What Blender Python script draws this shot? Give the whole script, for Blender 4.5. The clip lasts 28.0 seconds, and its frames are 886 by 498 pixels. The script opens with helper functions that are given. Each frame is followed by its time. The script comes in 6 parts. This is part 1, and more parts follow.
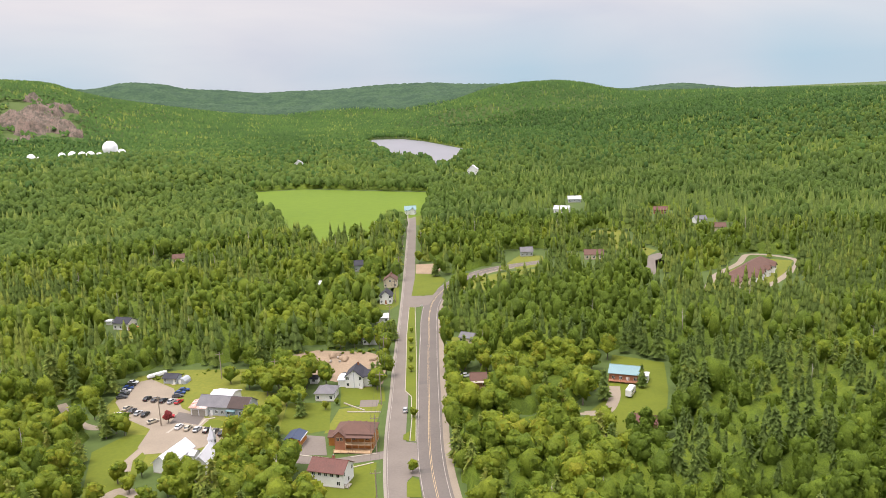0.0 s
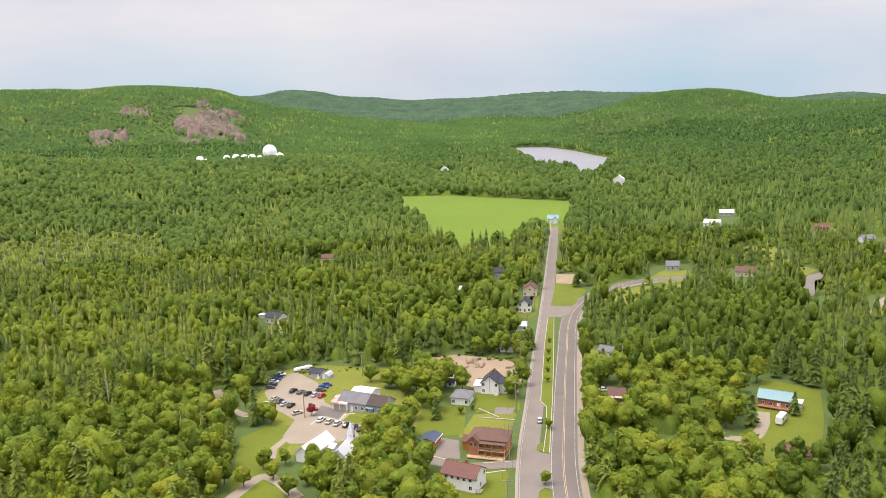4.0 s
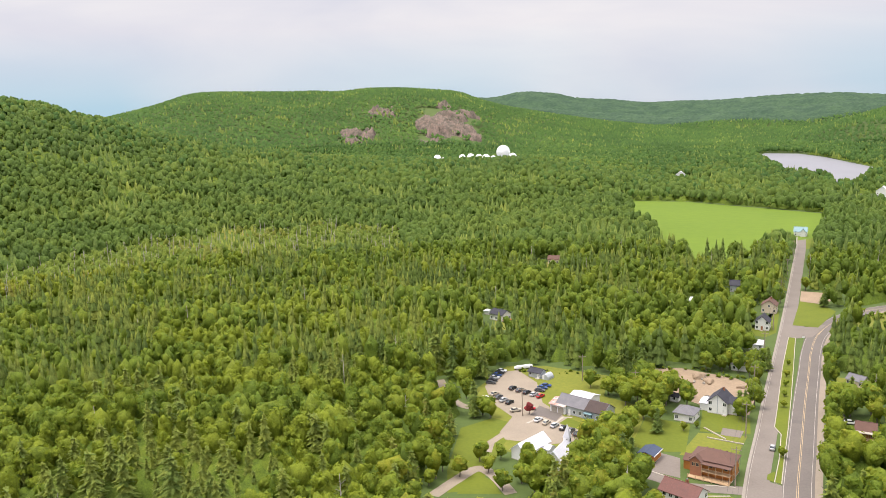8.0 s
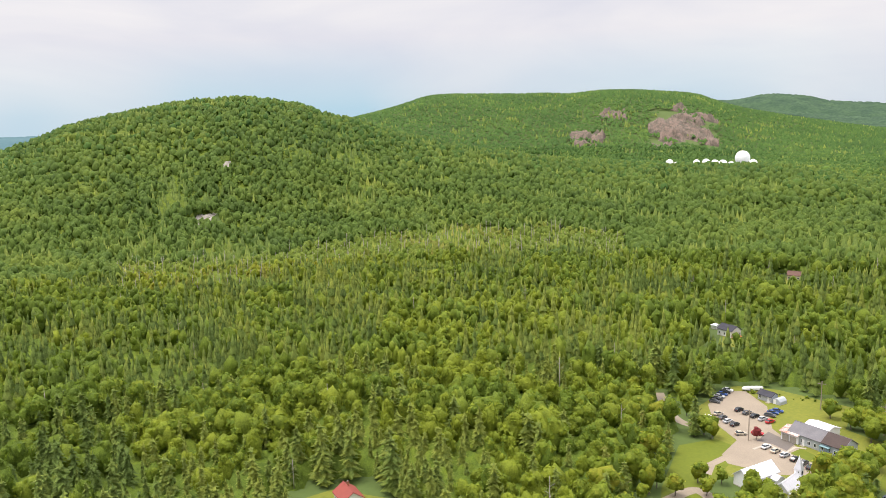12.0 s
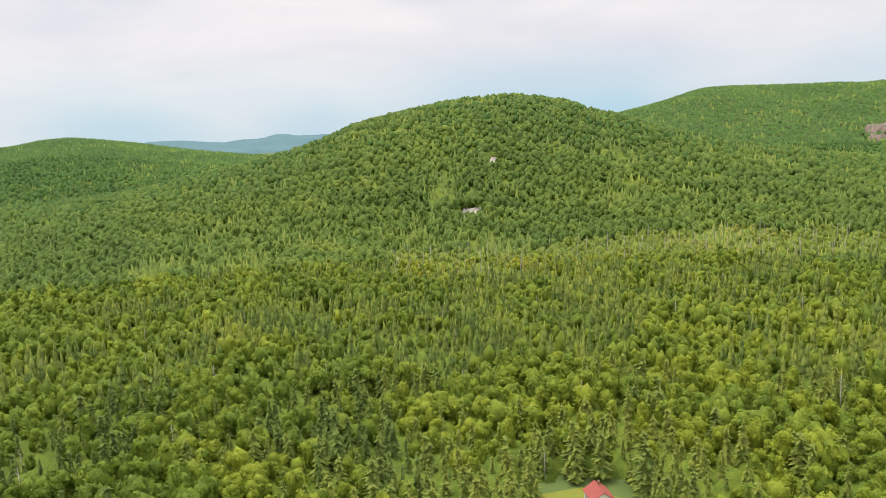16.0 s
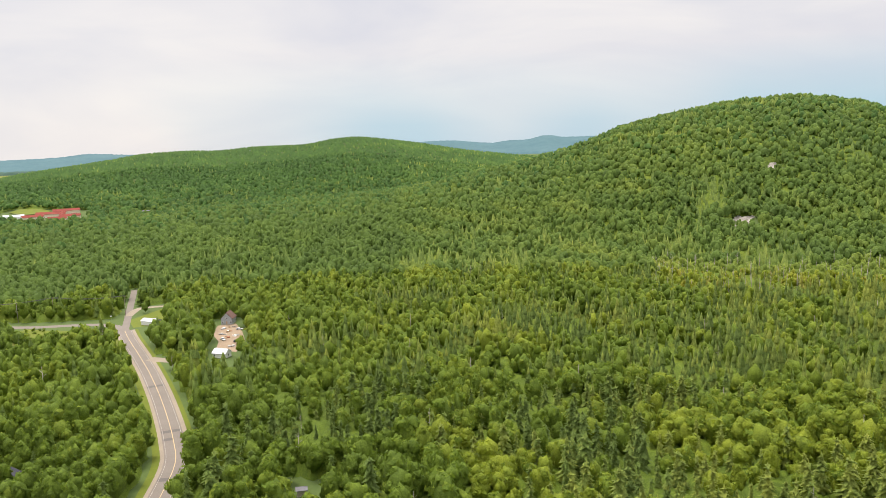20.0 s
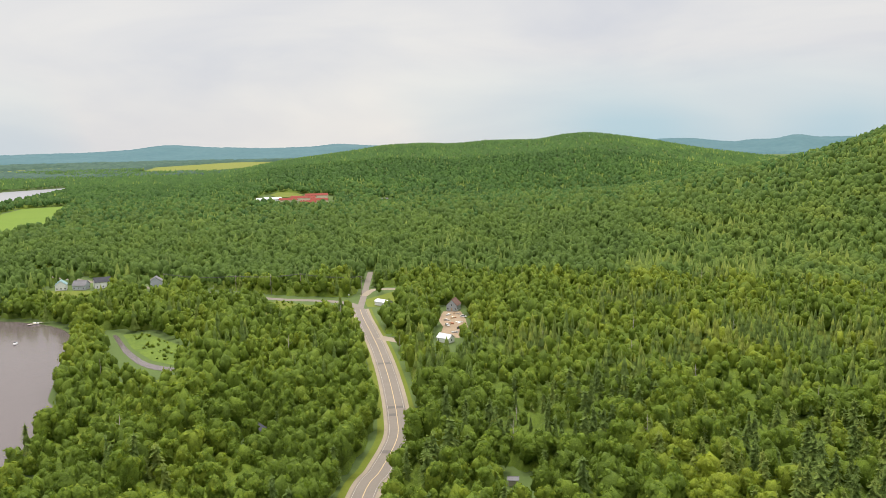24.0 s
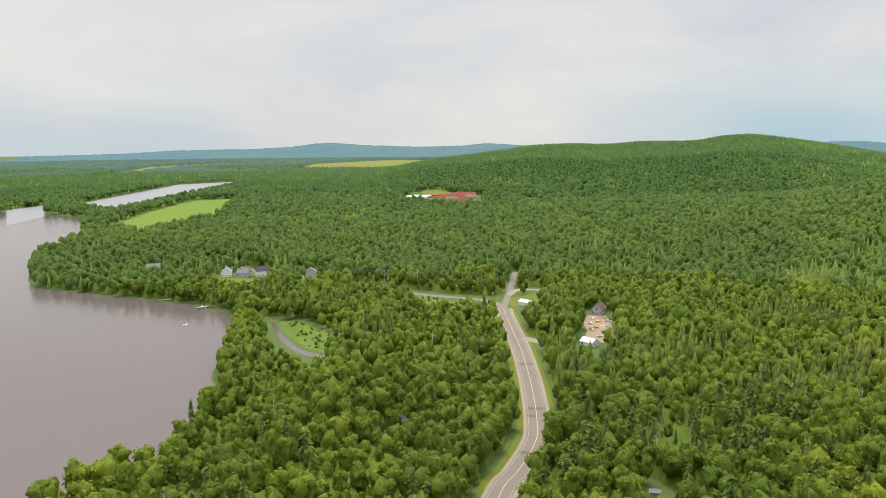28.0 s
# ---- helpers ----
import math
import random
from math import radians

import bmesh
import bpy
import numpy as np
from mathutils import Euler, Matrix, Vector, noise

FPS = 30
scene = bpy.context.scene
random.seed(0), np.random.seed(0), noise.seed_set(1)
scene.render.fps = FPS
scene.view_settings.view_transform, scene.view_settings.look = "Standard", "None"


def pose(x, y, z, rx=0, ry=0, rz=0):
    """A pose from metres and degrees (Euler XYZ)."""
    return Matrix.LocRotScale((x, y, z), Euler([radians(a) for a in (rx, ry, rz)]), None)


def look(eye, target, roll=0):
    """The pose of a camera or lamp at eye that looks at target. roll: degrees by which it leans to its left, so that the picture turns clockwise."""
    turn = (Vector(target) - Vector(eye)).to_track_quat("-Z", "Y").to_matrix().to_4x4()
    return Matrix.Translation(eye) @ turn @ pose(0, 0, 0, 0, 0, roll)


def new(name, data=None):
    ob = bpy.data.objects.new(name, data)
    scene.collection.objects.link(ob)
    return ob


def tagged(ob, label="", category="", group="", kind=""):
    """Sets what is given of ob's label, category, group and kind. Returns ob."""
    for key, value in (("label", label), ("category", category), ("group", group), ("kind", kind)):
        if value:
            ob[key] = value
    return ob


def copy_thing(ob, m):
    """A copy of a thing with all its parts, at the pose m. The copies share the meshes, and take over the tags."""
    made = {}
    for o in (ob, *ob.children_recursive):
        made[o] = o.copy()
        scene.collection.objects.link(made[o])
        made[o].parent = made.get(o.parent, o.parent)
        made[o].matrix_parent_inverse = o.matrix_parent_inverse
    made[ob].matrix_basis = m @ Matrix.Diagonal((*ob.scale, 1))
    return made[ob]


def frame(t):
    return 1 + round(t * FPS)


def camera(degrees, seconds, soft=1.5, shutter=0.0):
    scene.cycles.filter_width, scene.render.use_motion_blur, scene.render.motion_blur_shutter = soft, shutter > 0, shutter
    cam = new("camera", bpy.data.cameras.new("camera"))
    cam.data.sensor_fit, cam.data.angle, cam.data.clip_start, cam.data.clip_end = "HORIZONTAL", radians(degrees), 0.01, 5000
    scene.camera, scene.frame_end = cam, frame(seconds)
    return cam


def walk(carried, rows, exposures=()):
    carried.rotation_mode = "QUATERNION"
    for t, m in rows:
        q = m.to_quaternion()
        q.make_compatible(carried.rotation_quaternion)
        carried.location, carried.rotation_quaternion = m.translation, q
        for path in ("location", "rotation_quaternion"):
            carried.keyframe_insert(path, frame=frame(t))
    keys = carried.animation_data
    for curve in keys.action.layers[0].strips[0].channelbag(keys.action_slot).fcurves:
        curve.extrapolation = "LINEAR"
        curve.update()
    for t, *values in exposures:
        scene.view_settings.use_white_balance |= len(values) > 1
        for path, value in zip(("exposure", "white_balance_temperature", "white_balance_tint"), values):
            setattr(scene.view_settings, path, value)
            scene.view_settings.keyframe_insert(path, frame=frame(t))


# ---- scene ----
# ---------------------------------------------------------------- camera
cam = camera(58.5, 28.0, soft=0.75)
HEIGHT = 105.4
TURN = [(0, 0.03, -11.76, -2.59), (1, 0.76, -11.64, -2.73), (2, 2.85, -11.36, -2.74), (3, 6.3, -11.04, -2.59), (4, 10.38, -10.77, -2.36), (5, 14.36, -10.57, -2.1), (6, 18.52, -10.38, -2.01), (7, 22.81, -10.21, -1.99), (8, 26.95, -10.02, -2.1), (9, 31.19, -9.79, -2.32), (10, 35.4, -9.6, -2.31), (11, 39.42, -9.47, -1.99), (12, 43.2, -9.35, -1.65), (13, 47.75, -9.19, -1.48), (14, 52.4, -9.02, -1.53), (15, 57.02, -9.0, -1.95), (16, 62.09, -8.97, -2.43), (17, 67.18, -8.8, -2.62), (18, 71.9, -8.55, -2.56), (19, 76.55, -8.32, -2.34), (20, 80.9, -8.15, -1.92), (21, 84.84, -8.04, -1.39), (22, 88.85, -8.0, -1.05), (23, 93.08, -8.07, -1.06), (24, 97.26, -8.11, -0.85), (25, 101.11, -8.13, -0.53), (26, 104.5, -8.13, -0.32), (27, 106.88, -8.08, -0.26), (28, 107.89, -8.02, -0.29)]
walk(cam, [(t, pose(0, 0, HEIGHT, 90 + pitch, 0, yaw) @ pose(0, 0, 0, 0, 0, roll)) for t, yaw, pitch, roll in TURN],
     exposures=[(0.0, 0.30, 6380, 15), (5.0, 0.36, 6380, 14), (10.0, 0.39, 6380, 13), (16.0, 0.45, 6480, 11), (19.0, 0.42, 6520, 11), (22.0, 0.32, 6500, 9), (25.0, 0.25, 6450, 7), (28.0, 0.20, 6400, 6)])

# ---------------------------------------------------------------- sky and sun: bright thin overcast
world = bpy.data.worlds.new("sky")
scene.world = world
world.use_nodes = True
wn, wl = world.node_tree.nodes, world.node_tree.links
wn.clear()
w_out = wn.new("ShaderNodeOutputWorld")
w_sky = wn.new("ShaderNodeTexSky")
w_sky.sky_type, w_sky.sun_disc = "NISHITA", False
w_sky.sun_elevation, w_sky.sun_rotation = radians(71), radians(241)
w_bg1, w_bg2, w_mix = wn.new("ShaderNodeBackground"), wn.new("ShaderNodeBackground"), wn.new("ShaderNodeMixShader")
w_bg1.inputs["Strength"].default_value = 0.09
w_bg2.inputs["Strength"].default_value = 0.74
wl.new(w_sky.outputs[0], w_bg1.inputs["Color"])
w_co, w_map = wn.new("ShaderNodeTexCoord"), wn.new("ShaderNodeMapping")
w_map.inputs["Scale"].default_value = (1.5, 1.5, 6.0)
wl.new(w_co.outputs["Generated"], w_map.inputs["Vector"])
w_noise = wn.new("ShaderNodeTexNoise")
w_noise.inputs["Scale"].default_value, w_noise.inputs["Detail"].default_value, w_noise.inputs["Distortion"].default_value = 1.6, 5.0, 0.6
wl.new(w_map.outputs[0], w_noise.inputs["Vector"])
w_ramp = wn.new("ShaderNodeValToRGB")
w_ramp.color_ramp.elements[0].position, w_ramp.color_ramp.elements[0].color = 0.30, (0.80, 0.80, 0.87, 1)
w_ramp.color_ramp.elements[1].position, w_ramp.color_ramp.elements[1].color = 0.68, (1.05, 1.0, 0.965, 1)
wl.new(w_noise.outputs["Fac"], w_ramp.inputs["Fac"])
# the cloud sheet thins out towards the horizon, where pale blue shows in gaps
w_sep, w_band, w_gap, w_mul = wn.new("ShaderNodeSeparateXYZ"), wn.new("ShaderNodeMapRange"), wn.new("ShaderNodeMapRange"), wn.new("ShaderNodeMath")
wl.new(w_co.outputs["Generated"], w_sep.inputs[0])
w_band.inputs["From Min"].default_value, w_band.inputs["From Max"].default_value = 0.015, 0.10
w_band.inputs["To Min"].default_value, w_band.inputs["To Max"].default_value = 1.0, 0.0
wl.new(w_sep.outputs["Z"], w_band.inputs["Value"])
w_gap.inputs["From Min"].default_value, w_gap.inputs["From Max"].default_value = 0.42, 0.60
w_low = wn.new("ShaderNodeTexNoise")
w_low.inputs["Scale"].default_value, w_low.inputs["Detail"].default_value = 1.3, 3.0
wl.new(w_co.outputs["Generated"], w_low.inputs["Vector"])
wl.new(w_low.outputs["Fac"], w_gap.inputs["Value"])
w_mul.operation = "MULTIPLY"
wl.new(w_band.outputs[0], w_mul.inputs[0])
wl.new(w_gap.outputs[0], w_mul.inputs[1])
w_blue = wn.new("ShaderNodeMix")
w_blue.data_type = "RGBA"
w_blue.inputs["B"].default_value = (0.52, 0.75, 0.88, 1)
wl.new(w_mul.outputs[0], w_blue.inputs["Factor"])
wl.new(w_ramp.outputs["Color"], w_blue.inputs["A"])
wl.new(w_blue.outputs["Result"], w_bg2.inputs["Color"])
# as under any cloud sheet, the zenith is brighter than the horizon
w_high = wn.new("ShaderNodeMapRange")
w_high.inputs["From Min"].default_value, w_high.inputs["From Max"].default_value = 0.30, 0.95
w_high.inputs["To Min"].default_value, w_high.inputs["To Max"].default_value = 0.70, 2.5
wl.new(w_sep.outputs["Z"], w_high.inputs["Value"])
wl.new(w_high.outputs[0], w_bg2.inputs["Strength"])
w_mix.inputs["Fac"].default_value = 0.92
wl.new(w_bg1.outputs[0], w_mix.inputs[1])
wl.new(w_bg2.outputs[0], w_mix.inputs[2])
wl.new(w_mix.outputs[0], w_out.inputs["Surface"])

sun_data = bpy.data.lights.new("sun", "SUN")
sun_data.energy, sun_data.angle, sun_data.color = 2.5, radians(24), (1.0, 0.92, 0.79)
sun = new("sun", sun_data)
sun.matrix_world = look((0, 0, 400), (120, 65, 0))

# ---------------------------------------------------------------- materials
def material(name, base, base2=None, scale=1.0, rough=0.85, fine=8.0, bump=0.2, spread=0.25, metal=0.0, attr="", ramp=None, random_by="", spec=0.3, translucent=0.0):
    """Two scales of noise between two colours, a bump, and, where asked, a tone by tree or by piece."""
    m = bpy.data.materials.new(name)
    m.use_nodes = True
    n, l = m.node_tree.nodes, m.node_tree.links
    b = n["Principled BSDF"]
    b.inputs["Roughness"].default_value, b.inputs["Metallic"].default_value = rough, metal
    b.inputs["Specular IOR Level"].default_value = spec
    co = n.new("ShaderNodeTexCoord")
    geo = n.new("ShaderNodeNewGeometry")
    big, small = n.new("ShaderNodeTexNoise"), n.new("ShaderNodeTexNoise")
    big.inputs["Scale"].default_value, small.inputs["Scale"].default_value = scale, scale * fine
    big.inputs["Detail"].default_value = small.inputs["Detail"].default_value = 4.0
    for k in (big, small):
        l.new(geo.outputs["Position"], k.inputs["Vector"])
    add = n.new("ShaderNodeMath")
    add.operation = "MULTIPLY_ADD"
    add.inputs[1].default_value = 0.5
    l.new(small.outputs["Fac"], add.inputs[0])
    half = n.new("ShaderNodeMath")
    half.operation = "MULTIPLY"
    half.inputs[1].default_value = 0.5
    l.new(big.outputs["Fac"], half.inputs[0])
    l.new(half.outputs[0], add.inputs[2])
    rng = n.new("ShaderNodeMapRange")
    rng.inputs["From Min"].default_value, rng.inputs["From Max"].default_value = 0.5 - spread, 0.5 + spread
    l.new(add.outputs[0], rng.inputs["Value"])
    mix = n.new("ShaderNodeMix")
    mix.data_type = "RGBA"
    base2 = base2 or tuple(c * 0.7 for c in base)
    mix.inputs["A"].default_value, mix.inputs["B"].default_value = (*base, 1), (*base2, 1)
    l.new(rng.outputs[0], mix.inputs["Factor"])
    out = mix.outputs["Result"]
    source = None
    if attr:
        a = n.new("ShaderNodeAttribute")
        a.attribute_name = attr
        source = a.outputs["Fac"]
    elif random_by:
        a = n.new("ShaderNodeObjectInfo") if random_by == "object" else geo
        source = a.outputs["Random" if random_by == "object" else "Random Per Island"]
    if source is not None and ramp:
        cr = n.new("ShaderNodeValToRGB")
        e = cr.color_ramp.elements
        while len(e) < len(ramp):
            e.new(0.5)
        for i, (p, c) in enumerate(ramp):
            e[i].position, e[i].color = p, (*c, 1)
        l.new(source, cr.inputs["Fac"])
        mul = n.new("ShaderNodeMix")
        mul.data_type, mul.blend_type = "RGBA", "MULTIPLY"
        mul.inputs["Factor"].default_value = 1.0
        l.new(out, mul.inputs["A"])
        l.new(cr.outputs["Color"], mul.inputs["B"])
        out = mul.outputs["Result"]
    l.new(out, b.inputs["Base Color"])
    if bump:
        bp = n.new("ShaderNodeBump")
        bp.inputs["Strength"].default_value, bp.inputs["Distance"].default_value = min(bump, 1.0), 0.1 if bump < 1 else 0.35
        l.new(small.outputs["Fac"], bp.inputs["Height"])
        l.new(bp.outputs["Normal"], b.inputs["Normal"])
    if translucent:
        out_node = n["Material Output"]
        tr, mx = n.new("ShaderNodeBsdfTranslucent"), n.new("ShaderNodeMixShader")
        mx.inputs["Fac"].default_value = translucent
        l.new(out, tr.inputs["Color"])
        l.new(b.outputs[0], mx.inputs[1])
        l.new(tr.outputs[0], mx.inputs[2])
        l.new(mx.outputs[0], out_node.inputs["Surface"])
    return m


GREENS = [(0.0, (0.58, 0.74, 0.56)), (0.3, (0.71, 0.89, 0.60)), (0.6, (0.98, 1.08, 0.70)), (0.85, (1.25, 1.27, 0.70)), (1.0, (1.42, 1.22, 0.82))]
M_LEAF = material("broadleaf_foliage", (0.250, 0.290, 0.040), (0.150, 0.184, 0.028), 0.35, 0.75, 6.0, 1.0, 0.11, attr="tone", ramp=GREENS, spec=0.25, translucent=0.46)
M_NEEDLE = material("needle_foliage", (0.285, 0.315, 0.100), (0.165, 0.195, 0.060), 0.4, 0.8, 6.0, 1.0, 0.12, attr="tone", ramp=GREENS, spec=0.2, translucent=0.42)
# cooler, greyer greens: distance haze painted into the foliage's base colour
M_HAZED_SLOPE = material("hazed_hillside_foliage", (0.192, 0.240, 0.060), (0.120, 0.160, 0.042), 0.12, 0.78, 8.0, 1.0, 0.11, attr="tone", ramp=GREENS, spec=0.22, translucent=0.44)
M_HAZED_HILL = material("hazed_mountain_foliage", (0.128, 0.200, 0.058), (0.074, 0.124, 0.038), 0.05, 0.8, 9.0, 1.0, 0.11, attr="tone", ramp=GREENS, spec=0.2, translucent=0.40)
M_HAZED_FAR = material("distant_woods", (0.056, 0.098, 0.050), (0.030, 0.060, 0.036), 0.014, 0.9, 6.0, 1.0, 0.09, spec=0.1)
M_HAZED_PLAIN = material("hazed_plain_woods", (0.058, 0.100, 0.070), (0.036, 0.070, 0.055), 0.010, 0.9, 6.0, 1.0, 0.10, spec=0.1)
M_MARSH = material("marsh_grass", (0.115, 0.165, 0.018), (0.065, 0.105, 0.014), 0.12, 0.95, 7.0, 0.8, 0.12)
M_WORN_LINE = material("worn_road_paint", (0.46, 0.42, 0.37), (0.27, 0.24, 0.21), 0.5, 0.8, 9.0, 0.1, 0.15)
# blue of the air painted into the farthest woods' base colour
M_HAZE_BLUE = material("remote_woods", (0.080, 0.145, 0.160), (0.062, 0.122, 0.140), 0.006, 0.9, 5.0, 0.0, 0.15, spec=0.1)
M_CRIMSON = material("crimson_leaves", (0.22, 0.030, 0.030), (0.12, 0.018, 0.020), 0.5, 0.8, 6.0, 0.8, 0.15)
M_BARK = material("bark", (0.20, 0.17, 0.14), (0.10, 0.085, 0.07), 2.0)
M_DEADWOOD = material("dead_wood", (0.42, 0.38, 0.33), (0.25, 0.22, 0.19), 2.0)
M_GROUND = material("forest_floor", (0.085, 0.125, 0.030), (0.060, 0.090, 0.022), 0.04, 0.95, 12.0, 0.4)
M_GRASS = material("mown_grass", (0.130, 0.152, 0.010), (0.085, 0.112, 0.009), 0.08, 0.9, 10.0, 0.4)
M_ROUGH = material("rough_grass", (0.180, 0.184, 0.024), (0.105, 0.128, 0.017), 0.10, 0.95, 8.0, 0.6)
M_MEADOW = material("meadow_grass", (0.122, 0.186, 0.010), (0.092, 0.150, 0.009), 0.012, 0.9, 12.0, 0.2)
M_ASPHALT = material("asphalt", (0.160, 0.138, 0.122), (0.112, 0.098, 0.088), 0.10, 0.85, 14.0, 0.15)
M_ASPHALT_OLD = material("pale_asphalt", (0.205, 0.176, 0.150), (0.145, 0.125, 0.108), 0.12, 0.88, 14.0, 0.15)
M_PATCH = material("fresh_asphalt_patch", (0.135, 0.120, 0.108), (0.105, 0.094, 0.085), 0.3, 0.88, 10.0, 0.15)
M_GRAVEL = material("gravel", (0.30, 0.25, 0.19), (0.21, 0.175, 0.135), 0.15, 0.95, 16.0, 0.5)
M_SAND = material("bare_earth", (0.33, 0.245, 0.165), (0.20, 0.15, 0.10), 0.12, 0.95, 9.0, 0.8)
M_CONCRETE = material("concrete", (0.40, 0.36, 0.30), (0.30, 0.27, 0.22), 0.4, 0.85, 8.0, 0.2)
M_PAVING = material("worn_paving", (0.30, 0.265, 0.225), (0.22, 0.195, 0.165), 0.4, 0.88, 8.0, 0.2)
M_WHITE_LINE = material("road_paint", (0.74, 0.70, 0.66), (0.52, 0.49, 0.46), 0.8, 0.7, 9.0, 0.1)
M_YELLOW_LINE = material("yellow_road_paint", (0.52, 0.38, 0.19), (0.40, 0.30, 0.17), 0.8, 0.7, 9.0, 0.1)
M_ROCK = material("granite", (0.205, 0.148, 0.122), (0.072, 0.068, 0.048), 0.06, 0.9, 6.0, 1.0, 0.10)
M_LEDGE = material("pale_weathered_granite", (0.36, 0.33, 0.29), (0.20, 0.18, 0.15), 0.3, 0.9, 5.0, 0.8, 0.14)
M_WHITE = material("white_paint", (0.80, 0.80, 0.81), (0.66, 0.65, 0.64), 0.5, 0.6, 8.0, 0.05)
M_CREAM = material("cream_siding", (0.66, 0.56, 0.42), (0.54, 0.46, 0.35), 0.5, 0.7, 8.0, 0.1)
M_GREY_WALL = material("grey_siding", (0.42, 0.45, 0.48), (0.33, 0.35, 0.38), 0.5, 0.7, 8.0, 0.1)
M_ORANGE = material("orange_siding", (0.44, 0.18, 0.04), (0.34, 0.14, 0.035), 0.6, 0.7, 8.0, 0.1)
M_TAN = material("tan_woodwork", (0.52, 0.36, 0.21), (0.40, 0.28, 0.17), 0.8, 0.7, 8.0, 0.1)
M_BRICK_WALL = material("red_brown_siding", (0.36, 0.16, 0.09), (0.26, 0.12, 0.07), 0.6, 0.8, 8.0, 0.2)
M_ROOF_RED = material("rust_brown_metal_roof", (0.150, 0.055, 0.042), (0.095, 0.040, 0.032), 0.35, 0.55, 6.0, 0.1, 0.2)
M_ROOF_BROWN = material("brown_shingles", (0.150, 0.085, 0.066), (0.105, 0.062, 0.050), 0.5, 0.9, 10.0, 0.3)
M_ROOF_DARK = material("charcoal_shingles", (0.055, 0.055, 0.068), (0.032, 0.032, 0.042), 0.5, 0.85, 10.0, 0.3)
M_ROOF_GREY = material("grey_shingles", (0.195, 0.19, 0.20), (0.125, 0.12, 0.13), 0.5, 0.9, 10.0, 0.3)
M_ROOF_WHITE = material("pale_metal_roof", (0.63, 0.63, 0.66), (0.50, 0.50, 0.54), 0.3, 0.45, 6.0, 0.05)
M_ROOF_TEAL = material("teal_metal_roof", (0.20, 0.315, 0.335), (0.16, 0.26, 0.285), 0.3, 0.45, 6.0, 0.05)
M_ROOF_BLUE = material("dark_blue_roof", (0.055, 0.075, 0.125), (0.04, 0.052, 0.09), 0.4, 0.6, 8.0, 0.2)
M_ROOF_BRICK = material("red_roof", (0.27, 0.060, 0.045), (0.20, 0.050, 0.040), 0.3, 0.7, 6.0, 0.1)
M_GLASS = material("window_glass", (0.035, 0.045, 0.055), (0.02, 0.025, 0.03), 1.0, 0.08, 2.0, 0.0, spec=0.6)
M_TYRE = material("tyre_rubber", (0.02, 0.02, 0.02), None, 2.0, 0.9)
M_RIM = material("wheel_metal", (0.45, 0.45, 0.46), None, 2.0, 0.35, 4.0, 0.0, metal=0.8)
M_POLE = material("weathered_pole", (0.34, 0.28, 0.22), (0.24, 0.20, 0.16), 1.5)
M_STEEL = material("galvanised_steel", (0.50, 0.50, 0.50), (0.38, 0.38, 0.38), 1.0, 0.45, 6.0, 0.0, metal=0.6)
M_WIRE = material("black_wire", (0.03, 0.03, 0.03), None, 1.0, 0.6)
M_RED_LAMP = material("red_lens", (0.35, 0.02, 0.02), None, 2.0, 0.3)
M_LAMP = material("clear_lens", (0.75, 0.75, 0.72), None, 2.0, 0.2)
M_RADOME = material("radome_panel", (0.86, 0.87, 0.88), (0.76, 0.77, 0.79), 0.2, 0.5, 5.0, 0.05, spec=0.3)

M_WATER = bpy.data.materials.new("lake_water")
M_WATER.use_nodes = True
wb = M_WATER.node_tree.nodes["Principled BSDF"]
wb.inputs["Base Color"].default_value = (0.115, 0.095, 0.092, 1)
wb.inputs["Roughness"].default_value, wb.inputs["IOR"].default_value = 0.14, 1.33
wnz, wbp = M_WATER.node_tree.nodes.new("ShaderNodeTexNoise"), M_WATER.node_tree.nodes.new("ShaderNodeBump")
wgeo = M_WATER.node_tree.nodes.new("ShaderNodeNewGeometry")
wnz.inputs["Scale"].default_value, wnz.inputs["Detail"].default_value = 0.7, 6.0
wbp.inputs["Strength"].default_value, wbp.inputs["Distance"].default_value = 0.35, 0.2
M_WATER.node_tree.links.new(wgeo.outputs["Position"], wnz.inputs["Vector"])
M_WATER.node_tree.links.new(wnz.outputs["Fac"], wbp.inputs["Height"])
M_WATER.node_tree.links.new(wbp.outputs["Normal"], wb.inputs["Normal"])

# grey base lightened to stand in for reflected sky; no ripples modelled
M_SKY_WATER = material("sky_pale_water", (0.20, 0.20, 0.22), (0.16, 0.16, 0.18), 0.02, 0.38, 6.0, 0.0, spec=0.9)
M_ROOF_RUSTY = material("rust_streaked_metal_roof", (0.50, 0.46, 0.44), (0.30, 0.13, 0.08), 0.5, 0.6, 3.0, 0.1, 0.1)
M_ROOF_DARK_BROWN = material("dark_brown_shingles", (0.085, 0.062, 0.055), (0.060, 0.045, 0.042), 0.5, 0.9, 10.0, 0.3)

M_ROOF_DULL_RED = material("dull_red_roof", (0.26, 0.065, 0.050), (0.17, 0.048, 0.038), 0.08, 0.9, 6.0, 0.1, spec=0.1)

# ---------------------------------------------------------------- small builders
def polar(bearing, reach):
    return reach * math.sin(radians(bearing)), reach * math.cos(radians(bearing))


def part(name, bm, mat, parent=None, label=""):
    me = bpy.data.meshes.new(name)
    bm.to_mesh(me)
    bm.free()
    me.materials.append(mat)
    ob = new(name, me)
    if parent is not None:
        ob.parent = parent
    if label:
        ob["label"] = label
    return ob


def thing(name, x, y, z, turn, label, category, group="", kind=""):
    ob = new(name)
    ob.matrix_world = pose(x, y, z, 0, 0, turn)
    ob.empty_display_size = 0.5
    return tagged(ob, label, category, group, kind)


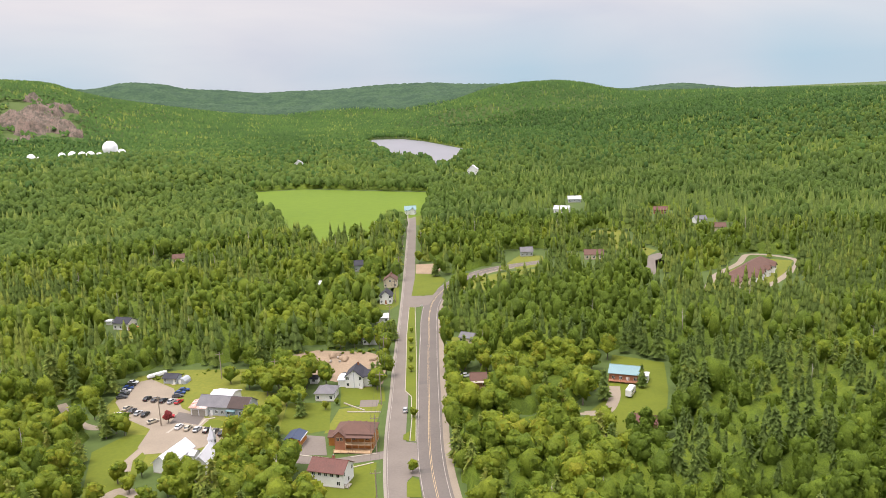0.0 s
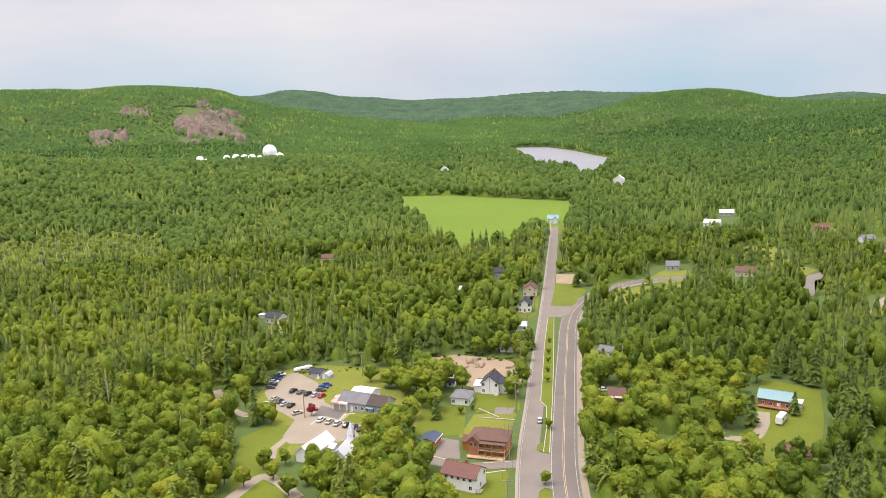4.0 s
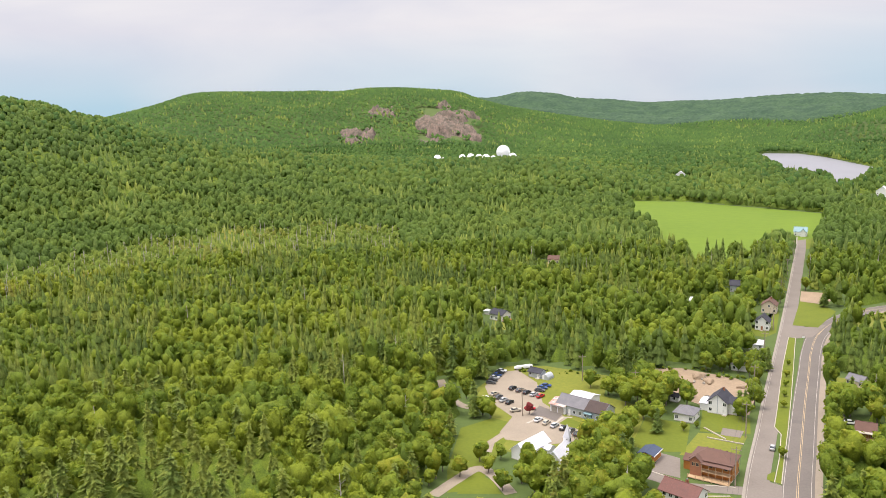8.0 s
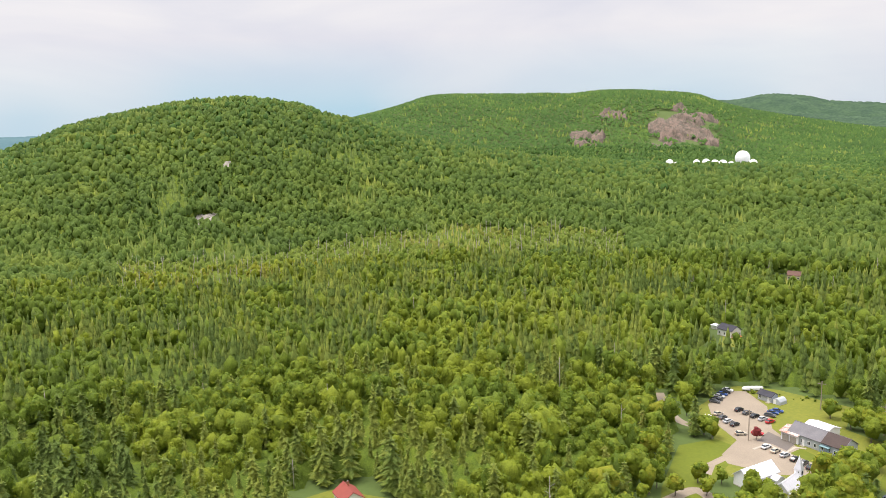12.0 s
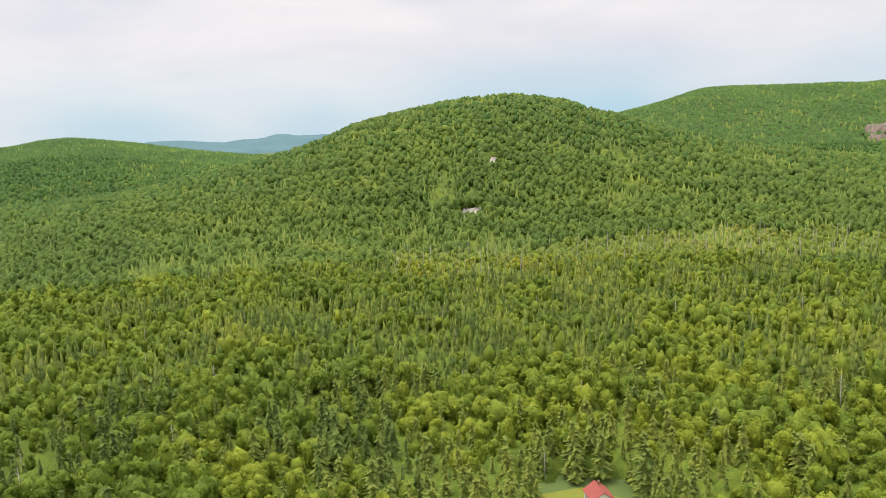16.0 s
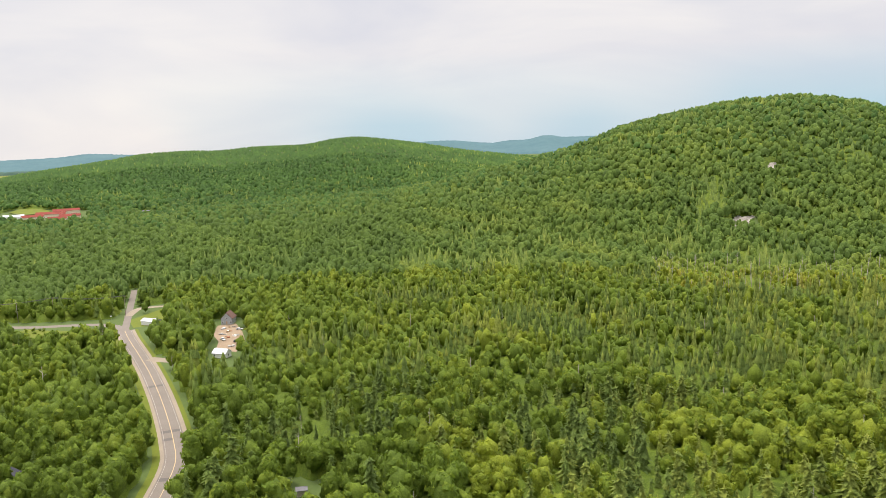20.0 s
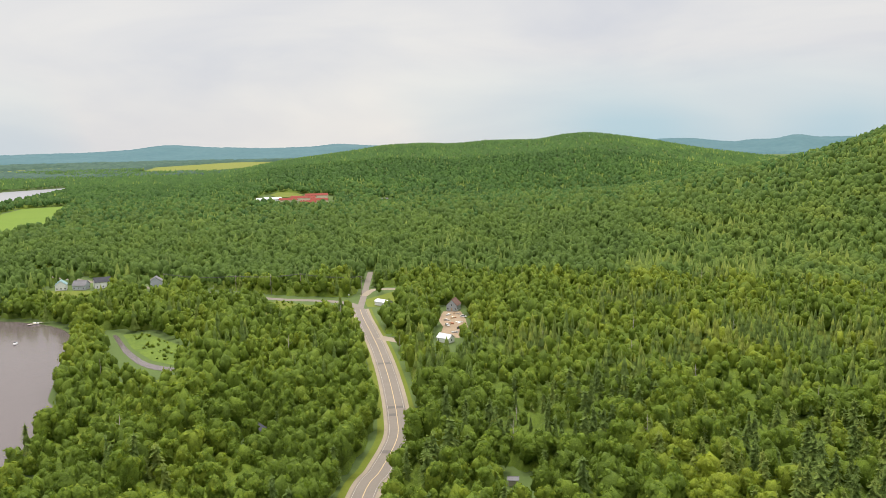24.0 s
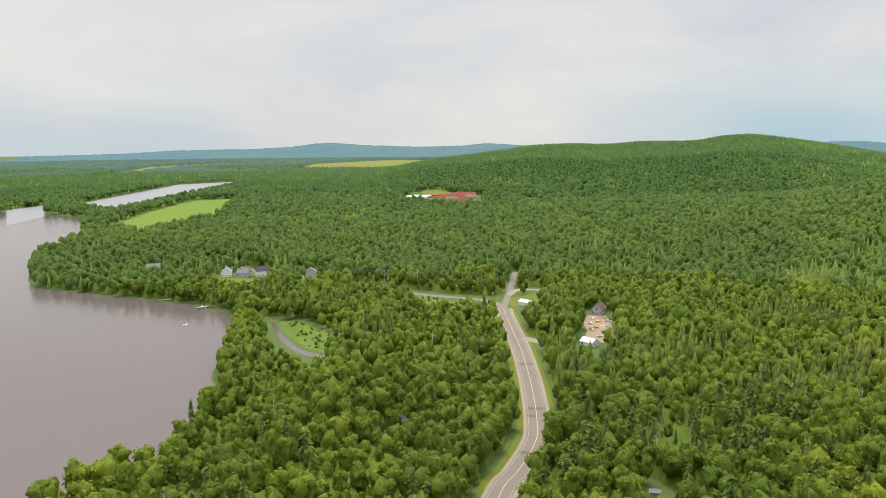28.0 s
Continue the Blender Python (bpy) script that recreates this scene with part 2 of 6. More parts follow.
def box(bm, x0, y0, z0, x1, y1, z1):
    v = [bm.verts.new(p) for p in ((x0, y0, z0), (x1, y0, z0), (x1, y1, z0), (x0, y1, z0), (x0, y0, z1), (x1, y0, z1), (x1, y1, z1), (x0, y1, z1))]
    for f in ((3, 2, 1, 0), (4, 5, 6, 7), (0, 1, 5, 4), (1, 2, 6, 5), (2, 3, 7, 6), (3, 0, 4, 7)):
        bm.faces.new([v[i] for i in f])
    return v


def boxes(*rows):
    bm = bmesh.new()
    for r in rows:
        box(bm, *r)
    return bm


def tube(bm, p, q, r0, r1, sides=6):
    p, q = Vector(p), Vector(q)
    turn = (q - p).to_track_quat("Z", "Y").to_matrix()
    rings = []
    for c, r in ((p, r0), (q, r1)):
        rings.append([bm.verts.new(c + turn @ Vector((r * math.cos(a), r * math.sin(a), 0))) for a in (2 * math.pi * i / sides for i in range(sides))])
    for i in range(sides):
        j = (i + 1) % sides
        bm.faces.new((rings[0][i], rings[0][j], rings[1][j], rings[1][i]))
    bm.faces.new(rings[1])
    bm.faces.new(rings[0][::-1])


def mesh_from(name, verts, faces, mat, tone=None, smooth=False):
    """A mesh from arrays of places and triangles."""
    me = bpy.data.meshes.new(name)
    verts, faces = np.asarray(verts, np.float32), np.asarray(faces, np.int32)
    me.vertices.add(len(verts))
    me.vertices.foreach_set("co", verts.ravel())
    n = faces.shape[1]
    me.loops.add(faces.size)
    me.loops.foreach_set("vertex_index", faces.ravel())
    me.polygons.add(len(faces))
    me.polygons.foreach_set("loop_start", np.arange(0, faces.size, n, dtype=np.int32))
    me.polygons.foreach_set("loop_total", np.full(len(faces), n, np.int32))
    if smooth:
        me.polygons.foreach_set("use_smooth", np.ones(len(faces), bool))
    if tone is not None:
        me.attributes.new("tone", "FLOAT", "POINT").data.foreach_set("value", np.asarray(tone, np.float32))
    me.materials.append(mat)
    me.update(calc_edges=True)
    me.validate()
    return me


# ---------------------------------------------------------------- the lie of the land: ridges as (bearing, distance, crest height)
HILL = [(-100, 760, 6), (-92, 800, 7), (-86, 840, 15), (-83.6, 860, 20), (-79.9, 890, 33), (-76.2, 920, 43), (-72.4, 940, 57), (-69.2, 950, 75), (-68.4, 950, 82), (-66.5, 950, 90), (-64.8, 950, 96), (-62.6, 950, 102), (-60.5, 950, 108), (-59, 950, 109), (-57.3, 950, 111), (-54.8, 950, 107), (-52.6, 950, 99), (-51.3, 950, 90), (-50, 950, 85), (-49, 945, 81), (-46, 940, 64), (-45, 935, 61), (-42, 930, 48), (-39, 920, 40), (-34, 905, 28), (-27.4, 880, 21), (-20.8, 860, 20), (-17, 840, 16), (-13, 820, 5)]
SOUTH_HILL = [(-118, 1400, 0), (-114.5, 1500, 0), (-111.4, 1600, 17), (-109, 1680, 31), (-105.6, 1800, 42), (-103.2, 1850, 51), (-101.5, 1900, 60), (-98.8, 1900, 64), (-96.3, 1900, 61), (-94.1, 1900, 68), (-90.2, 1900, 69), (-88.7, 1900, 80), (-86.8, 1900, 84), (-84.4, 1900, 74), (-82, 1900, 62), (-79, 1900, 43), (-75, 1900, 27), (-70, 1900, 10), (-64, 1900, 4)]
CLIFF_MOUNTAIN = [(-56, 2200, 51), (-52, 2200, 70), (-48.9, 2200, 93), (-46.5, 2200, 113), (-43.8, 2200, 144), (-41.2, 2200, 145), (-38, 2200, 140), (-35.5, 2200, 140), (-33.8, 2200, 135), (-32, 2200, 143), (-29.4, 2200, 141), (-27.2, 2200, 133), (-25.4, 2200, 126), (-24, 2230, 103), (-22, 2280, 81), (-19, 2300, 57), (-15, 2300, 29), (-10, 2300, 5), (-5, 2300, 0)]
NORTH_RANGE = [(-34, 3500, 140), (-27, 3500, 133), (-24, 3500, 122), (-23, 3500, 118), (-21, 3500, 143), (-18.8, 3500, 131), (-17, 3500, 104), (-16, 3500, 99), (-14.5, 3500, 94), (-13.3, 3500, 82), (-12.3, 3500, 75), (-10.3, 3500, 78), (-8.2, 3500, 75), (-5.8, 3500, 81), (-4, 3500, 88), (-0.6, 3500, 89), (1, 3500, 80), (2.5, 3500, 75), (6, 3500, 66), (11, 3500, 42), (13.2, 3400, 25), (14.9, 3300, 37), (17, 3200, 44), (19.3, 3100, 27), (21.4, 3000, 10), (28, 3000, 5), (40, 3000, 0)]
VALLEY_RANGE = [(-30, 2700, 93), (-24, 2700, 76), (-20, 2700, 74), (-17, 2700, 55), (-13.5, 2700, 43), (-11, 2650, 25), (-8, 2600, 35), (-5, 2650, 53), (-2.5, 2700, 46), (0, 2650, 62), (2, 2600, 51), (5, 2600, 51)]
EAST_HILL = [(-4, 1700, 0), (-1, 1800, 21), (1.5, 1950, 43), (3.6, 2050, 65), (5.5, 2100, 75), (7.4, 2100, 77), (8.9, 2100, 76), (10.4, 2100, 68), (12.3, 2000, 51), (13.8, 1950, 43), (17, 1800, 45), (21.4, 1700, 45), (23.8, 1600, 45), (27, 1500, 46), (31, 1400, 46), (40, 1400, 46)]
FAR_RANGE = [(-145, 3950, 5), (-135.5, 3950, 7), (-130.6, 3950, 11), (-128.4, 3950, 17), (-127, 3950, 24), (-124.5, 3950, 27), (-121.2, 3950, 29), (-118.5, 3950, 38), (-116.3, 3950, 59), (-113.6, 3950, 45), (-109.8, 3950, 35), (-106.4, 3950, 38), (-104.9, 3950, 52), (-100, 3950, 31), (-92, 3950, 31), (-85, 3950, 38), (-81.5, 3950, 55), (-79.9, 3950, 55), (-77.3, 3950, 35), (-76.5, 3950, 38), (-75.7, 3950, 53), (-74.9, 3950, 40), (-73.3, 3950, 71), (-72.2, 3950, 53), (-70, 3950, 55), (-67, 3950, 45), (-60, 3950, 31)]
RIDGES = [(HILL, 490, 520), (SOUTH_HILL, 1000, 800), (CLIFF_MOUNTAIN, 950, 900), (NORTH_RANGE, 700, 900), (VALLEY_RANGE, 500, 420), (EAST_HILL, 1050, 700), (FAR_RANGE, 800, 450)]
RADOME_SITE = polar(-24.3, 1040)


def wave(x, y, size, seed):
    """A smooth wavy field from -1 to 1."""
    g = np.random.RandomState(seed)
    out = np.zeros_like(x)
    for k in range(5):
        a, ph, s = g.uniform(0, 2 * np.pi), g.uniform(0, 2 * np.pi), size * g.uniform(0.6, 1.6)
        out = out + np.sin((x * np.cos(a) + y * np.sin(a)) * 2 * np.pi / s + ph)
    return out / 2.6


def land(x, y):
    x, y = np.asarray(x, float), np.asarray(y, float)
    r, az = np.hypot(x, y), np.degrees(np.arctan2(x, y))
    az = np.where(az > 100, az - 360, az)
    z = np.zeros_like(r)
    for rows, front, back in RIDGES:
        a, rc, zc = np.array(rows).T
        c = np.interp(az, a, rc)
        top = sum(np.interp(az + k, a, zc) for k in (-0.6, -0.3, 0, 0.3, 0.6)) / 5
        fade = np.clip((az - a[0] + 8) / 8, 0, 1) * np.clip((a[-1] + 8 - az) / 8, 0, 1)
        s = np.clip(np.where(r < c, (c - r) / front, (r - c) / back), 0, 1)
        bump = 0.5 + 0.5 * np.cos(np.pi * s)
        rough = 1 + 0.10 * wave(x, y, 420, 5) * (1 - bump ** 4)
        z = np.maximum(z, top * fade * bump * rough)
    basin = ((x + 45) / 200) ** 2 + ((y - 1180) / 330) ** 2
    z = z * np.clip((basin - 0.8) / 1.2, 0, 1)
    z = z * np.clip((((x + 95) / 130) ** 2 + ((y - 585) / 140) ** 2 - 0.75) / 0.8, 0, 1)          # the meadow lies flat
    d2 = (x - RADOME_SITE[0]) ** 2 + (y - RADOME_SITE[1]) ** 2
    z = np.maximum(z, 15 * np.exp(-d2 / (2 * 130.0 ** 2)))
    return np.maximum(z - 2.5, 0)


def level(x, y):
    return float(land(np.array([x]), np.array([y]))[0])


# one sheet of ground, round the camera's foot, out to the horizon
reach = np.concatenate([[0.5], np.linspace(40, 480, 23), np.linspace(500, 2600, 71), np.linspace(2650, 4900, 46)])
bear = np.radians(np.concatenate([np.arange(-150, 45, 0.6), np.arange(45, 210, 3.0)]))
rr, bb = np.meshgrid(reach, bear, indexing="ij")
gx, gy = rr * np.sin(bb), rr * np.cos(bb)
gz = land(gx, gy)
n_r, n_b = rr.shape
ids = np.arange(n_r * n_b).reshape(n_r, n_b)
nxt = np.roll(ids, -1, axis=1)
quads = np.stack([ids[:-1], nxt[:-1], nxt[1:], ids[1:]], -1).reshape(-1, 4)[:, ::-1]
quads = np.concatenate([quads, [(ids[0, 0], ids[0, 150], ids[0, 300], ids[0, 350])]])
ground = new("ground", mesh_from("ground", np.stack([gx, gy, gz], -1).reshape(-1, 3), quads, M_GROUND, smooth=True))
tagged(ground, "forest floor and wooded hills round the valley", "ground", kind="structure")

CLEAR = []          # outlines in which no tree of the woods stands
LANES = []          # (points, half width) of strips kept clear


def sheet(name, outline, z, mat, label, category, clear=True, kind="structure", drape=False):
    """A flat patch of ground with a given outline."""
    bm = bmesh.new()
    vs = [bm.verts.new((x, y, z + (level(x, y) if drape else 0))) for x, y in outline]
    f = bm.faces.new(vs)
    if f.normal.z < 0 or sum((outline[i - 1][0] * p[1] - p[0] * outline[i - 1][1]) for i, p in enumerate(outline)) < 0:
        f.normal_flip()
    bmesh.ops.triangulate(bm, faces=[f])
    if clear:
        CLEAR.append(np.array(outline, float))
    return tagged(part(name, bm, mat), label, category, kind=kind)


def soften(points, steps=6):
    """A smooth line through points (Catmull-Rom)."""
    p = [Vector((*q, 0)) for q in points]
    p = [2 * p[0] - p[1]] + p + [2 * p[-1] - p[-2]]
    out = []
    for i in range(1, len(p) - 2):
        for k in range(steps):
            t = k / steps
            a, b, c, d = p[i - 1:i + 3]
            out.append(0.5 * (2 * b + (c - a) * t + (2 * a - 5 * b + 4 * c - d) * t * t + (3 * b - a - 3 * c + d) * t ** 3))
    return [(v.x, v.y) for v in out + [p[-2]]]


def strip(name, line, left, right, z, mat, label="", category="", parent=None, thick=0.0, clear=0.0, kind="structure"):
    """A band along a line, from `left` to `right` metres beside it (right positive)."""
    bm = bmesh.new()
    rows = []
    for i, (x, y) in enumerate(line):
        a, b = line[max(i - 1, 0)], line[min(i + 1, len(line) - 1)]
        d = Vector((b[0] - a[0], b[1] - a[1])).normalized()
        side = Vector((d.y, -d.x))
        rows.append([(x + side.x * s * 0.9, y + side.y * s * 0.9) for s in (left, right)])
    top = [[bm.verts.new((px, py, z + level(px, py))) for px, py in r] for r in rows]
    for a, b in zip(top, top[1:]):
        bm.faces.new((a[0], a[1], b[1], b[0]))
    if thick:
        low = [[bm.verts.new((v.co.x, v.co.y, v.co.z - thick)) for v in r] for r in top]
        for (a, b), (c, d) in zip(zip(top, top[1:]), zip(low, low[1:])):
            bm.faces.new((a[0], b[0], d[0], c[0]))
            bm.faces.new((b[1], a[1], c[1], d[1]))
        bm.faces.new((top[0][1], top[0][0], low[0][0], low[0][1]))
        bm.faces.new((top[-1][0], top[-1][1], low[-1][1], low[-1][0]))
    if clear:
        LANES.append((np.array(line), max(abs(left), abs(right)) + clear))
    ob = part(name, bm, mat, parent)
    if parent is None:
        tagged(ob, label, category, kind=kind)
    elif label:
        ob["label"] = label
    return ob


def dashes(line, gap, length, offset, width, z, mat, parent, name):
    """Short painted marks along a line, each a piece of its own."""
    run, todo = 0.0, 0.0
    for a, b in zip(line, line[1:]):
        d = Vector((b[0] - a[0], b[1] - a[1]))
        n = d.length
        d.normalize()
        while todo < run + n:
            s = todo - run
            p = (a[0] + d.x * s, a[1] + d.y * s)
            q = (p[0] + d.x * length, p[1] + d.y * length)
            strip(name, [p, q], offset - width / 2, offset + width / 2, z, mat, parent=parent)
            todo += gap
        run += n


# ---------------------------------------------------------------- roads
HIGHWAY = soften([(6, 70), (1, 120)] + [(-3.5, 152.2), (-5.3, 173.4), (-5.8, 199.8), (-6.3, 234.6), (-6.4, 262.7), (-6.5, 282.7), (-5.2, 304.8), (-0.2, 325.1), (7.1, 341.3), (20.1, 356.1), (33.3, 363), (46.6, 367.8)])
highway = strip("road", HIGHWAY, -3.5, 3.8, 0.05, M_ASPHALT, "two-lane asphalt road with yellow centre line and patched surface", "road", clear=1.9)
strip("centre_line", HIGHWAY, -0.24, -0.14, 0.056, M_YELLOW_LINE, parent=highway)
strip("centre_line", HIGHWAY, 0.14, 0.24, 0.056, M_YELLOW_LINE, parent=highway)
strip("edge_line", HIGHWAY, 3.0, 3.12, 0.056, M_WORN_LINE, parent=highway)
strip("edge_line", HIGHWAY, -3.2, -3.08, 0.056, M_WORN_LINE, parent=highway)
strip("gravel_shoulder", HIGHWAY, 3.8, 5.6, 0.03, M_GRAVEL, parent=highway)
SOUTH_ROAD = soften([(6, 70), (-2, 25), (-40, -14), (-115, -38)] + [(-174.5, -42.5), (-190.1, -41.3), (-212, -41), (-230.1, -44.4), (-250.8, -49.6), (-275.2, -56.4), (-304.6, -65.4), (-330.5, -74.2), (-361.4, -85), (-379.1, -90.6)])
south_road = strip("road", SOUTH_ROAD, -3.4, 3.4, 0.05, M_ASPHALT_OLD, "winding two-lane asphalt road through the woods", "road", clear=1.6)
strip("centre_line", SOUTH_ROAD, -0.12, 0.12, 0.056, M_YELLOW_LINE, parent=south_road)
strip("edge_line", SOUTH_ROAD, 2.78, 2.88, 0.056, M_WORN_LINE, parent=south_road)
strip("edge_line", SOUTH_ROAD, -2.88, -2.78, 0.056, M_WORN_LINE, parent=south_road)
strip("grass_verge", SOUTH_ROAD, 4.8, 6.4, 0.025, M_GRASS, parent=south_road, clear=0.1)
strip("grass_verge", SOUTH_ROAD, -6.8, -4.6, 0.025, M_GRASS, parent=south_road, clear=0.1)
strip("gravel_shoulder", SOUTH_ROAD, 3.4, 4.8, 0.03, M_GRAVEL, parent=south_road)
strip("gravel_shoulder", SOUTH_ROAD, -4.6, -3.4, 0.03, M_GRAVEL, parent=south_road)
STREET = soften([(-8, 125)] + [(-11.9, 153.2), (-13.6, 180), (-14, 208.4), (-14.5, 235.6), (-14.8, 270.2), (-15.2, 307.2), (-16, 355), (-17.6, 435.6), (-18.5, 480.4), (-20.1, 523.3)])
street = strip("road", STREET, -2.6, 2.6, 0.06, M_ASPHALT_OLD, "narrow village street with kerbside parking", "road", clear=2.6)
pavement = strip("pavement", STREET, -3.35, -2.72, 0.16, M_PAVING, "narrow worn concrete pavement along the village street", "pavement", thick=0.16)
strip("kerb", STREET, -2.72, -2.6, 0.18, M_PAVING, parent=pavement, thick=0.18)
strip("edge_line", STREET, -2.3, -2.22, 0.066, M_WORN_LINE, parent=street)
for road_line, owner, half, at in ((SOUTH_ROAD, south_road, 3.2, (33, 42, 44, 56)), (HIGHWAY, highway, 3.4, (15, 27))):
    for k in at:
        (ax, ay), (bx, by) = road_line[k], road_line[k + 1]
        far = 2.2 / math.hypot(bx - ax, by - ay)
        strip("asphalt_patch", [(ax, ay), (ax + (bx - ax) * far, ay + (by - ay) * far)], -half, half * (0.1 if k % 3 == 0 else 1.0), 0.0535, M_PATCH, parent=owner)
CROSS = [(-15.9, 173.1), (-27.5, 170.3), (-39.1, 173.5)]
strip("road", CROSS, -2.2, 2.2, 0.055, M_ASPHALT_OLD, "short side street paved in pale asphalt", "road", clear=1.5)
sheet("road", [(-12.1, 179.9), (-8.7, 178.7), (-7.5, 161.4), (-9.1, 162), (-10.4, 159.6), (-11.3, 165.5)], 0.052, M_ASPHALT_OLD, "paved gap between street and road", "road")
sheet("road", [(-14.8, 297.4), (-11.5, 298.4), (-6.7, 301.8), (-2.7, 320.7), (-9.3, 314.8), (-14.4, 319.1), (-16.3, 307.4)], 0.057, M_ASPHALT_OLD, "paved fork where street and road meet", "road")
SIDE_S = soften([(-379.1, -90.6), (-389.4, -97.1), (-395.4, -106), (-398.2, -118.5), (-399.7, -137.2), (-406, -158.3)] + [(-425, -215), (-440, -260), (-470, -330)])
strip("road", SIDE_S, -2.8, 2.8, 0.058, M_ASPHALT_OLD, "side road leading to the lakeside houses", "road", clear=7)
strip("road", soften([(-379.1, -90.6), (-402.7, -94.5), (-439.5, -100.8), (-487.7, -108.9)]), -1.9, 1.9, 0.054, M_ASPHALT_OLD, "straight narrow road climbing into the woods", "road", clear=1.2)
strip("road", soften([(-411.7, -96.2), (-427.7, -94.9), (-431.3, -89.4), (-432, -80.5)]), -2.4, 2.4, 0.062, M_GRAVEL, "short gravel drive off the junction", "road", clear=3)
strip("road", soften([(-324.2, -69.1), (-318.8, -59.1), (-314.8, -47.9)]), -3.0, 3.0, 0.062, M_GRAVEL, "gravel lay-by beside the road", "road", clear=3)

# grass median between street and road
MEDIAN = [(-12.1, 298.5), (-14.4, 298.9), (-14.1, 263.7), (-13, 225.7), (-12.7, 212.4), (-10.8, 208), (-10.2, 192.9), (-10.3, 179.7), (-8.8, 179.3), (-9.1, 192.8), (-9.4, 212), (-10, 235.1), (-10.9, 263.3)]
median = sheet("verge", MEDIAN, 0.10, M_GRASS, "grassed median strip with concrete kerb", "verge")
sheet("verge", [(-10.5, 185.5), (-12, 183.3), (-12, 180.5), (-10.5, 179.8)], 0.10, M_GRASS, "grassed nose of the median beside the parking bay", "verge")
strip("kerb", MEDIAN + MEDIAN[:1], -0.12, 0.12, 0.14, M_CONCRETE, parent=median, thick=0.14)
sheet("verge", [(-9.1, 161.5), (-10.3, 159.1), (-10.1, 152.8), (-7, 152.6), (-7.6, 160.1)], 0.10, M_GRASS, "grassed traffic island", "verge")
sheet("verge", [(4, 330.7), (10.5, 341.2), (23.8, 348.6), (43.8, 354.5), (53, 346.8), (45.7, 333.3), (27.4, 321.8), (11.3, 313.6)], 0.03, M_ROUGH, "scrubby verge inside the road bend", "verge")
sheet("verge", [(-5.3, 315.4), (0.5, 341.8), (-4.9, 352.2), (-13.3, 355.2), (-14, 315.7)], 0.08, M_GRASS, "grassed corner in the road fork", "verge")
sheet("verge", [(-13.3, 355.2), (-4.9, 352.9), (-0.2, 362.7), (-3.7, 374.2), (-13.8, 374.5)], 0.07, M_SAND, "bare sandy yard behind the fork", "yard")

# ---------------------------------------------------------------- open ground and water
sheet("meadow", [(-168.9, 687.7), (-117.9, 689.1), (-9.4, 634.6), (-12.2, 523.3), (-34.4, 494.8), (-45.2, 443.2), (-66.5, 419.4), (-93.7, 470.3), (-110.9, 533.1), (-135.7, 585)], 0.10, M_MEADOW, "wide green hay meadow ringed by woods", "meadow")
sheet("water", [(-113.1, 1226.2), (-108.2, 1319.7), (-58.5, 1304.7), (-21.8, 1226.6), (37, 1038.7), (6.5, 811.6), (-13.4, 896.2), (-57.4, 978.5)], 0.10, M_SKY_WATER, "pale lake with marshy banks among wooded hills", "lake")
SHORE = soften([(-95, -140)] + [(-144.7, -137.9), (-161.3, -127.6), (-185.9, -138.8), (-219.6, -148.2), (-234.3, -162.8), (-260.6, -175.7), (-292.9, -192), (-321.3, -209.6), (-338.4, -236.7), (-343.4, -272.9), (-350.3, -316), (-359.2, -367.4), (-403.2, -413.7), (-454.5, -455.7), (-538.2, -501), (-593.2, -545.1)], 3)
LAKE = SHORE + [(-700, -640), (-740, -760), (-560, -860), (-380, -840), (-110, -700), (-18, -440), (-18, -240), (-60, -160)]
sheet("water", LAKE, 0.08, M_WATER, "calm brown-grey lake with a wooded shore", "lake")
sheet("water", [(-1214.1, -778.7), (-1368.4, -879.3), (-1263.3, -928), (-999.8, -836.2), (-866.1, -788), (-774.9, -701.2), (-755.6, -646.6), (-841.7, -671.5), (-978.5, -719.5)], 0.10, M_SKY_WATER, "distant reach of the river", "river")
sheet("water", [(-752.3, -802.3), (-815, -806.3), (-699.7, -692.7), (-615.2, -657)], 0.10, M_SKY_WATER, "distant backwater of the river", "river")
sheet("water", soften([(-319.4, -188.3), (-318.7, -185.4), (-299.3, -170.3), (-283.2, -155.4), (-277.1, -146.8), (-273.8, -137.7), (-270.1, -136.3), (-271, -144.2), (-278.2, -154.9), (-293.5, -169)], 3), 0.09, M_WATER, "narrow creek through the marsh", "creek")
CLEAR.append(np.array([(-324, -192.7), (-325.4, -186.8), (-283.3, -152.5), (-276.9, -138.8), (-245.2, -122.9), (-244.9, -133.4), (-255, -146.4), (-276.3, -164.4)]))
sheet("marsh", [(-321.4, -184.5), (-324.3, -174.6), (-305.4, -150), (-281.1, -136.8), (-276.7, -139.2), (-283.4, -152.1), (-299.9, -168.6)], 0.05, M_MARSH, "open reedy marsh beside the creek", "marsh")
sheet("field", [(-989.2, -626.5), (-937.8, -664.4), (-782.7, -615.6), (-631.3, -545), (-577.9, -471.1), (-645.5, -483.6), (-714, -485.7)], 0.12, M_MEADOW, "yellow-green hay field by the river", "field")
sheet("field", [polar(*p) for p in ((-118.5, 2174), (-111.0, 2127), (-106.0, 2498), (-106.0, 3052), (-112.0, 3053), (-117.0, 2682))], 0.12, M_ROUGH, "wide pale fields on the river plain", "field")
sheet("field", [polar(*p) for p in ((-134.1, 1681), (-127.0, 2405), (-122.0, 2775), (-123.0, 2914), (-128.0, 2590))], 0.12, M_ROUGH, "pale fields beyond the river", "field")

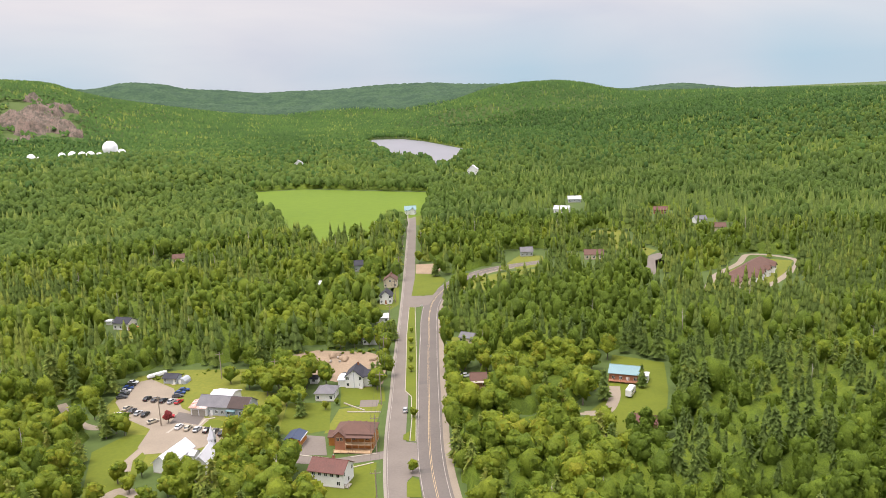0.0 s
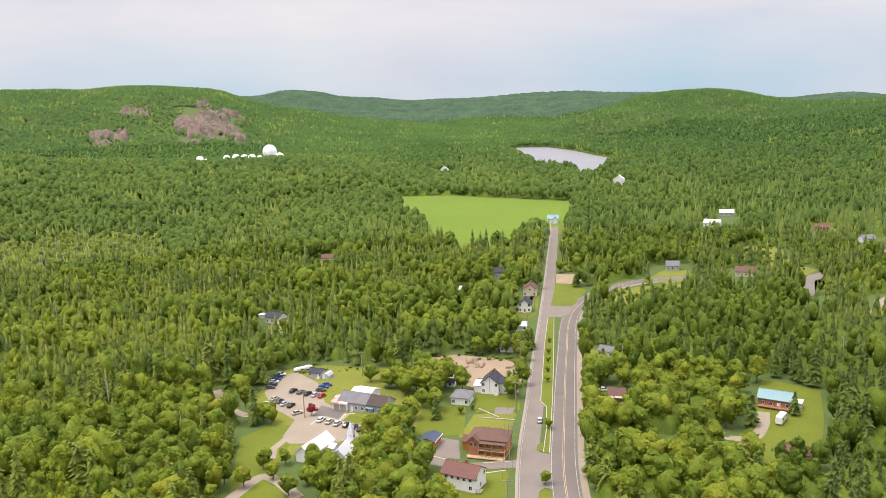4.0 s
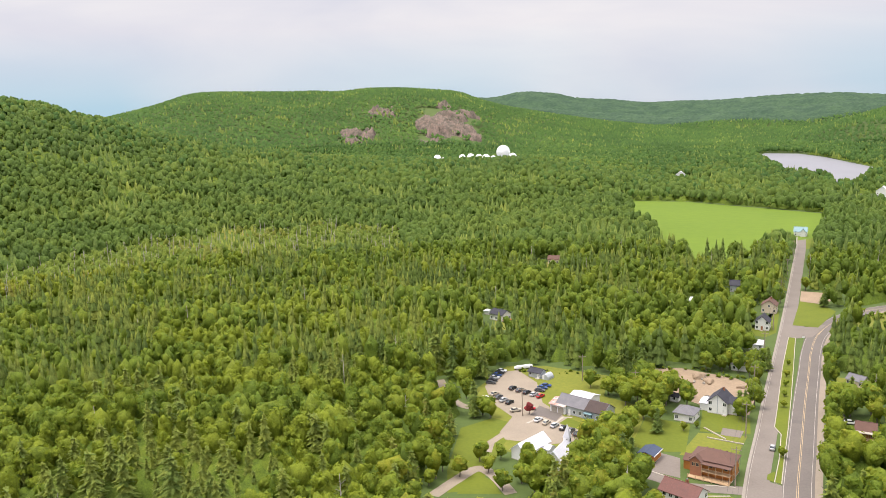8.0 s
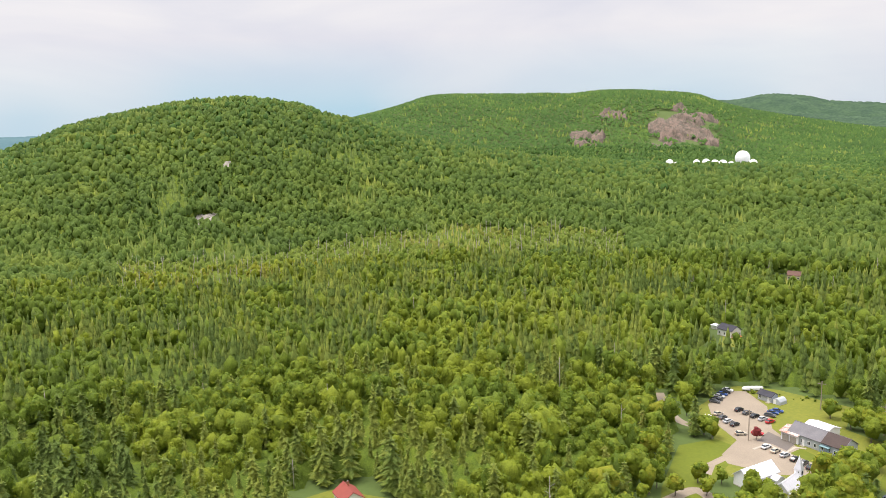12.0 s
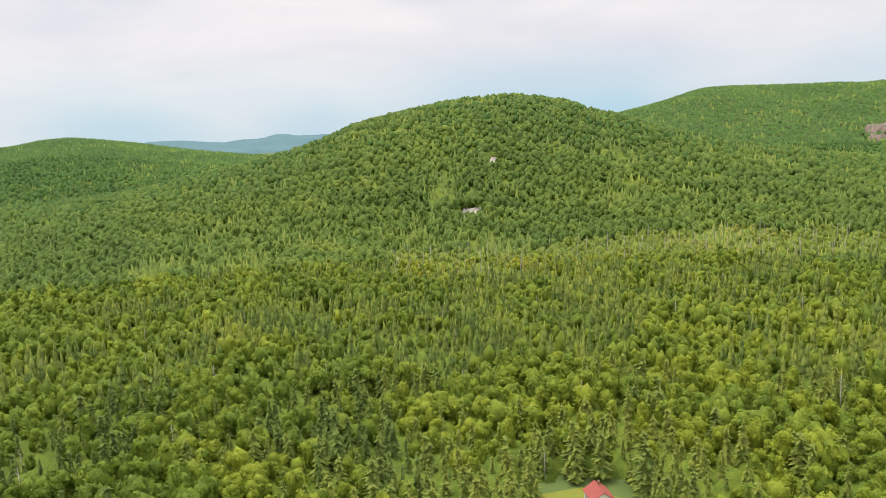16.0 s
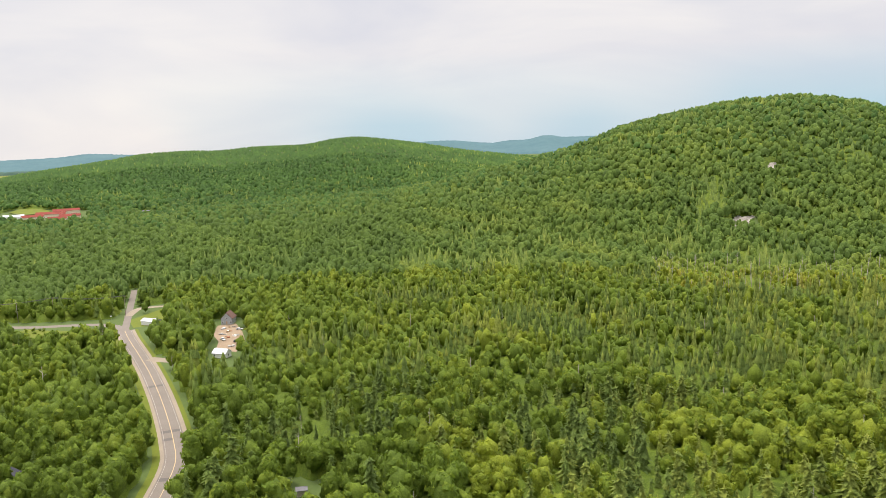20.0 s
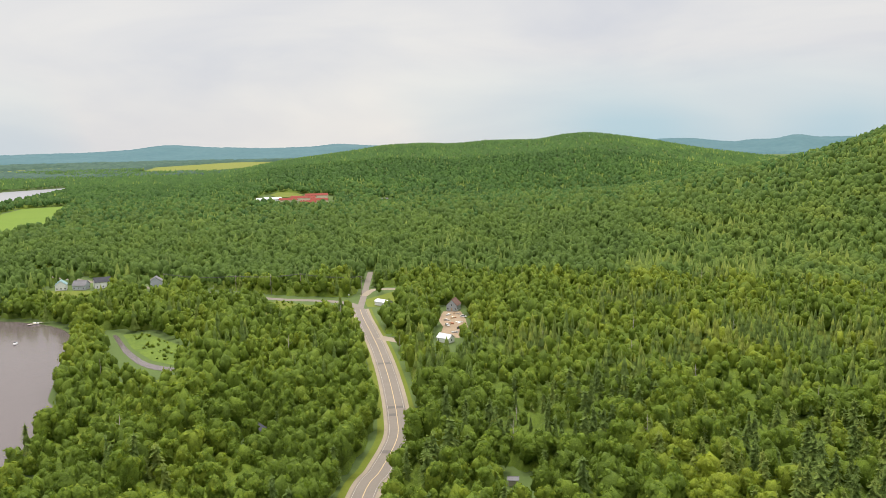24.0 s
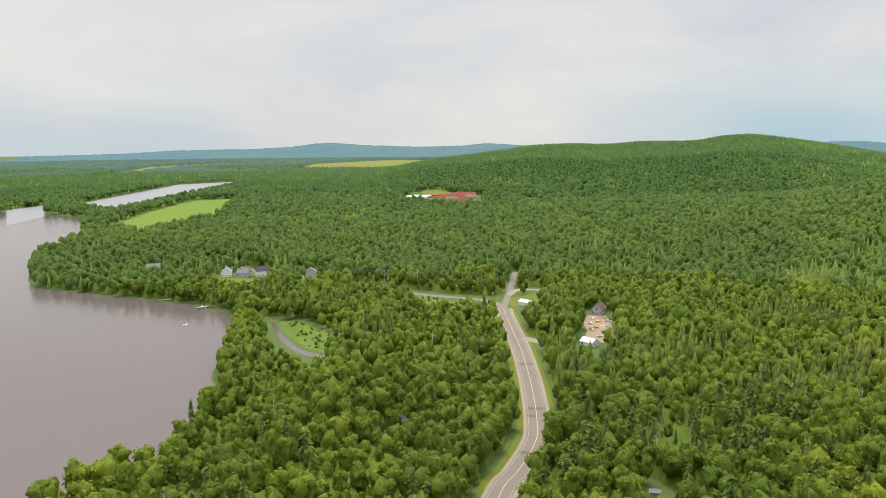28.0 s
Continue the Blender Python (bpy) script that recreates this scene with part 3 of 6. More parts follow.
# village lots
sheet("lawn", [(-44.3, 187.2), (-44.9, 207.1), (-33, 206.4), (-31.1, 188.3), (-38.7, 186)], 0.05, M_GRASS, "mown yellow-green lawn", "lawn")
sheet("lawn", [(-31.8, 219.7), (-19, 215.9), (-17.9, 205.6), (-30, 202.5)], 0.05, M_GRASS, "fresh green lawn beside the white house", "lawn")
sheet("lawn", [(-32.2, 186.4), (-19.7, 186.4), (-18.4, 203.9), (-30.2, 201.5)], 0.045, M_ROUGH, "patchy grass behind the timber house", "lawn")
sheet("lawn", [(-34.3, 166.9), (-17.7, 169.4), (-16.3, 147.1), (-18.5, 138.8), (-31.3, 150.2)], 0.04, M_GRASS, "grass round the white cottage", "lawn")
sheet("yard", [(-54.9, 246.4), (-43.8, 251.7), (-26.3, 247.7), (-19.1, 241), (-19.5, 218.4), (-25.2, 216.3), (-36.4, 223.7), (-45.5, 228.1)], 0.06, M_SAND, "bare sandy building lot", "yard")
car_park = sheet("car_park", [(-97, 227.6), (-91.7, 231.3), (-82, 222.5), (-74.6, 207), (-65.6, 199.3), (-57.1, 191.4), (-56, 185.2), (-64, 179.9), (-74.9, 178.9), (-78.1, 183), (-78.8, 193.8), (-88.6, 201.8), (-95.8, 213.6)], 0.07, M_GRAVEL, "worn pale car park", "car park")
sheet("lawn", [(-97.6, 204.8), (-96.7, 234), (-84.8, 238.6), (-62.7, 236.4), (-59.7, 218.6), (-45.8, 213.7), (-44.2, 191.9), (-51.8, 183.4), (-62.6, 173.7), (-74.7, 172), (-85.2, 194.1)], 0.03, M_ROUGH, "rough grass round the car park", "lawn")
sheet("lawn", [(-88.9, 181.5), (-83.5, 191.3), (-76.9, 189.7), (-74.4, 178.5), (-70.3, 150.9), (-76, 147.3), (-81, 157.2)], 0.045, M_GRASS, "green lawn below the car park", "lawn")
strip("path", soften([(-78.4, 144.8), (-76.8, 153.7), (-74.7, 160.8), (-69.9, 159.2), (-62.6, 152.2)]), -1.7, 1.7, 0.06, M_GRAVEL, "looping gravel drive", "path", clear=2.0)
sheet("lawn", [(-73.8, 147.5), (-74.6, 155.1), (-72.5, 158), (-69, 156.5), (-64.5, 151.4)], 0.052, M_GRASS, "small lawn inside the looping drive", "lawn")
CLEAR.append(np.array([(-78.7, 150.6), (-75.2, 161.9), (-68.4, 160.2), (-55, 140), (-78, 135)]))
strip("path", soften([(-111.6, 214.1), (-103.2, 202.8), (-95.5, 196.5), (-89.4, 196.2)]), -1.5, 1.5, 0.06, M_GRAVEL, "gravel track into the woods", "path", clear=1.5)
sheet("lawn", [(51.1, 234.7), (64.9, 225.8), (60, 204.2), (51.6, 177.9), (42.9, 178.7), (38, 178.2), (34.1, 180.5), (30.7, 184.3), (36.8, 193.5), (41.6, 199.7)], 0.04, M_GRASS, "sunlit lawn in a forest clearing", "lawn")
strip("path", soften([(34.9, 191.3), (40.4, 192.3), (44.3, 200.5), (46.2, 208.9)]), -1.7, 1.7, 0.06, M_GRAVEL, "sandy drive to the teal-roofed house", "path", clear=1.0)
strip("path", soften([(8.1, 186.2), (20.1, 190.2), (34.9, 191.3)]), -0.9, 0.9, 0.05, M_GRAVEL, "narrow sandy lane through the woods", "path", clear=1.2)
sheet("lawn", [(106.8, 304.9), (112, 321.2), (131.2, 341.9), (144.5, 356.3), (157.6, 347.3), (140.9, 320.3), (124.1, 302.2)], 0.04, M_ROUGH, "open grass round the long motel", "lawn")
strip("path", soften([(101.6, 298.2), (107.9, 312.6), (116.2, 328.3), (132.4, 346.4), (144.6, 363.8), (159.3, 347.6), (138.1, 315.9), (120.3, 299.4)]), -1.6, 1.6, 0.06, M_GRAVEL, "gravel drive round the motel", "path", clear=2)
sheet("car_park", [(94.8, 366), (101.1, 373.5), (112.4, 379.7), (109.1, 370), (98.8, 360.3), (92.8, 336.9), (88.3, 328.5), (90.8, 345.8)], 0.06, M_ASPHALT_OLD, "empty asphalt car park in the woods", "car park")
sheet("lawn", [(78.2, 401.4), (74.7, 420.9), (86.2, 442.4), (101.9, 438.2), (98.6, 398.8), (105.1, 381.2), (97.7, 370.2), (87.4, 383.7)], 0.04, M_ROUGH, "scrubby open ground", "lawn")

sheet("lawn", [(-27.9, 297.2), (-21.8, 296.3), (-18.8, 303.7), (-19.9, 335.1), (-21.8, 335.5), (-22.4, 308.5), (-28.1, 307.7)], 0.035, M_GRASS, "lawns of the houses along the street", "lawn")
sheet("lawn", [(-20.2, 482.8), (-12, 484.6), (-11.4, 534.8), (-27.4, 543.1), (-30, 508.9)], 0.035, M_GRASS, "grass before the teal-roofed house", "lawn")
sheet("lawn", [(4.1, 206.4), (4.2, 214.1), (9.7, 213.8), (9.6, 207.8)], 0.035, M_ROUGH, "scrubby yard of the brown cabin", "lawn")
sheet("lawn", [(2.2, 249.1), (1.1, 259.6), (8.7, 258), (8.8, 249.7)], 0.035, M_ROUGH, "scrubby yard of the roadside cottage", "lawn")
sheet("verge", [(-373, -99.8), (-383.5, -105.3), (-395.7, -145.7), (-403.2, -174.1), (-387.7, -164.1), (-374.6, -130), (-365.4, -109.6)], 0.035, M_GRASS, "open grass verge along the side road", "verge")
sheet("verge", [(-397.3, -140.2), (-371.8, -93.4), (-360.7, -92.2), (-345.9, -103.8), (-365.1, -136.4)], 0.03, M_ROUGH, "open scrub below the side road", "verge")
sheet("lawn", [(-384.2, -87.8), (-389.5, -70.6), (-404.5, -72.8), (-427.3, -81.2), (-401.1, -93.6)], 0.035, M_GRASS, "grass beside the junction", "lawn")
sheet("lawn", [(34.7, 352.8), (29.5, 366.9), (38, 385.1), (48.7, 381), (47.2, 362.6)], 0.035, M_ROUGH, "open ground before the grey barn", "lawn")
sheet("drive", [(-36.5, 175), (-29.8, 174), (-31.7, 184.5), (-36.6, 185.8)], 0.055, M_ASPHALT_OLD, "grey asphalt drive beside the timber house", "drive")
sheet("drive", [(-19.9, 202.1), (-19.6, 206.8), (-24.9, 207), (-24.8, 202.1)], 0.055, M_ASPHALT_OLD, "small paved parking bay", "drive")
sheet("lawn", [(-144.2, 407.7), (-131.9, 405.1), (-126, 379), (-138.3, 380.8)], 0.035, M_ROUGH, "small clearing in the northern woods", "lawn", drape=True)
sheet("lawn", [(-124.6, 289.6), (-117.8, 290.8), (-112.3, 274.6), (-117.2, 271.8)], 0.035, M_ROUGH, "rough open slope before the lone white house", "lawn")
CLEAR.append(np.array([(-32.5, 159.6), (-22.2, 138.8), (-16.5, 145.1), (-17.1, 169.2)]))

# walks, low walls and kerbs round the lots (flower strip included)
walks = [(-73.4, 190.9), (-71.7, 196.3), (-66.4, 193.8), (-65.7, 198.7), (-63.3, 199.4)]
strip("path", walks, -0.45, 0.45, 0.11, M_CONCRETE, "pale concrete walk before the long grey building", "path", thick=0.1)
strip("path", [(-66.4, 193.6), (-57.7, 190.4), (-56.5, 194.6)], -0.45, 0.45, 0.115, M_CONCRETE, "pale concrete walk along the car row", "path", thick=0.1)
sheet("lawn", [(-65.4, 194.2), (-64.4, 198.6), (-57.4, 195.5), (-58.1, 191.5)], 0.10, M_GRASS, "small lawn between walk and building", "lawn")
sheet("car_park", [(-74.7, 204.4), (-66.5, 200.6), (-66.6, 195.1), (-70.9, 197.1), (-74.7, 196.6)], 0.085, M_ASPHALT, "dark asphalt apron before the garages", "car park")
strip("path", [(-75.3, 185.4), (-76.7, 181.5), (-77.7, 175.8), (-76.1, 170.1)], -1.2, 1.2, 0.075, M_GRAVEL, "worn gravel drive beside the hall", "path")
for wall_line in ([(-27.7, 199.1), (-18.7, 198.1)], [(-29.3, 205.2), (-23.2, 199.6)]):
    strip("low_wall", wall_line, -0.18, 0.18, 0.3, M_CONCRETE, "low pale concrete garden wall", "wall", thick=0.3)
for kerb_line in ([(-38.9, 175.6), (-29.1, 172.4)], [(-24.1, 172.5), (-17.8, 173.9)], [(-22.9, 167.4), (-18.4, 169.3)]):
    strip("kerb", kerb_line, -0.22, 0.22, 0.16, M_CONCRETE, "pale concrete kerb along the side street", "kerb", thick=0.16)

# ---------------------------------------------------------------- trees
rng = np.random.RandomState(7)
PHI = (1 + 5 ** 0.5) / 2
ICO_V = np.array([(-1, PHI, 0), (1, PHI, 0), (-1, -PHI, 0), (1, -PHI, 0), (0, -1, PHI), (0, 1, PHI), (0, -1, -PHI), (0, 1, -PHI), (PHI, 0, -1), (PHI, 0, 1), (-PHI, 0, -1), (-PHI, 0, 1)]) / math.hypot(1, PHI)
ICO_F = np.array([(0, 11, 5), (0, 5, 1), (0, 1, 7), (0, 7, 10), (0, 10, 11), (1, 5, 9), (5, 11, 4), (11, 10, 2), (10, 7, 6), (7, 1, 8), (3, 9, 4), (3, 4, 2), (3, 2, 6), (3, 6, 8), (3, 8, 9), (4, 9, 5), (2, 4, 11), (6, 2, 10), (8, 6, 7), (9, 8, 1)])
ICO_TOP = np.array([f for f in ICO_F if ICO_V[f][:, 2].mean() > -0.65])


def lump(c, r, flat=0.85, jit=0.18):
    turn = np.linalg.qr(rng.normal(size=(3, 3)))[0]
    turn[:, 0] *= np.sign(np.linalg.det(turn))
    v = (ICO_V @ turn.T) * (1 + rng.uniform(-jit, jit, (12, 1)))
    return np.array(c) + v * np.array((r, r, r * flat))


def join(pieces, spread=0.15):
    """One mesh of several pieces, and a shade of its own for each lump and leaf tuft."""
    vs, fs, js, n = [], [], [], 0
    for v, f in pieces:
        vs.append(v)
        fs.append(np.asarray(f) + n)
        loose = len(v) == 3 * len(f)
        js.append(np.repeat(rng.normal(0, spread, len(f)), 3) if loose else np.full(len(v), rng.normal(0, spread)))
        n += len(v)
    return np.concatenate(vs), np.concatenate(fs), np.concatenate(js)


def leaves(centres, radii, count, size):
    """Small leaf tufts, as loose triangles over the lumps of a crown."""
    k = rng.randint(len(centres), size=count)
    d = rng.normal(size=(count, 3))
    d[:, 2] = np.abs(d[:, 2]) * 1.1 - 0.35
    d /= np.linalg.norm(d, axis=1)[:, None]
    p = centres[k] + d * radii[k][:, None] * rng.uniform(0.92, 1.28, (count, 1))
    a = rng.normal(size=(count, 3))
    u = np.cross(d, a)
    u /= np.linalg.norm(u, axis=1)[:, None]
    w = np.cross(d, u) + d * rng.uniform(-1.0, 1.0, (count, 1))
    s = size * rng.uniform(0.6, 1.4, (count, 1))
    v = np.stack([p + u * s, p - u * s * 0.5 + w * s * 0.8, p - u * s * 0.5 - w * s * 0.8], 1).reshape(-1, 3)
    return v, np.arange(count * 3).reshape(-1, 3)


def broadleaf(lumps, tufts, size=0.055):
    """A crown of unit height and about 0.6 wide, on z from 0.2 to 1."""
    cs, rs, out = [], [], []
    for i in range(lumps):
        d = rng.normal(size=3)
        d[2] = abs(d[2]) * 1.2 - 0.5
        d /= np.linalg.norm(d)
        k = rng.uniform(0.75, 1.15)
        cs.append((0.17 * d[0] * k, 0.17 * d[1] * k, 0.55 + 0.29 * d[2] * k))
        rs.append(rng.uniform(0.085, 0.155))
    cs.append((0, 0, 0.55))
    rs.append(0.21)
    for c, r in zip(cs, rs):
        v = lump(c, r, 1.1 if r < 0.2 else 1.7, 0.30)
        out.append((v, upper_faces(v, ICO_F, 2 * r)))
    if tufts:
        out.append(leaves(np.array(cs), np.array(rs), tufts, size))
    return join(out)


def conifer(tiers, sides, tufts=0, wide=0.20):
    """A ragged spire of unit height."""
    out = []
    for i in range(tiers):
        z0 = 0.10 + 0.84 * i / tiers
        z1 = min(1.0, z0 + 1.35 / tiers)
        r = wide * (1 - 0.92 * i / tiers) * rng.uniform(0.9, 1.1)
        a = np.arange(sides * 2) * np.pi / sides + rng.uniform(0, 6)
        rad = np.where(np.arange(sides * 2) % 2 == 0, r, r * 0.55) * rng.uniform(0.8, 1.2, sides * 2) if tiers > 2 else np.full(sides * 2, r * 0.9) * rng.uniform(0.75, 1.2, sides * 2)
        v = np.concatenate([np.stack([rad * np.cos(a), rad * np.sin(a), z0 + 0.03 * rng.uniform(-1, 1, sides * 2)], 1), [(0, 0, z1)]])
        k = sides * 2
        out.append((v, np.array([(j, (j + 1) % k, k) for j in range(k)])))
    if tufts:
        z = rng.uniform(0.12, 0.92, tufts)
        a = rng.uniform(0, 2 * np.pi, tufts)
        r = wide * (1.0 - z) * rng.uniform(0.75, 1.15, tufts)
        p = np.stack([r * np.cos(a), r * np.sin(a), z], 1)
        d = np.stack([np.cos(a), np.sin(a), -0.35 + 0 * a], 1)
        side = np.stack([-np.sin(a), np.cos(a), 0 * a], 1)
        s = 0.045 * rng.uniform(0.7, 1.4, (tufts, 1))
        out.append((np.stack([p + d * s * 1.6, p + side * s - d * s, p - side * s - d * s], 1).reshape(-1, 3), np.arange(tufts * 3).reshape(-1, 3)))
    return join(out)


def upper_faces(v, f, r):
    t = v[f]
    return f[np.cross(t[:, 1] - t[:, 0], t[:, 2] - t[:, 0])[:, 2] > -0.25 * r * r]


def dome(lumps=1, jit=0.24):
    """A small crown for far woods: a few lumps, open below."""
    out = []
    for c, r in (((0.04, 0, 0.58), 0.29), ((-0.10, 0.07, 0.80), 0.17))[:lumps]:
        v = lump(c, r, 1.45, jit)
        out.append((v, upper_faces(v, ICO_F, r)))
    return join(out, 0.05)


def tuft_crown():
    """The crown of a very distant tree: six faces."""
    a = np.arange(5) * 2 * np.pi / 5 + rng.uniform(0, 6)
    rad = 0.33 * rng.uniform(0.75, 1.2, 5)
    v = np.concatenate([np.stack([rad * np.cos(a), rad * np.sin(a), 0.5 + 0.1 * rng.uniform(-1, 1, 5)], 1), [(rng.uniform(-0.1, 0.1), rng.uniform(-0.1, 0.1), 1.0)]])
    return join([(v, np.array([(k, (k + 1) % 5, 5) for k in range(5)]))], 0.06)


def cone(sides):
    return conifer(1, sides, 0, 0.22)


KINDS = {
    "near_leaf": [broadleaf(7, 205, 0.048) for _ in range(10)], "near_needle": [conifer(8, 5, 70) for _ in range(6)],
    "mid_leaf": [broadleaf(3, 28, 0.062) for _ in range(12)], "mid_needle": [conifer(4, 5) for _ in range(6)],
    "hill_leaf": [dome(2) for _ in range(10)], "far_leaf": [dome() for _ in range(10)], "far_needle": [cone(4) for _ in range(6)],
    "tiny_leaf": [tuft_crown() for _ in range(10)],
}


def inside(x, y, poly):
    hit = np.zeros(len(x), bool)
    px, py = poly[:, 0], poly[:, 1]
    for i in range(len(poly)):
        x0, y0, x1, y1 = px[i - 1], py[i - 1], px[i], py[i]
        if y0 == y1:
            continue
        c = ((y0 > y) != (y1 > y)) & (x < (x1 - x0) * (y - y0) / (y1 - y0) + x0)
        hit ^= c
    return hit


def near_line(x, y, line, d):
    hit = np.zeros(len(x), bool)
    for (x0, y0), (x1, y1) in zip(line, line[1:]):
        dx, dy = x1 - x0, y1 - y0
        t = np.clip(((x - x0) * dx + (y - y0) * dy) / (dx * dx + dy * dy + 1e-9), 0, 1)
        hit |= (x - x0 - t * dx) ** 2 + (y - y0 - t * dy) ** 2 < d * d
    return hit


def near_edge(x, y, poly, d):
    return near_line(x, y, np.concatenate([poly, poly[:1]]), d)


def allowed(x, y, margin=1.5):
    """True where the woods may stand."""
    ok = np.ones(len(x), bool)
    for poly in CLEAR:
        lo, hi = poly.min(0) - 6, poly.max(0) + 6
        m = (x > lo[0]) & (x < hi[0]) & (y > lo[1]) & (y < hi[1])
        if m.any():
            i = np.where(m)[0]
            ok[i[inside(x[i], y[i], poly) | near_edge(x[i], y[i], poly, margin)]] = False
    for line, d in LANES:
        lo, hi = line.min(0) - d, line.max(0) + d
        m = (x > lo[0]) & (x < hi[0]) & (y > lo[1]) & (y < hi[1]) & ok
        if m.any():
            i = np.where(m)[0]
            ok[i[near_line(x[i], y[i], line, d)]] = False
    return ok


def scatter(r0, r1, b0, b1, cell):
    """Jittered places on a grid, in a ring sector."""
    n = int(r1 / cell) + 1
    g = np.arange(-n, n + 1) * cell
    x, y = np.meshgrid(g, g)
    x, y = x.ravel(), y.ravel()
    x = x + rng.uniform(-0.42, 0.42, len(x)) * cell
    y = y + rng.uniform(-0.42, 0.42, len(y)) * cell
    r, az = np.hypot(x, y), np.degrees(np.arctan2(x, y))
    az = np.where(az > 100, az - 360, az)
    m = (r > r0) & (r < r1) & (az > b0) & (az < b1)
    return x[m], y[m], r[m], az[m]


def plant(name, templates, x, y, z, tall, wide, tone, mat, label, smooth=False):
    """Joins many trees into one mesh."""
    pick = rng.randint(len(templates), size=len(x))
    turn = rng.uniform(0, 2 * np.pi, len(x))
    vs, fs, ts, n = [], [], [], 0
    for k, (v, f, own) in enumerate(templates):
        i = np.where(pick == k)[0]
        if not len(i):
            continue
        c, s = np.cos(turn[i])[:, None], np.sin(turn[i])[:, None]
        vx = (v[None, :, 0] * c - v[None, :, 1] * s) * wide[i][:, None] + x[i][:, None]
        vy = (v[None, :, 0] * s + v[None, :, 1] * c) * wide[i][:, None] + y[i][:, None]
        vz = v[None, :, 2] * tall[i][:, None] + z[i][:, None]
        vs.append(np.stack([vx, vy, vz], -1).reshape(-1, 3))
        fs.append((f[None] + (np.arange(len(i)) * len(v))[:, None, None]).reshape(-1, 3) + n)
        ts.append(np.clip(tone[i][:, None] + own[None], 0, np.maximum(tone[i], 0.78)[:, None]).ravel())
        n += len(i) * len(v)
    if not vs:
        return None
    ob = new(name, mesh_from(name, np.concatenate(vs), np.concatenate(fs), mat, np.concatenate(ts), smooth))
    return tagged(ob, label, "woods", kind="stuff")


def needle_share(x, y, r, az):
    """How much of the wood is conifer, from place to place."""
    s = 0.22 + 0.42 * wave(x, y, 150, 11) + 0.50 * wave(x, y, 58, 12)
    s = s - 0.25 * ((az < -84) & (r > 400)) + 0.35 * ((az > -75) & (az < -20) & (r < 430)) + 0.34 * ((az > 0) & (r < 800)) + 0.2 * ((az > 12) & (r < 650)) - 0.5 * (az < -100) * (r < 400) - 0.35 * (r > 520)
    return np.clip(s, 0.03, 0.90)


def tones(x, y, az, r):
    t = 0.42 + 0.15 * wave(x, y, 230, 21) + 0.21 * wave(x, y, 52, 22) * np.where(r < 460, 1.0, 0.7) + 0.12 * wave(x, y, 22, 24) * np.where(r < 460, 1.0, 0.4) + rng.normal(0, 1, len(x)) * np.where(r < 460, 0.09, 0.055)
    t = t - 0.22 * np.clip((az + 4) / 14, 0, 1)
    t = np.where(az < -84, 0.29 + (t - 0.42) * 0.72, t)
    t = t + 0.12 * ((az > -64) & (az < -28) & (r < 340))
    return np.minimum(np.clip(t, 0.0, 0.86), np.where(r < 460, 0.76, 0.86))


def burnt_belt(x, y, r, az):
    """The belt of thin, dying wood at the hill's foot."""
    c = 480 + 30 * np.sin(np.radians(az) * 7)
    return (az > -66) & (az < -30) & (np.abs(r - c) < 45 + 12 * wave(x, y, 90, 31))

# ---------------------------------------------------------------- houses
def prism(w, d, h, rh, axis="x"):
    """Walls of a gabled house, gables at the ends of its ridge."""
    bm = bmesh.new()
    x, y = w / 2, d / 2
    lo = [bm.verts.new(p) for p in ((-x, -y, 0), (x, -y, 0), (x, y, 0), (-x, y, 0))]
    hi = [bm.verts.new(p) for p in ((-x, -y, h), (x, -y, h), (x, y, h), (-x, y, h))]
    if axis == "x":
        a, b = bm.verts.new((-x, 0, h + rh)), bm.verts.new((x, 0, h + rh))
        faces = [(lo[0], lo[1], hi[1], hi[0]), (lo[2], lo[3], hi[3], hi[2]), (lo[1], lo[2], hi[2], b, hi[1]), (lo[3], lo[0], hi[0], a, hi[3])]
        faces += [(hi[0], hi[1], b, a), (hi[2], hi[3], a, b)]
    else:
        a, b = bm.verts.new((0, -y, h + rh)), bm.verts.new((0, y, h + rh))
        faces = [(lo[0], lo[1], hi[1], a, hi[0]), (lo[2], lo[3], hi[3], b, hi[2]), (lo[1], lo[2], hi[2], hi[1]), (lo[3], lo[0], hi[0], hi[3])]
        faces += [(hi[1], hi[2], b, a), (hi[3], hi[0], a, b)]
    for f in faces:
        bm.faces.new(f)
    bm.faces.new(lo[::-1])
    return bm


def roof_slabs(w, d, h, rh, axis="x", over=0.45, thick=0.18):
    """Two sloping slabs that meet at the ridge."""
    bm = bmesh.new()
    half, run = (d / 2, w / 2 + over) if axis == "x" else (w / 2, d / 2 + over)
    slope = rh / half
    e = half + over
    prof = [(-e, h - over * slope + 0.03), (0, h + rh + 0.03), (e, h - over * slope + 0.03), (e, h - over * slope + 0.03 + thick), (0, h + rh + 0.03 + thick), (-e, h - over * slope + 0.03 + thick)]
    rings = []
    for s in (-run, run):
        rings.append([bm.verts.new((s, p, z) if axis == "x" else (-p, s, z)) for p, z in prof])
    n = len(prof)
    for i in range(n):
        j = (i + 1) % n
        bm.faces.new((rings[0][i], rings[0][j], rings[1][j], rings[1][i]))
    for r, flip in ((rings[0], True), (rings[1], False)):
        for quad in ((0, 1, 4, 5), (1, 2, 3, 4)):
            q = [r[k] for k in quad]
            bm.faces.new(q[::-1] if flip else q)
    bmesh.ops.recalc_face_normals(bm, faces=bm.faces)
    return bm


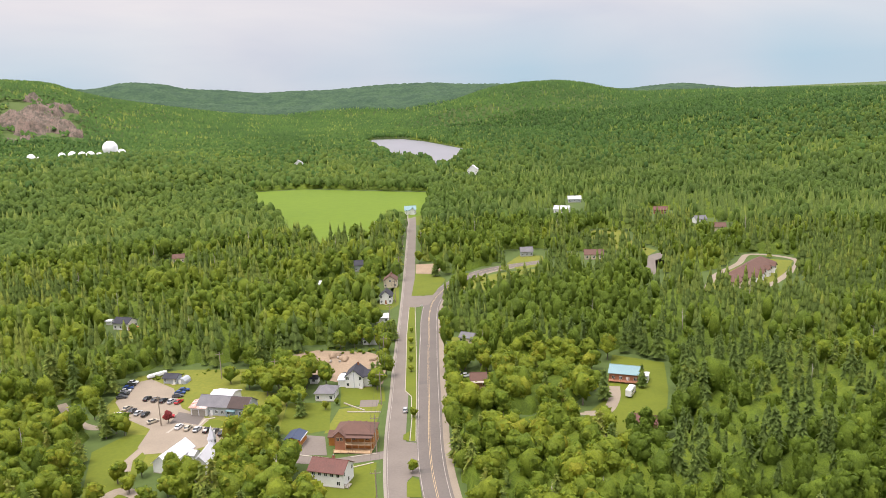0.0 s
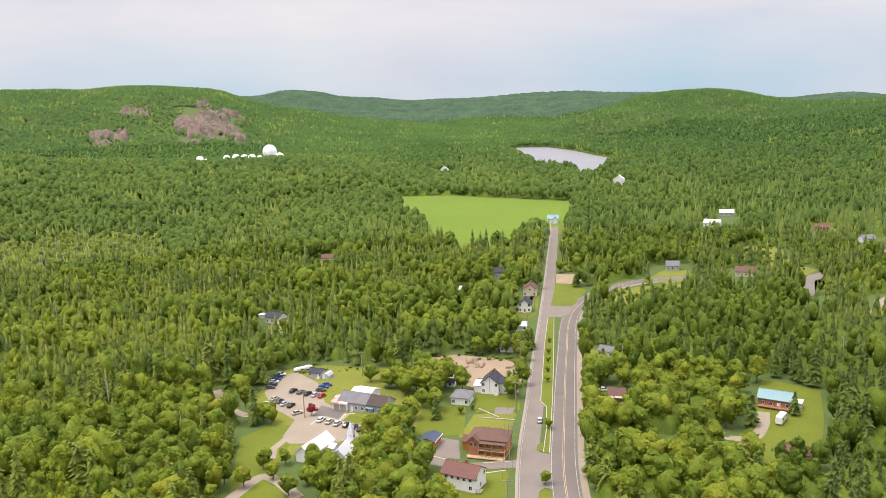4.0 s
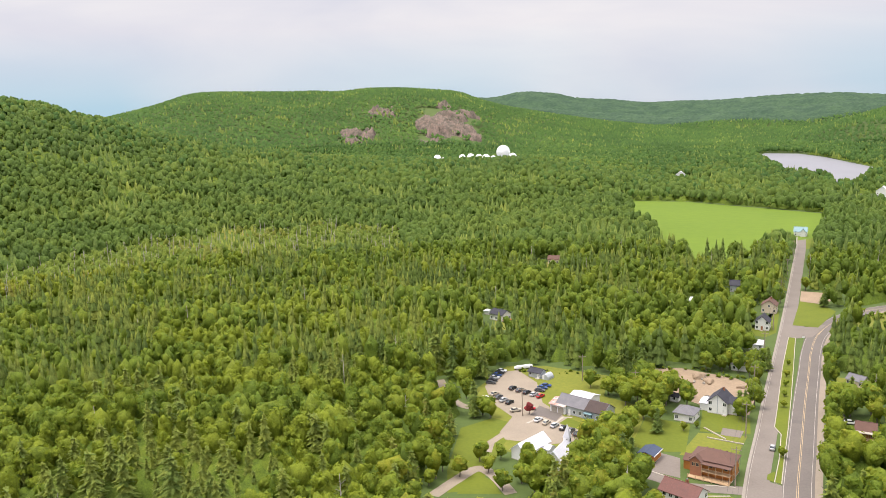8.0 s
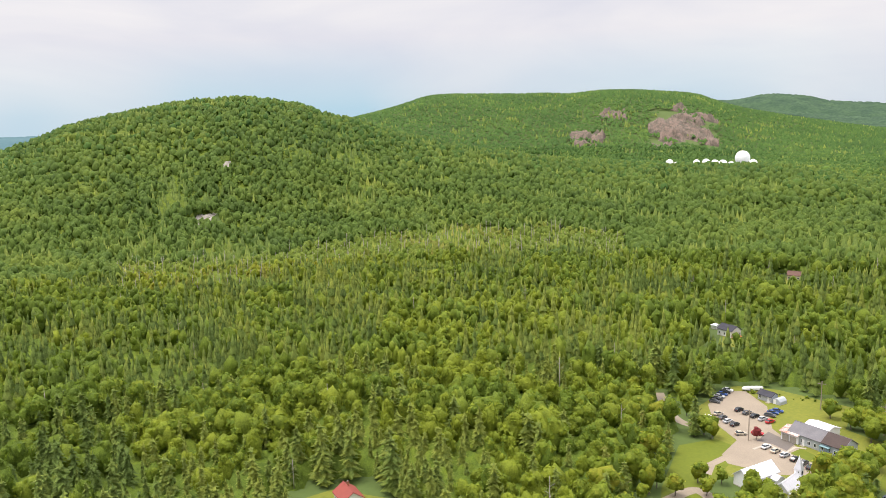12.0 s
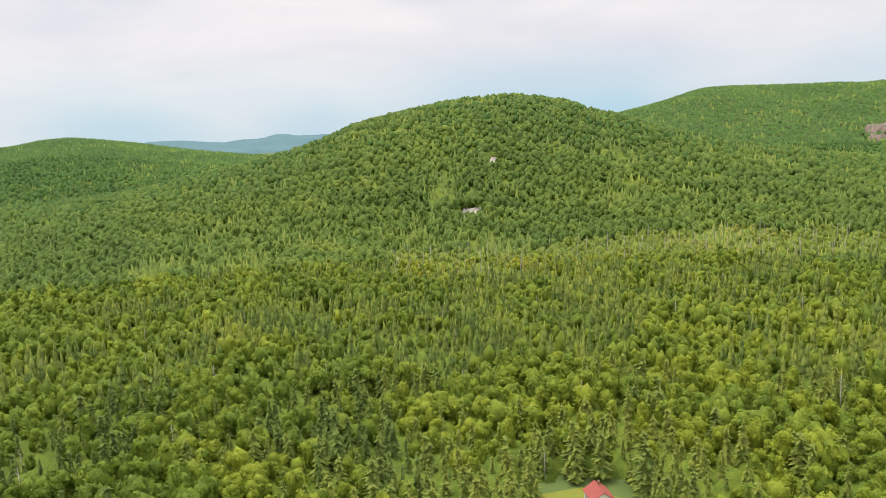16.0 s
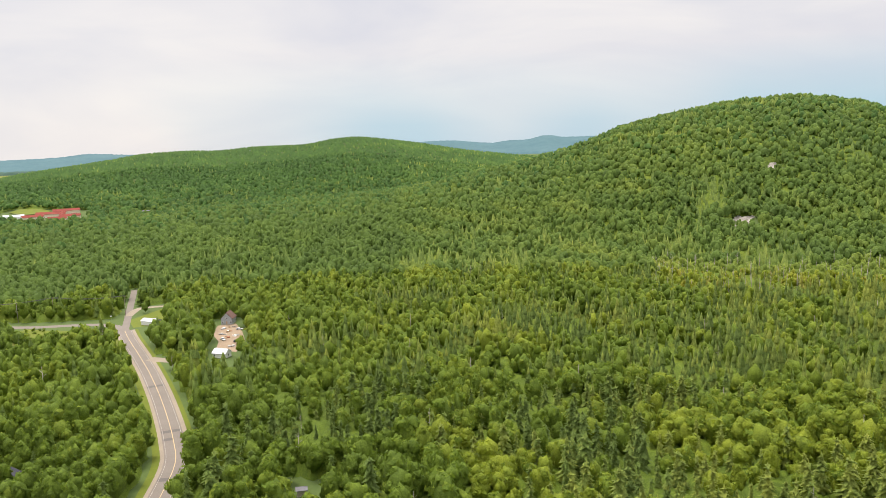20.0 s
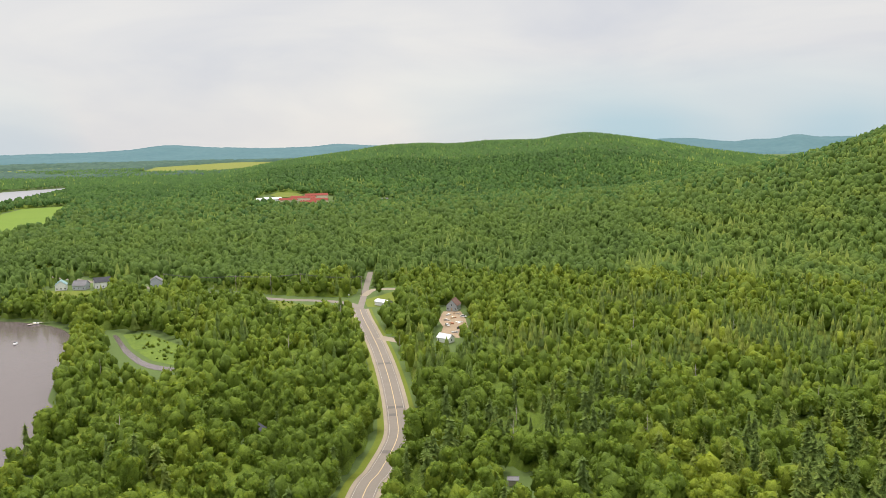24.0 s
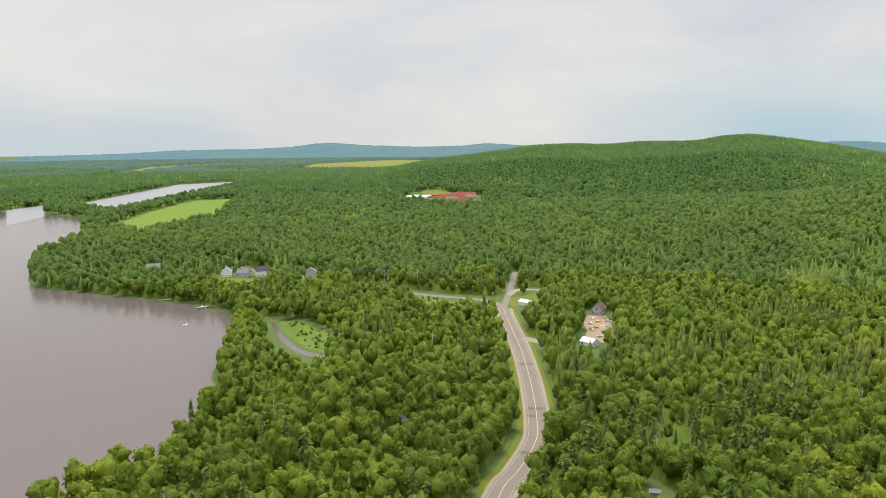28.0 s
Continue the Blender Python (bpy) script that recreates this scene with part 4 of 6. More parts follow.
def hip_roof(w, d, h, rh, over=0.5, thick=0.18):
    bm = bmesh.new()
    x, y = w / 2 + over, d / 2 + over
    k = max(0.0, x - y) if w >= d else 0.0
    m = max(0.0, y - x) if d > w else 0.0
    lo = [bm.verts.new((sx * x, sy * y, h)) for sx, sy in ((-1, -1), (1, -1), (1, 1), (-1, 1))]
    hi = [bm.verts.new((v.co.x, v.co.y, h + thick)) for v in lo]
    a, b = bm.verts.new((-k, -m, h + rh + thick)), bm.verts.new((k + 0.01, m + 0.01, h + rh + thick))
    bm.faces.new(lo[::-1])
    for i in range(4):
        j = (i + 1) % 4
        bm.faces.new((lo[i], lo[j], hi[j], hi[i]))
    if w >= d:
        rows = ((hi[0], hi[1], b, a), (hi[1], hi[2], b), (hi[2], hi[3], a, b), (hi[3], hi[0], a))
    else:
        rows = ((hi[0], hi[1], a), (hi[1], hi[2], b, a), (hi[2], hi[3], b), (hi[3], hi[0], a, b))
    for r in rows:
        bm.faces.new(r)
    bmesh.ops.recalc_face_normals(bm, faces=bm.faces)
    return bm


def on_wall(side, w, d, u):
    """A place on a wall and the turn of that wall; u runs along it from -1 to 1."""
    return {"s": (u * w / 2, -d / 2, 0), "n": (-u * w / 2, d / 2, 180), "e": (w / 2, u * d / 2, 90), "w": (-w / 2, -u * d / 2, -90)}[side]


def window(parent, x, y, z, turn, wide, high, trim):
    f = 0.09
    frame_bm = boxes((-wide / 2 - f, -0.07, -high / 2 - f, wide / 2 + f, 0.02, -high / 2), (-wide / 2 - f, -0.07, high / 2, wide / 2 + f, 0.02, high / 2 + f),
                     (-wide / 2 - f, -0.07, -high / 2, -wide / 2, 0.02, high / 2), (wide / 2, -0.07, -high / 2, wide / 2 + f, 0.02, high / 2), (-0.03, -0.05, -high / 2, 0.03, 0.02, high / 2))
    ob = part("window", frame_bm, trim, parent)
    ob.matrix_basis = pose(x, y, z, 0, 0, turn)
    part("pane", boxes((-wide / 2, -0.035, -high / 2, wide / 2, 0.015, high / 2)), M_GLASS, ob)
    return ob


def door(parent, x, y, turn, mat, wide=0.95, high=2.05, z=0.15):
    ob = part("door", boxes((-wide / 2, -0.06, 0, wide / 2, 0.02, high)), mat, parent)
    ob.matrix_basis = pose(x, y, z, 0, 0, turn)
    part("door_handle", boxes((wide / 2 - 0.2, -0.12, 0.95, wide / 2 - 0.08, -0.06, 1.05)), M_STEEL, ob)
    return ob


def house(x, y, turn, w, d, h, rh, wall, roof, label, category="house", axis="x", hip=False, windows=(), doors=(), chimney=None, trim=None, storeys=1, base=0.0, name="house", pad=3.0, group=""):
    """A house: walls, roof, windows as (side, how many, storey), doors as (side, place along it, material)."""
    root = thing(name, x, y, base, turn, label, category, group)
    trim = trim or M_WHITE
    part("wall", prism(w, d, h, 0.001 if hip else rh - 0.02, axis), wall, root)
    part("foundation", boxes((-w / 2 - 0.05, -d / 2 - 0.05, -0.4, w / 2 + 0.05, d / 2 + 0.05, 0.22)), M_CONCRETE, root)
    part("roof", hip_roof(w, d, h, rh) if hip else roof_slabs(w, d, h, rh, axis), roof, root)
    if not hip:
        c = boxes((-w / 2 - 0.46, -0.12, h + rh + 0.16, w / 2 + 0.46, 0.12, h + rh + 0.26)) if axis == "x" else boxes((-0.12, -d / 2 - 0.46, h + rh + 0.16, 0.12, d / 2 + 0.46, h + rh + 0.26))
        part("ridge_cap", c, roof, root)
    for side, count, floor in windows:
        for i in range(count):
            u = 0.0 if count == 1 else -0.72 + 1.44 * i / (count - 1)
            px, py, t = on_wall(side, w, d, u)
            window(root, px, py, 1.55 + 2.5 * floor, t, 0.95, 1.15, trim)
    for side, u, mat in doors:
        px, py, t = on_wall(side, w, d, u)
        door(root, px, py, t, mat)
        s = part("step", boxes((-0.8, -1.1, 0, 0.8, 0, 0.16)), M_CONCRETE, root)
        s.matrix_basis = pose(px, py, 0, 0, 0, t)
    if chimney:
        cx, cy, top = chimney
        c = part("chimney", boxes((cx - 0.35, cy - 0.35, h, cx + 0.35, cy + 0.35, top), (cx - 0.42, cy - 0.42, top - 0.15, cx + 0.42, cy + 0.42, top)), M_BRICK_WALL, root)
        part("flue", boxes((cx - 0.14, cy - 0.14, top, cx + 0.14, cy + 0.14, top + 0.3)), M_STEEL, c)
    c, s = math.cos(radians(turn)), math.sin(radians(turn))
    q = [(sx * (0.4 * w + pad), sy * (0.4 * d + pad)) for sx, sy in ((-1, -1), (1, -1), (1, 1), (-1, 1))]
    CLEAR.append(np.array([(x + a * c - b * s, y + a * s + b * c) for a, b in q]))
    far = math.hypot(x, y)
    if far > 240:                               # woods cut back towards the camera so that the house shows
        ux, uy, gap, half = x / far, y / far, min(0.075 * far, 46), 0.42 * w
        CLEAR.append(np.array([(x + uy * half, y - ux * half), (x - uy * half, y + ux * half), (x - uy * half - ux * gap, y + ux * half - uy * gap), (x + uy * half - ux * gap, y - ux * half - uy * gap)]))
    return root


def roof_ribs(root, w, d, h, rh, step, mat, axis="x", over=0.45):
    """Standing seams of a metal roof, each a piece."""
    half, run = (d / 2, w / 2) if axis == "x" else (w / 2, d / 2)
    n = int(2 * run / step)
    e = half + over - 0.02
    slope = rh / half
    me = None
    for side in (-1, 1):
        for i in range(n + 1):
            s = -run + 2 * run * i / n
            bm = bmesh.new()
            z0 = h - over * slope + 0.21
            pts = [(side * e, z0), (0, h + rh + 0.21)]
            v = []
            for p, z in pts:
                for o in (-0.03, 0.03):
                    for up in (0, 0.06):
                        v.append(bm.verts.new((s + o, p, z + up) if axis == "x" else (-p, s + o, z + up)))
            for f in ((0, 1, 3, 2), (4, 6, 7, 5), (0, 4, 5, 1), (2, 3, 7, 6), (1, 5, 7, 3), (0, 2, 6, 4)):
                bm.faces.new([v[k] for k in f])
            bmesh.ops.recalc_face_normals(bm, faces=bm.faces)
            part("roof_seam", bm, mat, root)


def porch(root, x0, y0, x1, y1, z, mat, roof_mat=None, posts=3):
    """A deck with posts and rails, and a roof where asked."""
    part("porch_deck", boxes((x0, y0, z - 0.18, x1, y1, z)), mat, root)
    for i in range(posts):
        px = x0 + 0.1 + (x1 - x0 - 0.2) * i / (posts - 1)
        part("porch_post", boxes((px - 0.07, y0 + 0.03, 0, px + 0.07, y0 + 0.17, z + (2.3 if roof_mat else 0.95))), mat, root)
    part("porch_rail", boxes((x0, y0 + 0.06, z + 0.85, x1, y0 + 0.14, z + 0.95)), mat, root)
    if roof_mat:
        part("porch_roof", boxes((x0 - 0.2, y0 - 0.3, z + 2.3, x1 + 0.2, y1, z + 2.46)), roof_mat, root)


# white cottage with rust-brown roof
h1 = house(-27, 161.6, -18, 11.0, 7.5, 4.8, 2.3, M_WHITE, M_ROOF_RED, "white two-storey cottage with a rust-brown metal roof beside a side street", chimney=(0.8, 0.6, 8.0), windows=(("s", 5, 1), ("s", 2, 0), ("e", 2, 1), ("e", 1, 0)), doors=(("e", -0.4, M_WHITE),))
roof_ribs(h1, 11.0, 7.5, 4.8, 2.3, 0.9, M_ROOF_RED)
porch(h1, 5.6, -3.6, 7.0, -1.0, 0.5, M_CONCRETE, posts=2)

# timber house with orange and brown siding
h2 = house(-23.1, 179.7, -8, 12.5, 8.5, 5.4, 2.4, M_ORANGE, M_ROOF_BROWN, "two-storey orange and brown timber house with tan verandas", hip=True, trim=M_TAN, windows=(("s", 3, 1), ("e", 2, 1), ("e", 2, 0)))
fr = part("front_gable", prism(3.4, 1.6, 5.4, 1.5, "y"), M_BRICK_WALL, h2, "brown gabled front bay")
fr.matrix_basis = pose(-4.3, -4.9, 0)
gr = part("gable_roof", roof_slabs(3.4, 1.8, 5.4, 1.5, "y"), M_ROOF_BROWN, h2)
gr.matrix_basis = pose(-4.3, -4.9, 0)
for dx in (-4.9, -3.7):
    window(h2, dx, -5.72, 4.2, 0, 0.8, 1.1, M_TAN)
porch(h2, -2.4, -6.4, 6.3, -4.3, 2.7, M_TAN, M_ROOF_BROWN, posts=5)
porch(h2, -6.2, -7.6, 6.3, -4.3, 0.5, M_TAN, posts=6)
part("side_wing", prism(3.0, 5.0, 3.0, 1.2, "x"), M_ORANGE, h2).matrix_basis = pose(-7.7, 0.8, 0)
part("side_roof", roof_slabs(3.0, 5.0, 3.0, 1.2, "x", 0.3), M_ROOF_BROWN, h2).matrix_basis = pose(-7.7, 0.8, 0)
for i in range(4):
    part("roof_vent", boxes((-3 + 2 * i, 1.2, 6.6, -2.6 + 2 * i, 1.6, 7.5)), M_ROOF_BROWN, h2)

# shed with dark blue roof
h3 = house(-38.4, 181.6, -10, 5.0, 6.5, 2.7, 0.8, M_ORANGE, M_ROOF_BLUE, "orange timber shed with a dark blue roof and white fascia", "shed", axis="y", name="shed", pad=1.2)
part("fascia", boxes((2.95, -3.7, 2.5, 3.05, 3.7, 2.85)), M_WHITE, h3)
part("garage_door", boxes((-1.6, -3.33, 0, 1.6, -3.24, 2.2)), M_TAN, h3)

# white house with charcoal gables
h4 = house(-27.2, 219.4, -6, 7.0, 8.6, 4.6, 2.9, M_WHITE, M_ROOF_DARK, "white two-storey house with steep charcoal gables", axis="y", windows=(("s", 2, 1), ("s", 2, 0), ("e", 3, 0), ("w", 2, 0)), doors=(("s", 0.75, M_WHITE),), chimney=(0.6, 2.6, 8.4))
part("corner_board", boxes((-0.1, -4.4, 0, 0.1, -4.31, 7.0)), M_GREY_WALL, h4)
part("lean_to", prism(3.0, 7.0, 2.8, 0.6, "x"), M_WHITE, h4).matrix_basis = pose(-5.2, 0.6, 0)
part("lean_to_roof", roof_slabs(3.0, 7.0, 2.8, 0.6, "x", 0.3), M_ROOF_WHITE, h4).matrix_basis = pose(-5.2, 0.6, 0)
part("east_wing", prism(3.0, 6.0, 4.2, 1.6, "x"), M_WHITE, h4).matrix_basis = pose(5.0, 0.5, 0)
part("east_roof", roof_slabs(3.0, 6.0, 4.2, 1.6, "x", 0.3), M_ROOF_DARK, h4).matrix_basis = pose(5.0, 0.5, 0)
h5 = house(-34.6, 210.2, -8, 7.0, 7.5, 3.0, 2.0, M_WHITE, M_ROOF_GREY, "small white bungalow with a grey hipped roof", hip=True, windows=(("s", 2, 0), ("e", 2, 0)), doors=(("s", 0.0, M_WHITE),))
house(-39.9, 222.2, -8, 3.2, 3.0, 2.3, 0.8, M_WHITE, M_ROOF_DARK, "white garden shed with a black roof", "shed", name="shed", windows=(("s", 1, 0),), pad=1)
house(-36.6, 226, -20, 2.8, 3.0, 2.1, 0.9, M_WHITE, M_ROOF_WHITE, "tiny white shed beside the building lot", "shed", name="shed", axis="y", pad=1)

# long grey community building
h6 = house(-60.7, 203.1, -15, 20.0, 8.0, 3.6, 2.5, M_GREY_WALL, M_ROOF_GREY, "long grey building with a patched shingle roof", "building", name="building", windows=(("s", 7, 0), ("e", 2, 0)), doors=(("s", 0.45, M_ROOF_TEAL), ("s", -0.45, M_WHITE)))
part("roof_patch", roof_slabs(7.0, 8.0, 3.6, 2.5, "x", 0.5, 0.24), M_ROOF_DARK_BROWN, h6, "darker brown newer shingles").matrix_basis = pose(6.1, 0, 0.02)
part("garage_wing", prism(6.5, 7.5, 3.0, 1.2, "x"), M_WHITE, h6).matrix_basis = pose(-9.2, -1.2, 0)
part("garage_roof", roof_slabs(6.5, 8.6, 3.1, 1.2, "x", 0.4), M_ROOF_RUSTY, h6, "rust-streaked metal roof").matrix_basis = pose(-9.2, -1.0, 0)
part("rear_wing", prism(8.5, 9.0, 3.4, 1.4, "x"), M_WHITE, h6).matrix_basis = pose(-5.6, 8.0, 0)
part("rear_roof", roof_slabs(8.5, 9.0, 3.4, 1.4, "x", 0.4), M_ROOF_WHITE, h6, "pale metal roof").matrix_basis = pose(-5.6, 8.0, 0)
part("ramp", boxes((3.2, -6.6, 0, 9.6, -5.2, 0.7), (3.2, -6.6, 0.7, 9.6, -6.5, 1.6)), M_ROOF_TEAL, h6, "teal painted access ramp")
part("entrance_canopy", boxes((2.2, -5.6, 2.6, 5.6, -3.9, 2.8), (2.3, -5.5, 0, 2.45, -5.35, 2.6), (5.35, -5.5, 0, 5.5, -5.35, 2.6)), M_ROOF_TEAL, h6)
for i in range(2):
    part("garage_door", boxes((-11.8 + 2.9 * i, -5.06, 0, -9.4 + 2.9 * i, -4.96, 2.3)), M_CONCRETE, h6)

# hall and church
h7 = house(-65.7, 173.2, 72, 13.0, 6.0, 3.4, 2.4, M_WHITE, M_ROOF_WHITE, "white hall with a pale ribbed metal roof", "hall", name="hall", windows=(("s", 5, 0), ("n", 4, 0)), doors=(("e", 0.0, M_WHITE),), pad=3)
roof_ribs(h7, 13.0, 6.0, 3.4, 2.4, 1.2, M_ROOF_WHITE)
part("side_porch", prism(3.4, 3.0, 2.4, 1.0, "y"), M_WHITE, h7).matrix_basis = pose(4.0, -4.3, 0)
part("side_porch_roof", roof_slabs(3.4, 3.0, 2.4, 1.0, "y", 0.3), M_ROOF_WHITE, h7).matrix_basis = pose(4.0, -4.3, 0)
h8 = house(-57.2, 170.5, 86, 11.0, 5.4, 3.8, 2.8, M_WHITE, M_ROOF_WHITE, "small white church with a pale metal roof and a pointed steeple", "church", name="church", windows=(("s", 4, 0), ("n", 4, 0)), doors=(("e", 0.0, M_BRICK_WALL),), pad=2.5)
roof_ribs(h8, 11.0, 5.4, 3.8, 2.8, 1.2, M_ROOF_WHITE)
part("tower", boxes((5.0, -1.0, 0, 7.0, 1.0, 7.2)), M_WHITE, h8)
bm = bmesh.new()
tip = bm.verts.new((6.0, 0, 11.6))
foot = [bm.verts.new((6.0 + a * 1.15, b * 1.15, 7.2)) for a, b in ((-1, -1), (1, -1), (1, 1), (-1, 1))]
for i in range(4):
    bm.faces.new((foot[i], foot[(i + 1) % 4], tip))
bm.faces.new(foot[::-1])
part("spire", bm, M_ROOF_WHITE, h8, "pale metal spire")
for t, (px, py) in ((0, (6.0, -1.01)), (90, (7.01, 0)), (180, (6.0, 1.01)), (-90, (4.99, 0))):
    part("louvre", boxes((-0.4, -0.05, -0.6, 0.4, 0.02, 0.6)), M_ROOF_DARK, h8).matrix_basis = pose(px, py, 6.2, 0, 0, t)

# sheds behind the car park
h9 = house(-83.9, 228, -14, 6.0, 4.2, 2.5, 1.2, M_GREY_WALL, M_ROOF_DARK, "blue-grey shed with a black roof behind the car park", "shed", name="shed", windows=(("s", 2, 0),), doors=(("s", 0.6, M_WHITE),), pad=1.5)
bm = bmesh.new()
for p, q in (((-1.6, -2, 0), (-1.6, 2, 0)),):
    pts = [(-1.7, 0), (-1.6, 1.3), (-0.8, 2.2), (0, 2.45), (0.8, 2.2), (1.6, 1.3), (1.7, 0)]
    r0, r1 = [bm.verts.new((a, -2.2, z)) for a, z in pts], [bm.verts.new((a, 2.2, z)) for a, z in pts]
    for i in range(6):
        bm.faces.new((r0[i], r0[i + 1], r1[i + 1], r1[i]))
    bm.faces.new(r0[::-1])
    bm.faces.new(r1)
tent = thing("tent_shelter", -80.2, 227.4, 0, -14, "pale blue-grey fabric shelter beside the shed", "shelter")
part("canopy", bm, M_GREY_WALL, tent)
part("end_flap", boxes((-1.4, -2.26, 0, -0.2, -2.2, 1.9)), M_WHITE, tent)

# ---------------------------------------------------------------- scattered houses
house(-138.5, 405.7, 10, 8, 7, 3.4, 2.2, M_CREAM, M_ROOF_BROWN, "cream cottage with a brown roof in the northern woods", windows=(("s", 2, 0),), base=level(-138.5, 405.7), pad=4)
h = house(-121.5, 288.1, -18, 9.0, 7.0, 3.6, 2.0, M_WHITE, M_ROOF_DARK, "white house with a charcoal roof alone in the woods", windows=(("s", 3, 0), ("e", 2, 0)), doors=(("e", 0.3, M_ORANGE),), pad=5)
porch(h, 4.6, -3.6, 7.2, 2.0, 0.9, M_ORANGE, posts=2)
house(-129.7, 294.1, -10, 3.0, 3.0, 2.2, 0.5, M_WHITE, M_ROOF_WHITE, "pale shed beside the house in the woods", "shed", name="shed", pad=2)
house(-25.6, 257.4, -4, 7.5, 7.0, 3.0, 2.2, M_WHITE, M_ROOF_GREY, "white cottage with a grey roof half hidden by trees", windows=(("s", 2, 0), ("e", 2, 0)), pad=2)
house(-23.8, 308, -2, 6.5, 8.0, 4.2, 2.8, M_WHITE, M_ROOF_DARK, "white gabled house with a black roof by the village street", axis="y", windows=(("s", 2, 0), ("s", 2, 1), ("e", 2, 0)), doors=(("s", 0.0, M_BRICK_WALL),))
house(-23.5, 334, -2, 7.5, 8.0, 4.4, 2.8, M_CREAM, M_ROOF_BROWN, "cream house with a brown gabled roof by the village street", axis="y", windows=(("s", 2, 0), ("s", 1, 1), ("e", 3, 0)), chimney=(0.5, 1.0, 8.0))
house(-23.7, 281.5, -2, 6.0, 5.0, 2.8, 1.4, M_WHITE, M_ROOF_WHITE, "low white cabin with a pale roof", windows=(("s", 2, 0),), pad=2)
house(-51.7, 336.9, -6, 8.0, 5.0, 2.8, 1.2, M_GREY_WALL, M_ROOF_WHITE, "low shed with a pale metal roof in a forest gap", "shed", name="shed", windows=(("s", 2, 0),), pad=5)
house(-40.1, 367.1, 4, 6.5, 6.5, 4.2, 2.4, M_GREY_WALL, M_ROOF_DARK, "dark cottage among the trees", windows=(("s", 2, 0),), pad=2)
h = house(-21.1, 529.6, 0, 10.0, 8.0, 4.2, 3.2, M_WHITE, M_ROOF_TEAL, "white house with a pale teal roof at the street's end", windows=(("s", 3, 0), ("s", 2, 1), ("e", 2, 0)), pad=6)
part("side_gable", prism(4.0, 4.0, 4.2, 2.4, "y"), M_WHITE, h).matrix_basis = pose(2.0, -4.2, 0)
part("side_gable_roof", roof_slabs(4.0, 4.2, 4.2, 2.4, "y", 0.3), M_ROOF_TEAL, h).matrix_basis = pose(2.0, -4.2, 0)

# east of the road
h = house(8.4, 214.6, -4, 6.0, 5.5, 3.0, 2.0, M_BRICK_WALL, M_ROOF_BROWN, "small brown cabin with white bands hidden among trees", "cabin", name="cabin", windows=(("s", 2, 0),), pad=2.5)
porch(h, -3.0, -4.8, 3.0, -2.8, 0.4, M_TAN, M_CONCRETE, posts=4)
house(7, 253.5, -30, 6.5, 5.0, 2.8, 1.6, M_CREAM, M_ROOF_GREY, "grey-roofed cottage tucked into the trees by the road", windows=(("s", 2, 0), ("e", 1, 0)), pad=3)
h = house(50.6, 214.2, -22, 11.5, 7.5, 3.4, 2.0, M_BRICK_WALL, M_ROOF_TEAL, "red-brown bungalow with a teal metal roof in a forest clearing", windows=(("s", 4, 0), ("e", 2, 0)), doors=(("s", 0.2, M_WHITE),), pad=4)
roof_ribs(h, 11.5, 7.5, 3.4, 2.0, 1.0, M_ROOF_TEAL)
porch(h, -5.7, -5.6, 5.8, -3.8, 0.8, M_BRICK_WALL, posts=6)
part("sun_room", boxes((5.85, -2.2, 0, 8.6, 2.0, 2.7), (5.8, -2.4, 2.7, 8.8, 2.2, 2.85)), M_ROOF_WHITE, h)
ruin = house(48.2, 183.4, -24, 8.5, 6.0, 2.0, 1.4, M_TAN, M_ROOF_RED, "low brown outbuilding with a rusty roof and pale fascia", "outbuilding", name="outbuilding", pad=2.0)
part("fascia", boxes((-4.8, 3.2, 1.6, 4.8, 3.4, 1.95)), M_WHITE, ruin)
h = house(128.9, 323.1, 50, 44.0, 13.0, 4.6, 4.0, M_CREAM, M_ROOF_BROWN, "long two-storey motel with a brown hipped roof and white balconies", "motel", name="motel", hip=True, windows=(("s", 12, 0), ("s", 12, 1)), pad=5)
for i in range(4):
    bx = -15 + 10 * i
    part("balcony_bay", prism(3.4, 2.6, 4.4, 1.6, "y"), M_WHITE, h).matrix_basis = pose(bx, -7.6, 0)
    part("bay_roof", roof_slabs(3.4, 3.4, 4.4, 1.6, "y", 0.4), M_ROOF_BROWN, h).matrix_basis = pose(bx, -7.4, 0)
    window(h, bx, -8.92, 3.4, 0, 1.2, 1.2, M_WHITE)
    window(h, bx, -8.92, 1.4, 0, 1.2, 1.2, M_WHITE)
part("entrance_wing", prism(12.0, 12.0, 3.6, 0.01, "x"), M_CREAM, h).matrix_basis = pose(-25, 2.0, 0)
part("entrance_roof", hip_roof(12.0, 12.0, 3.6, 2.8), M_ROOF_BROWN, h).matrix_basis = pose(-25, 2.0, 0)
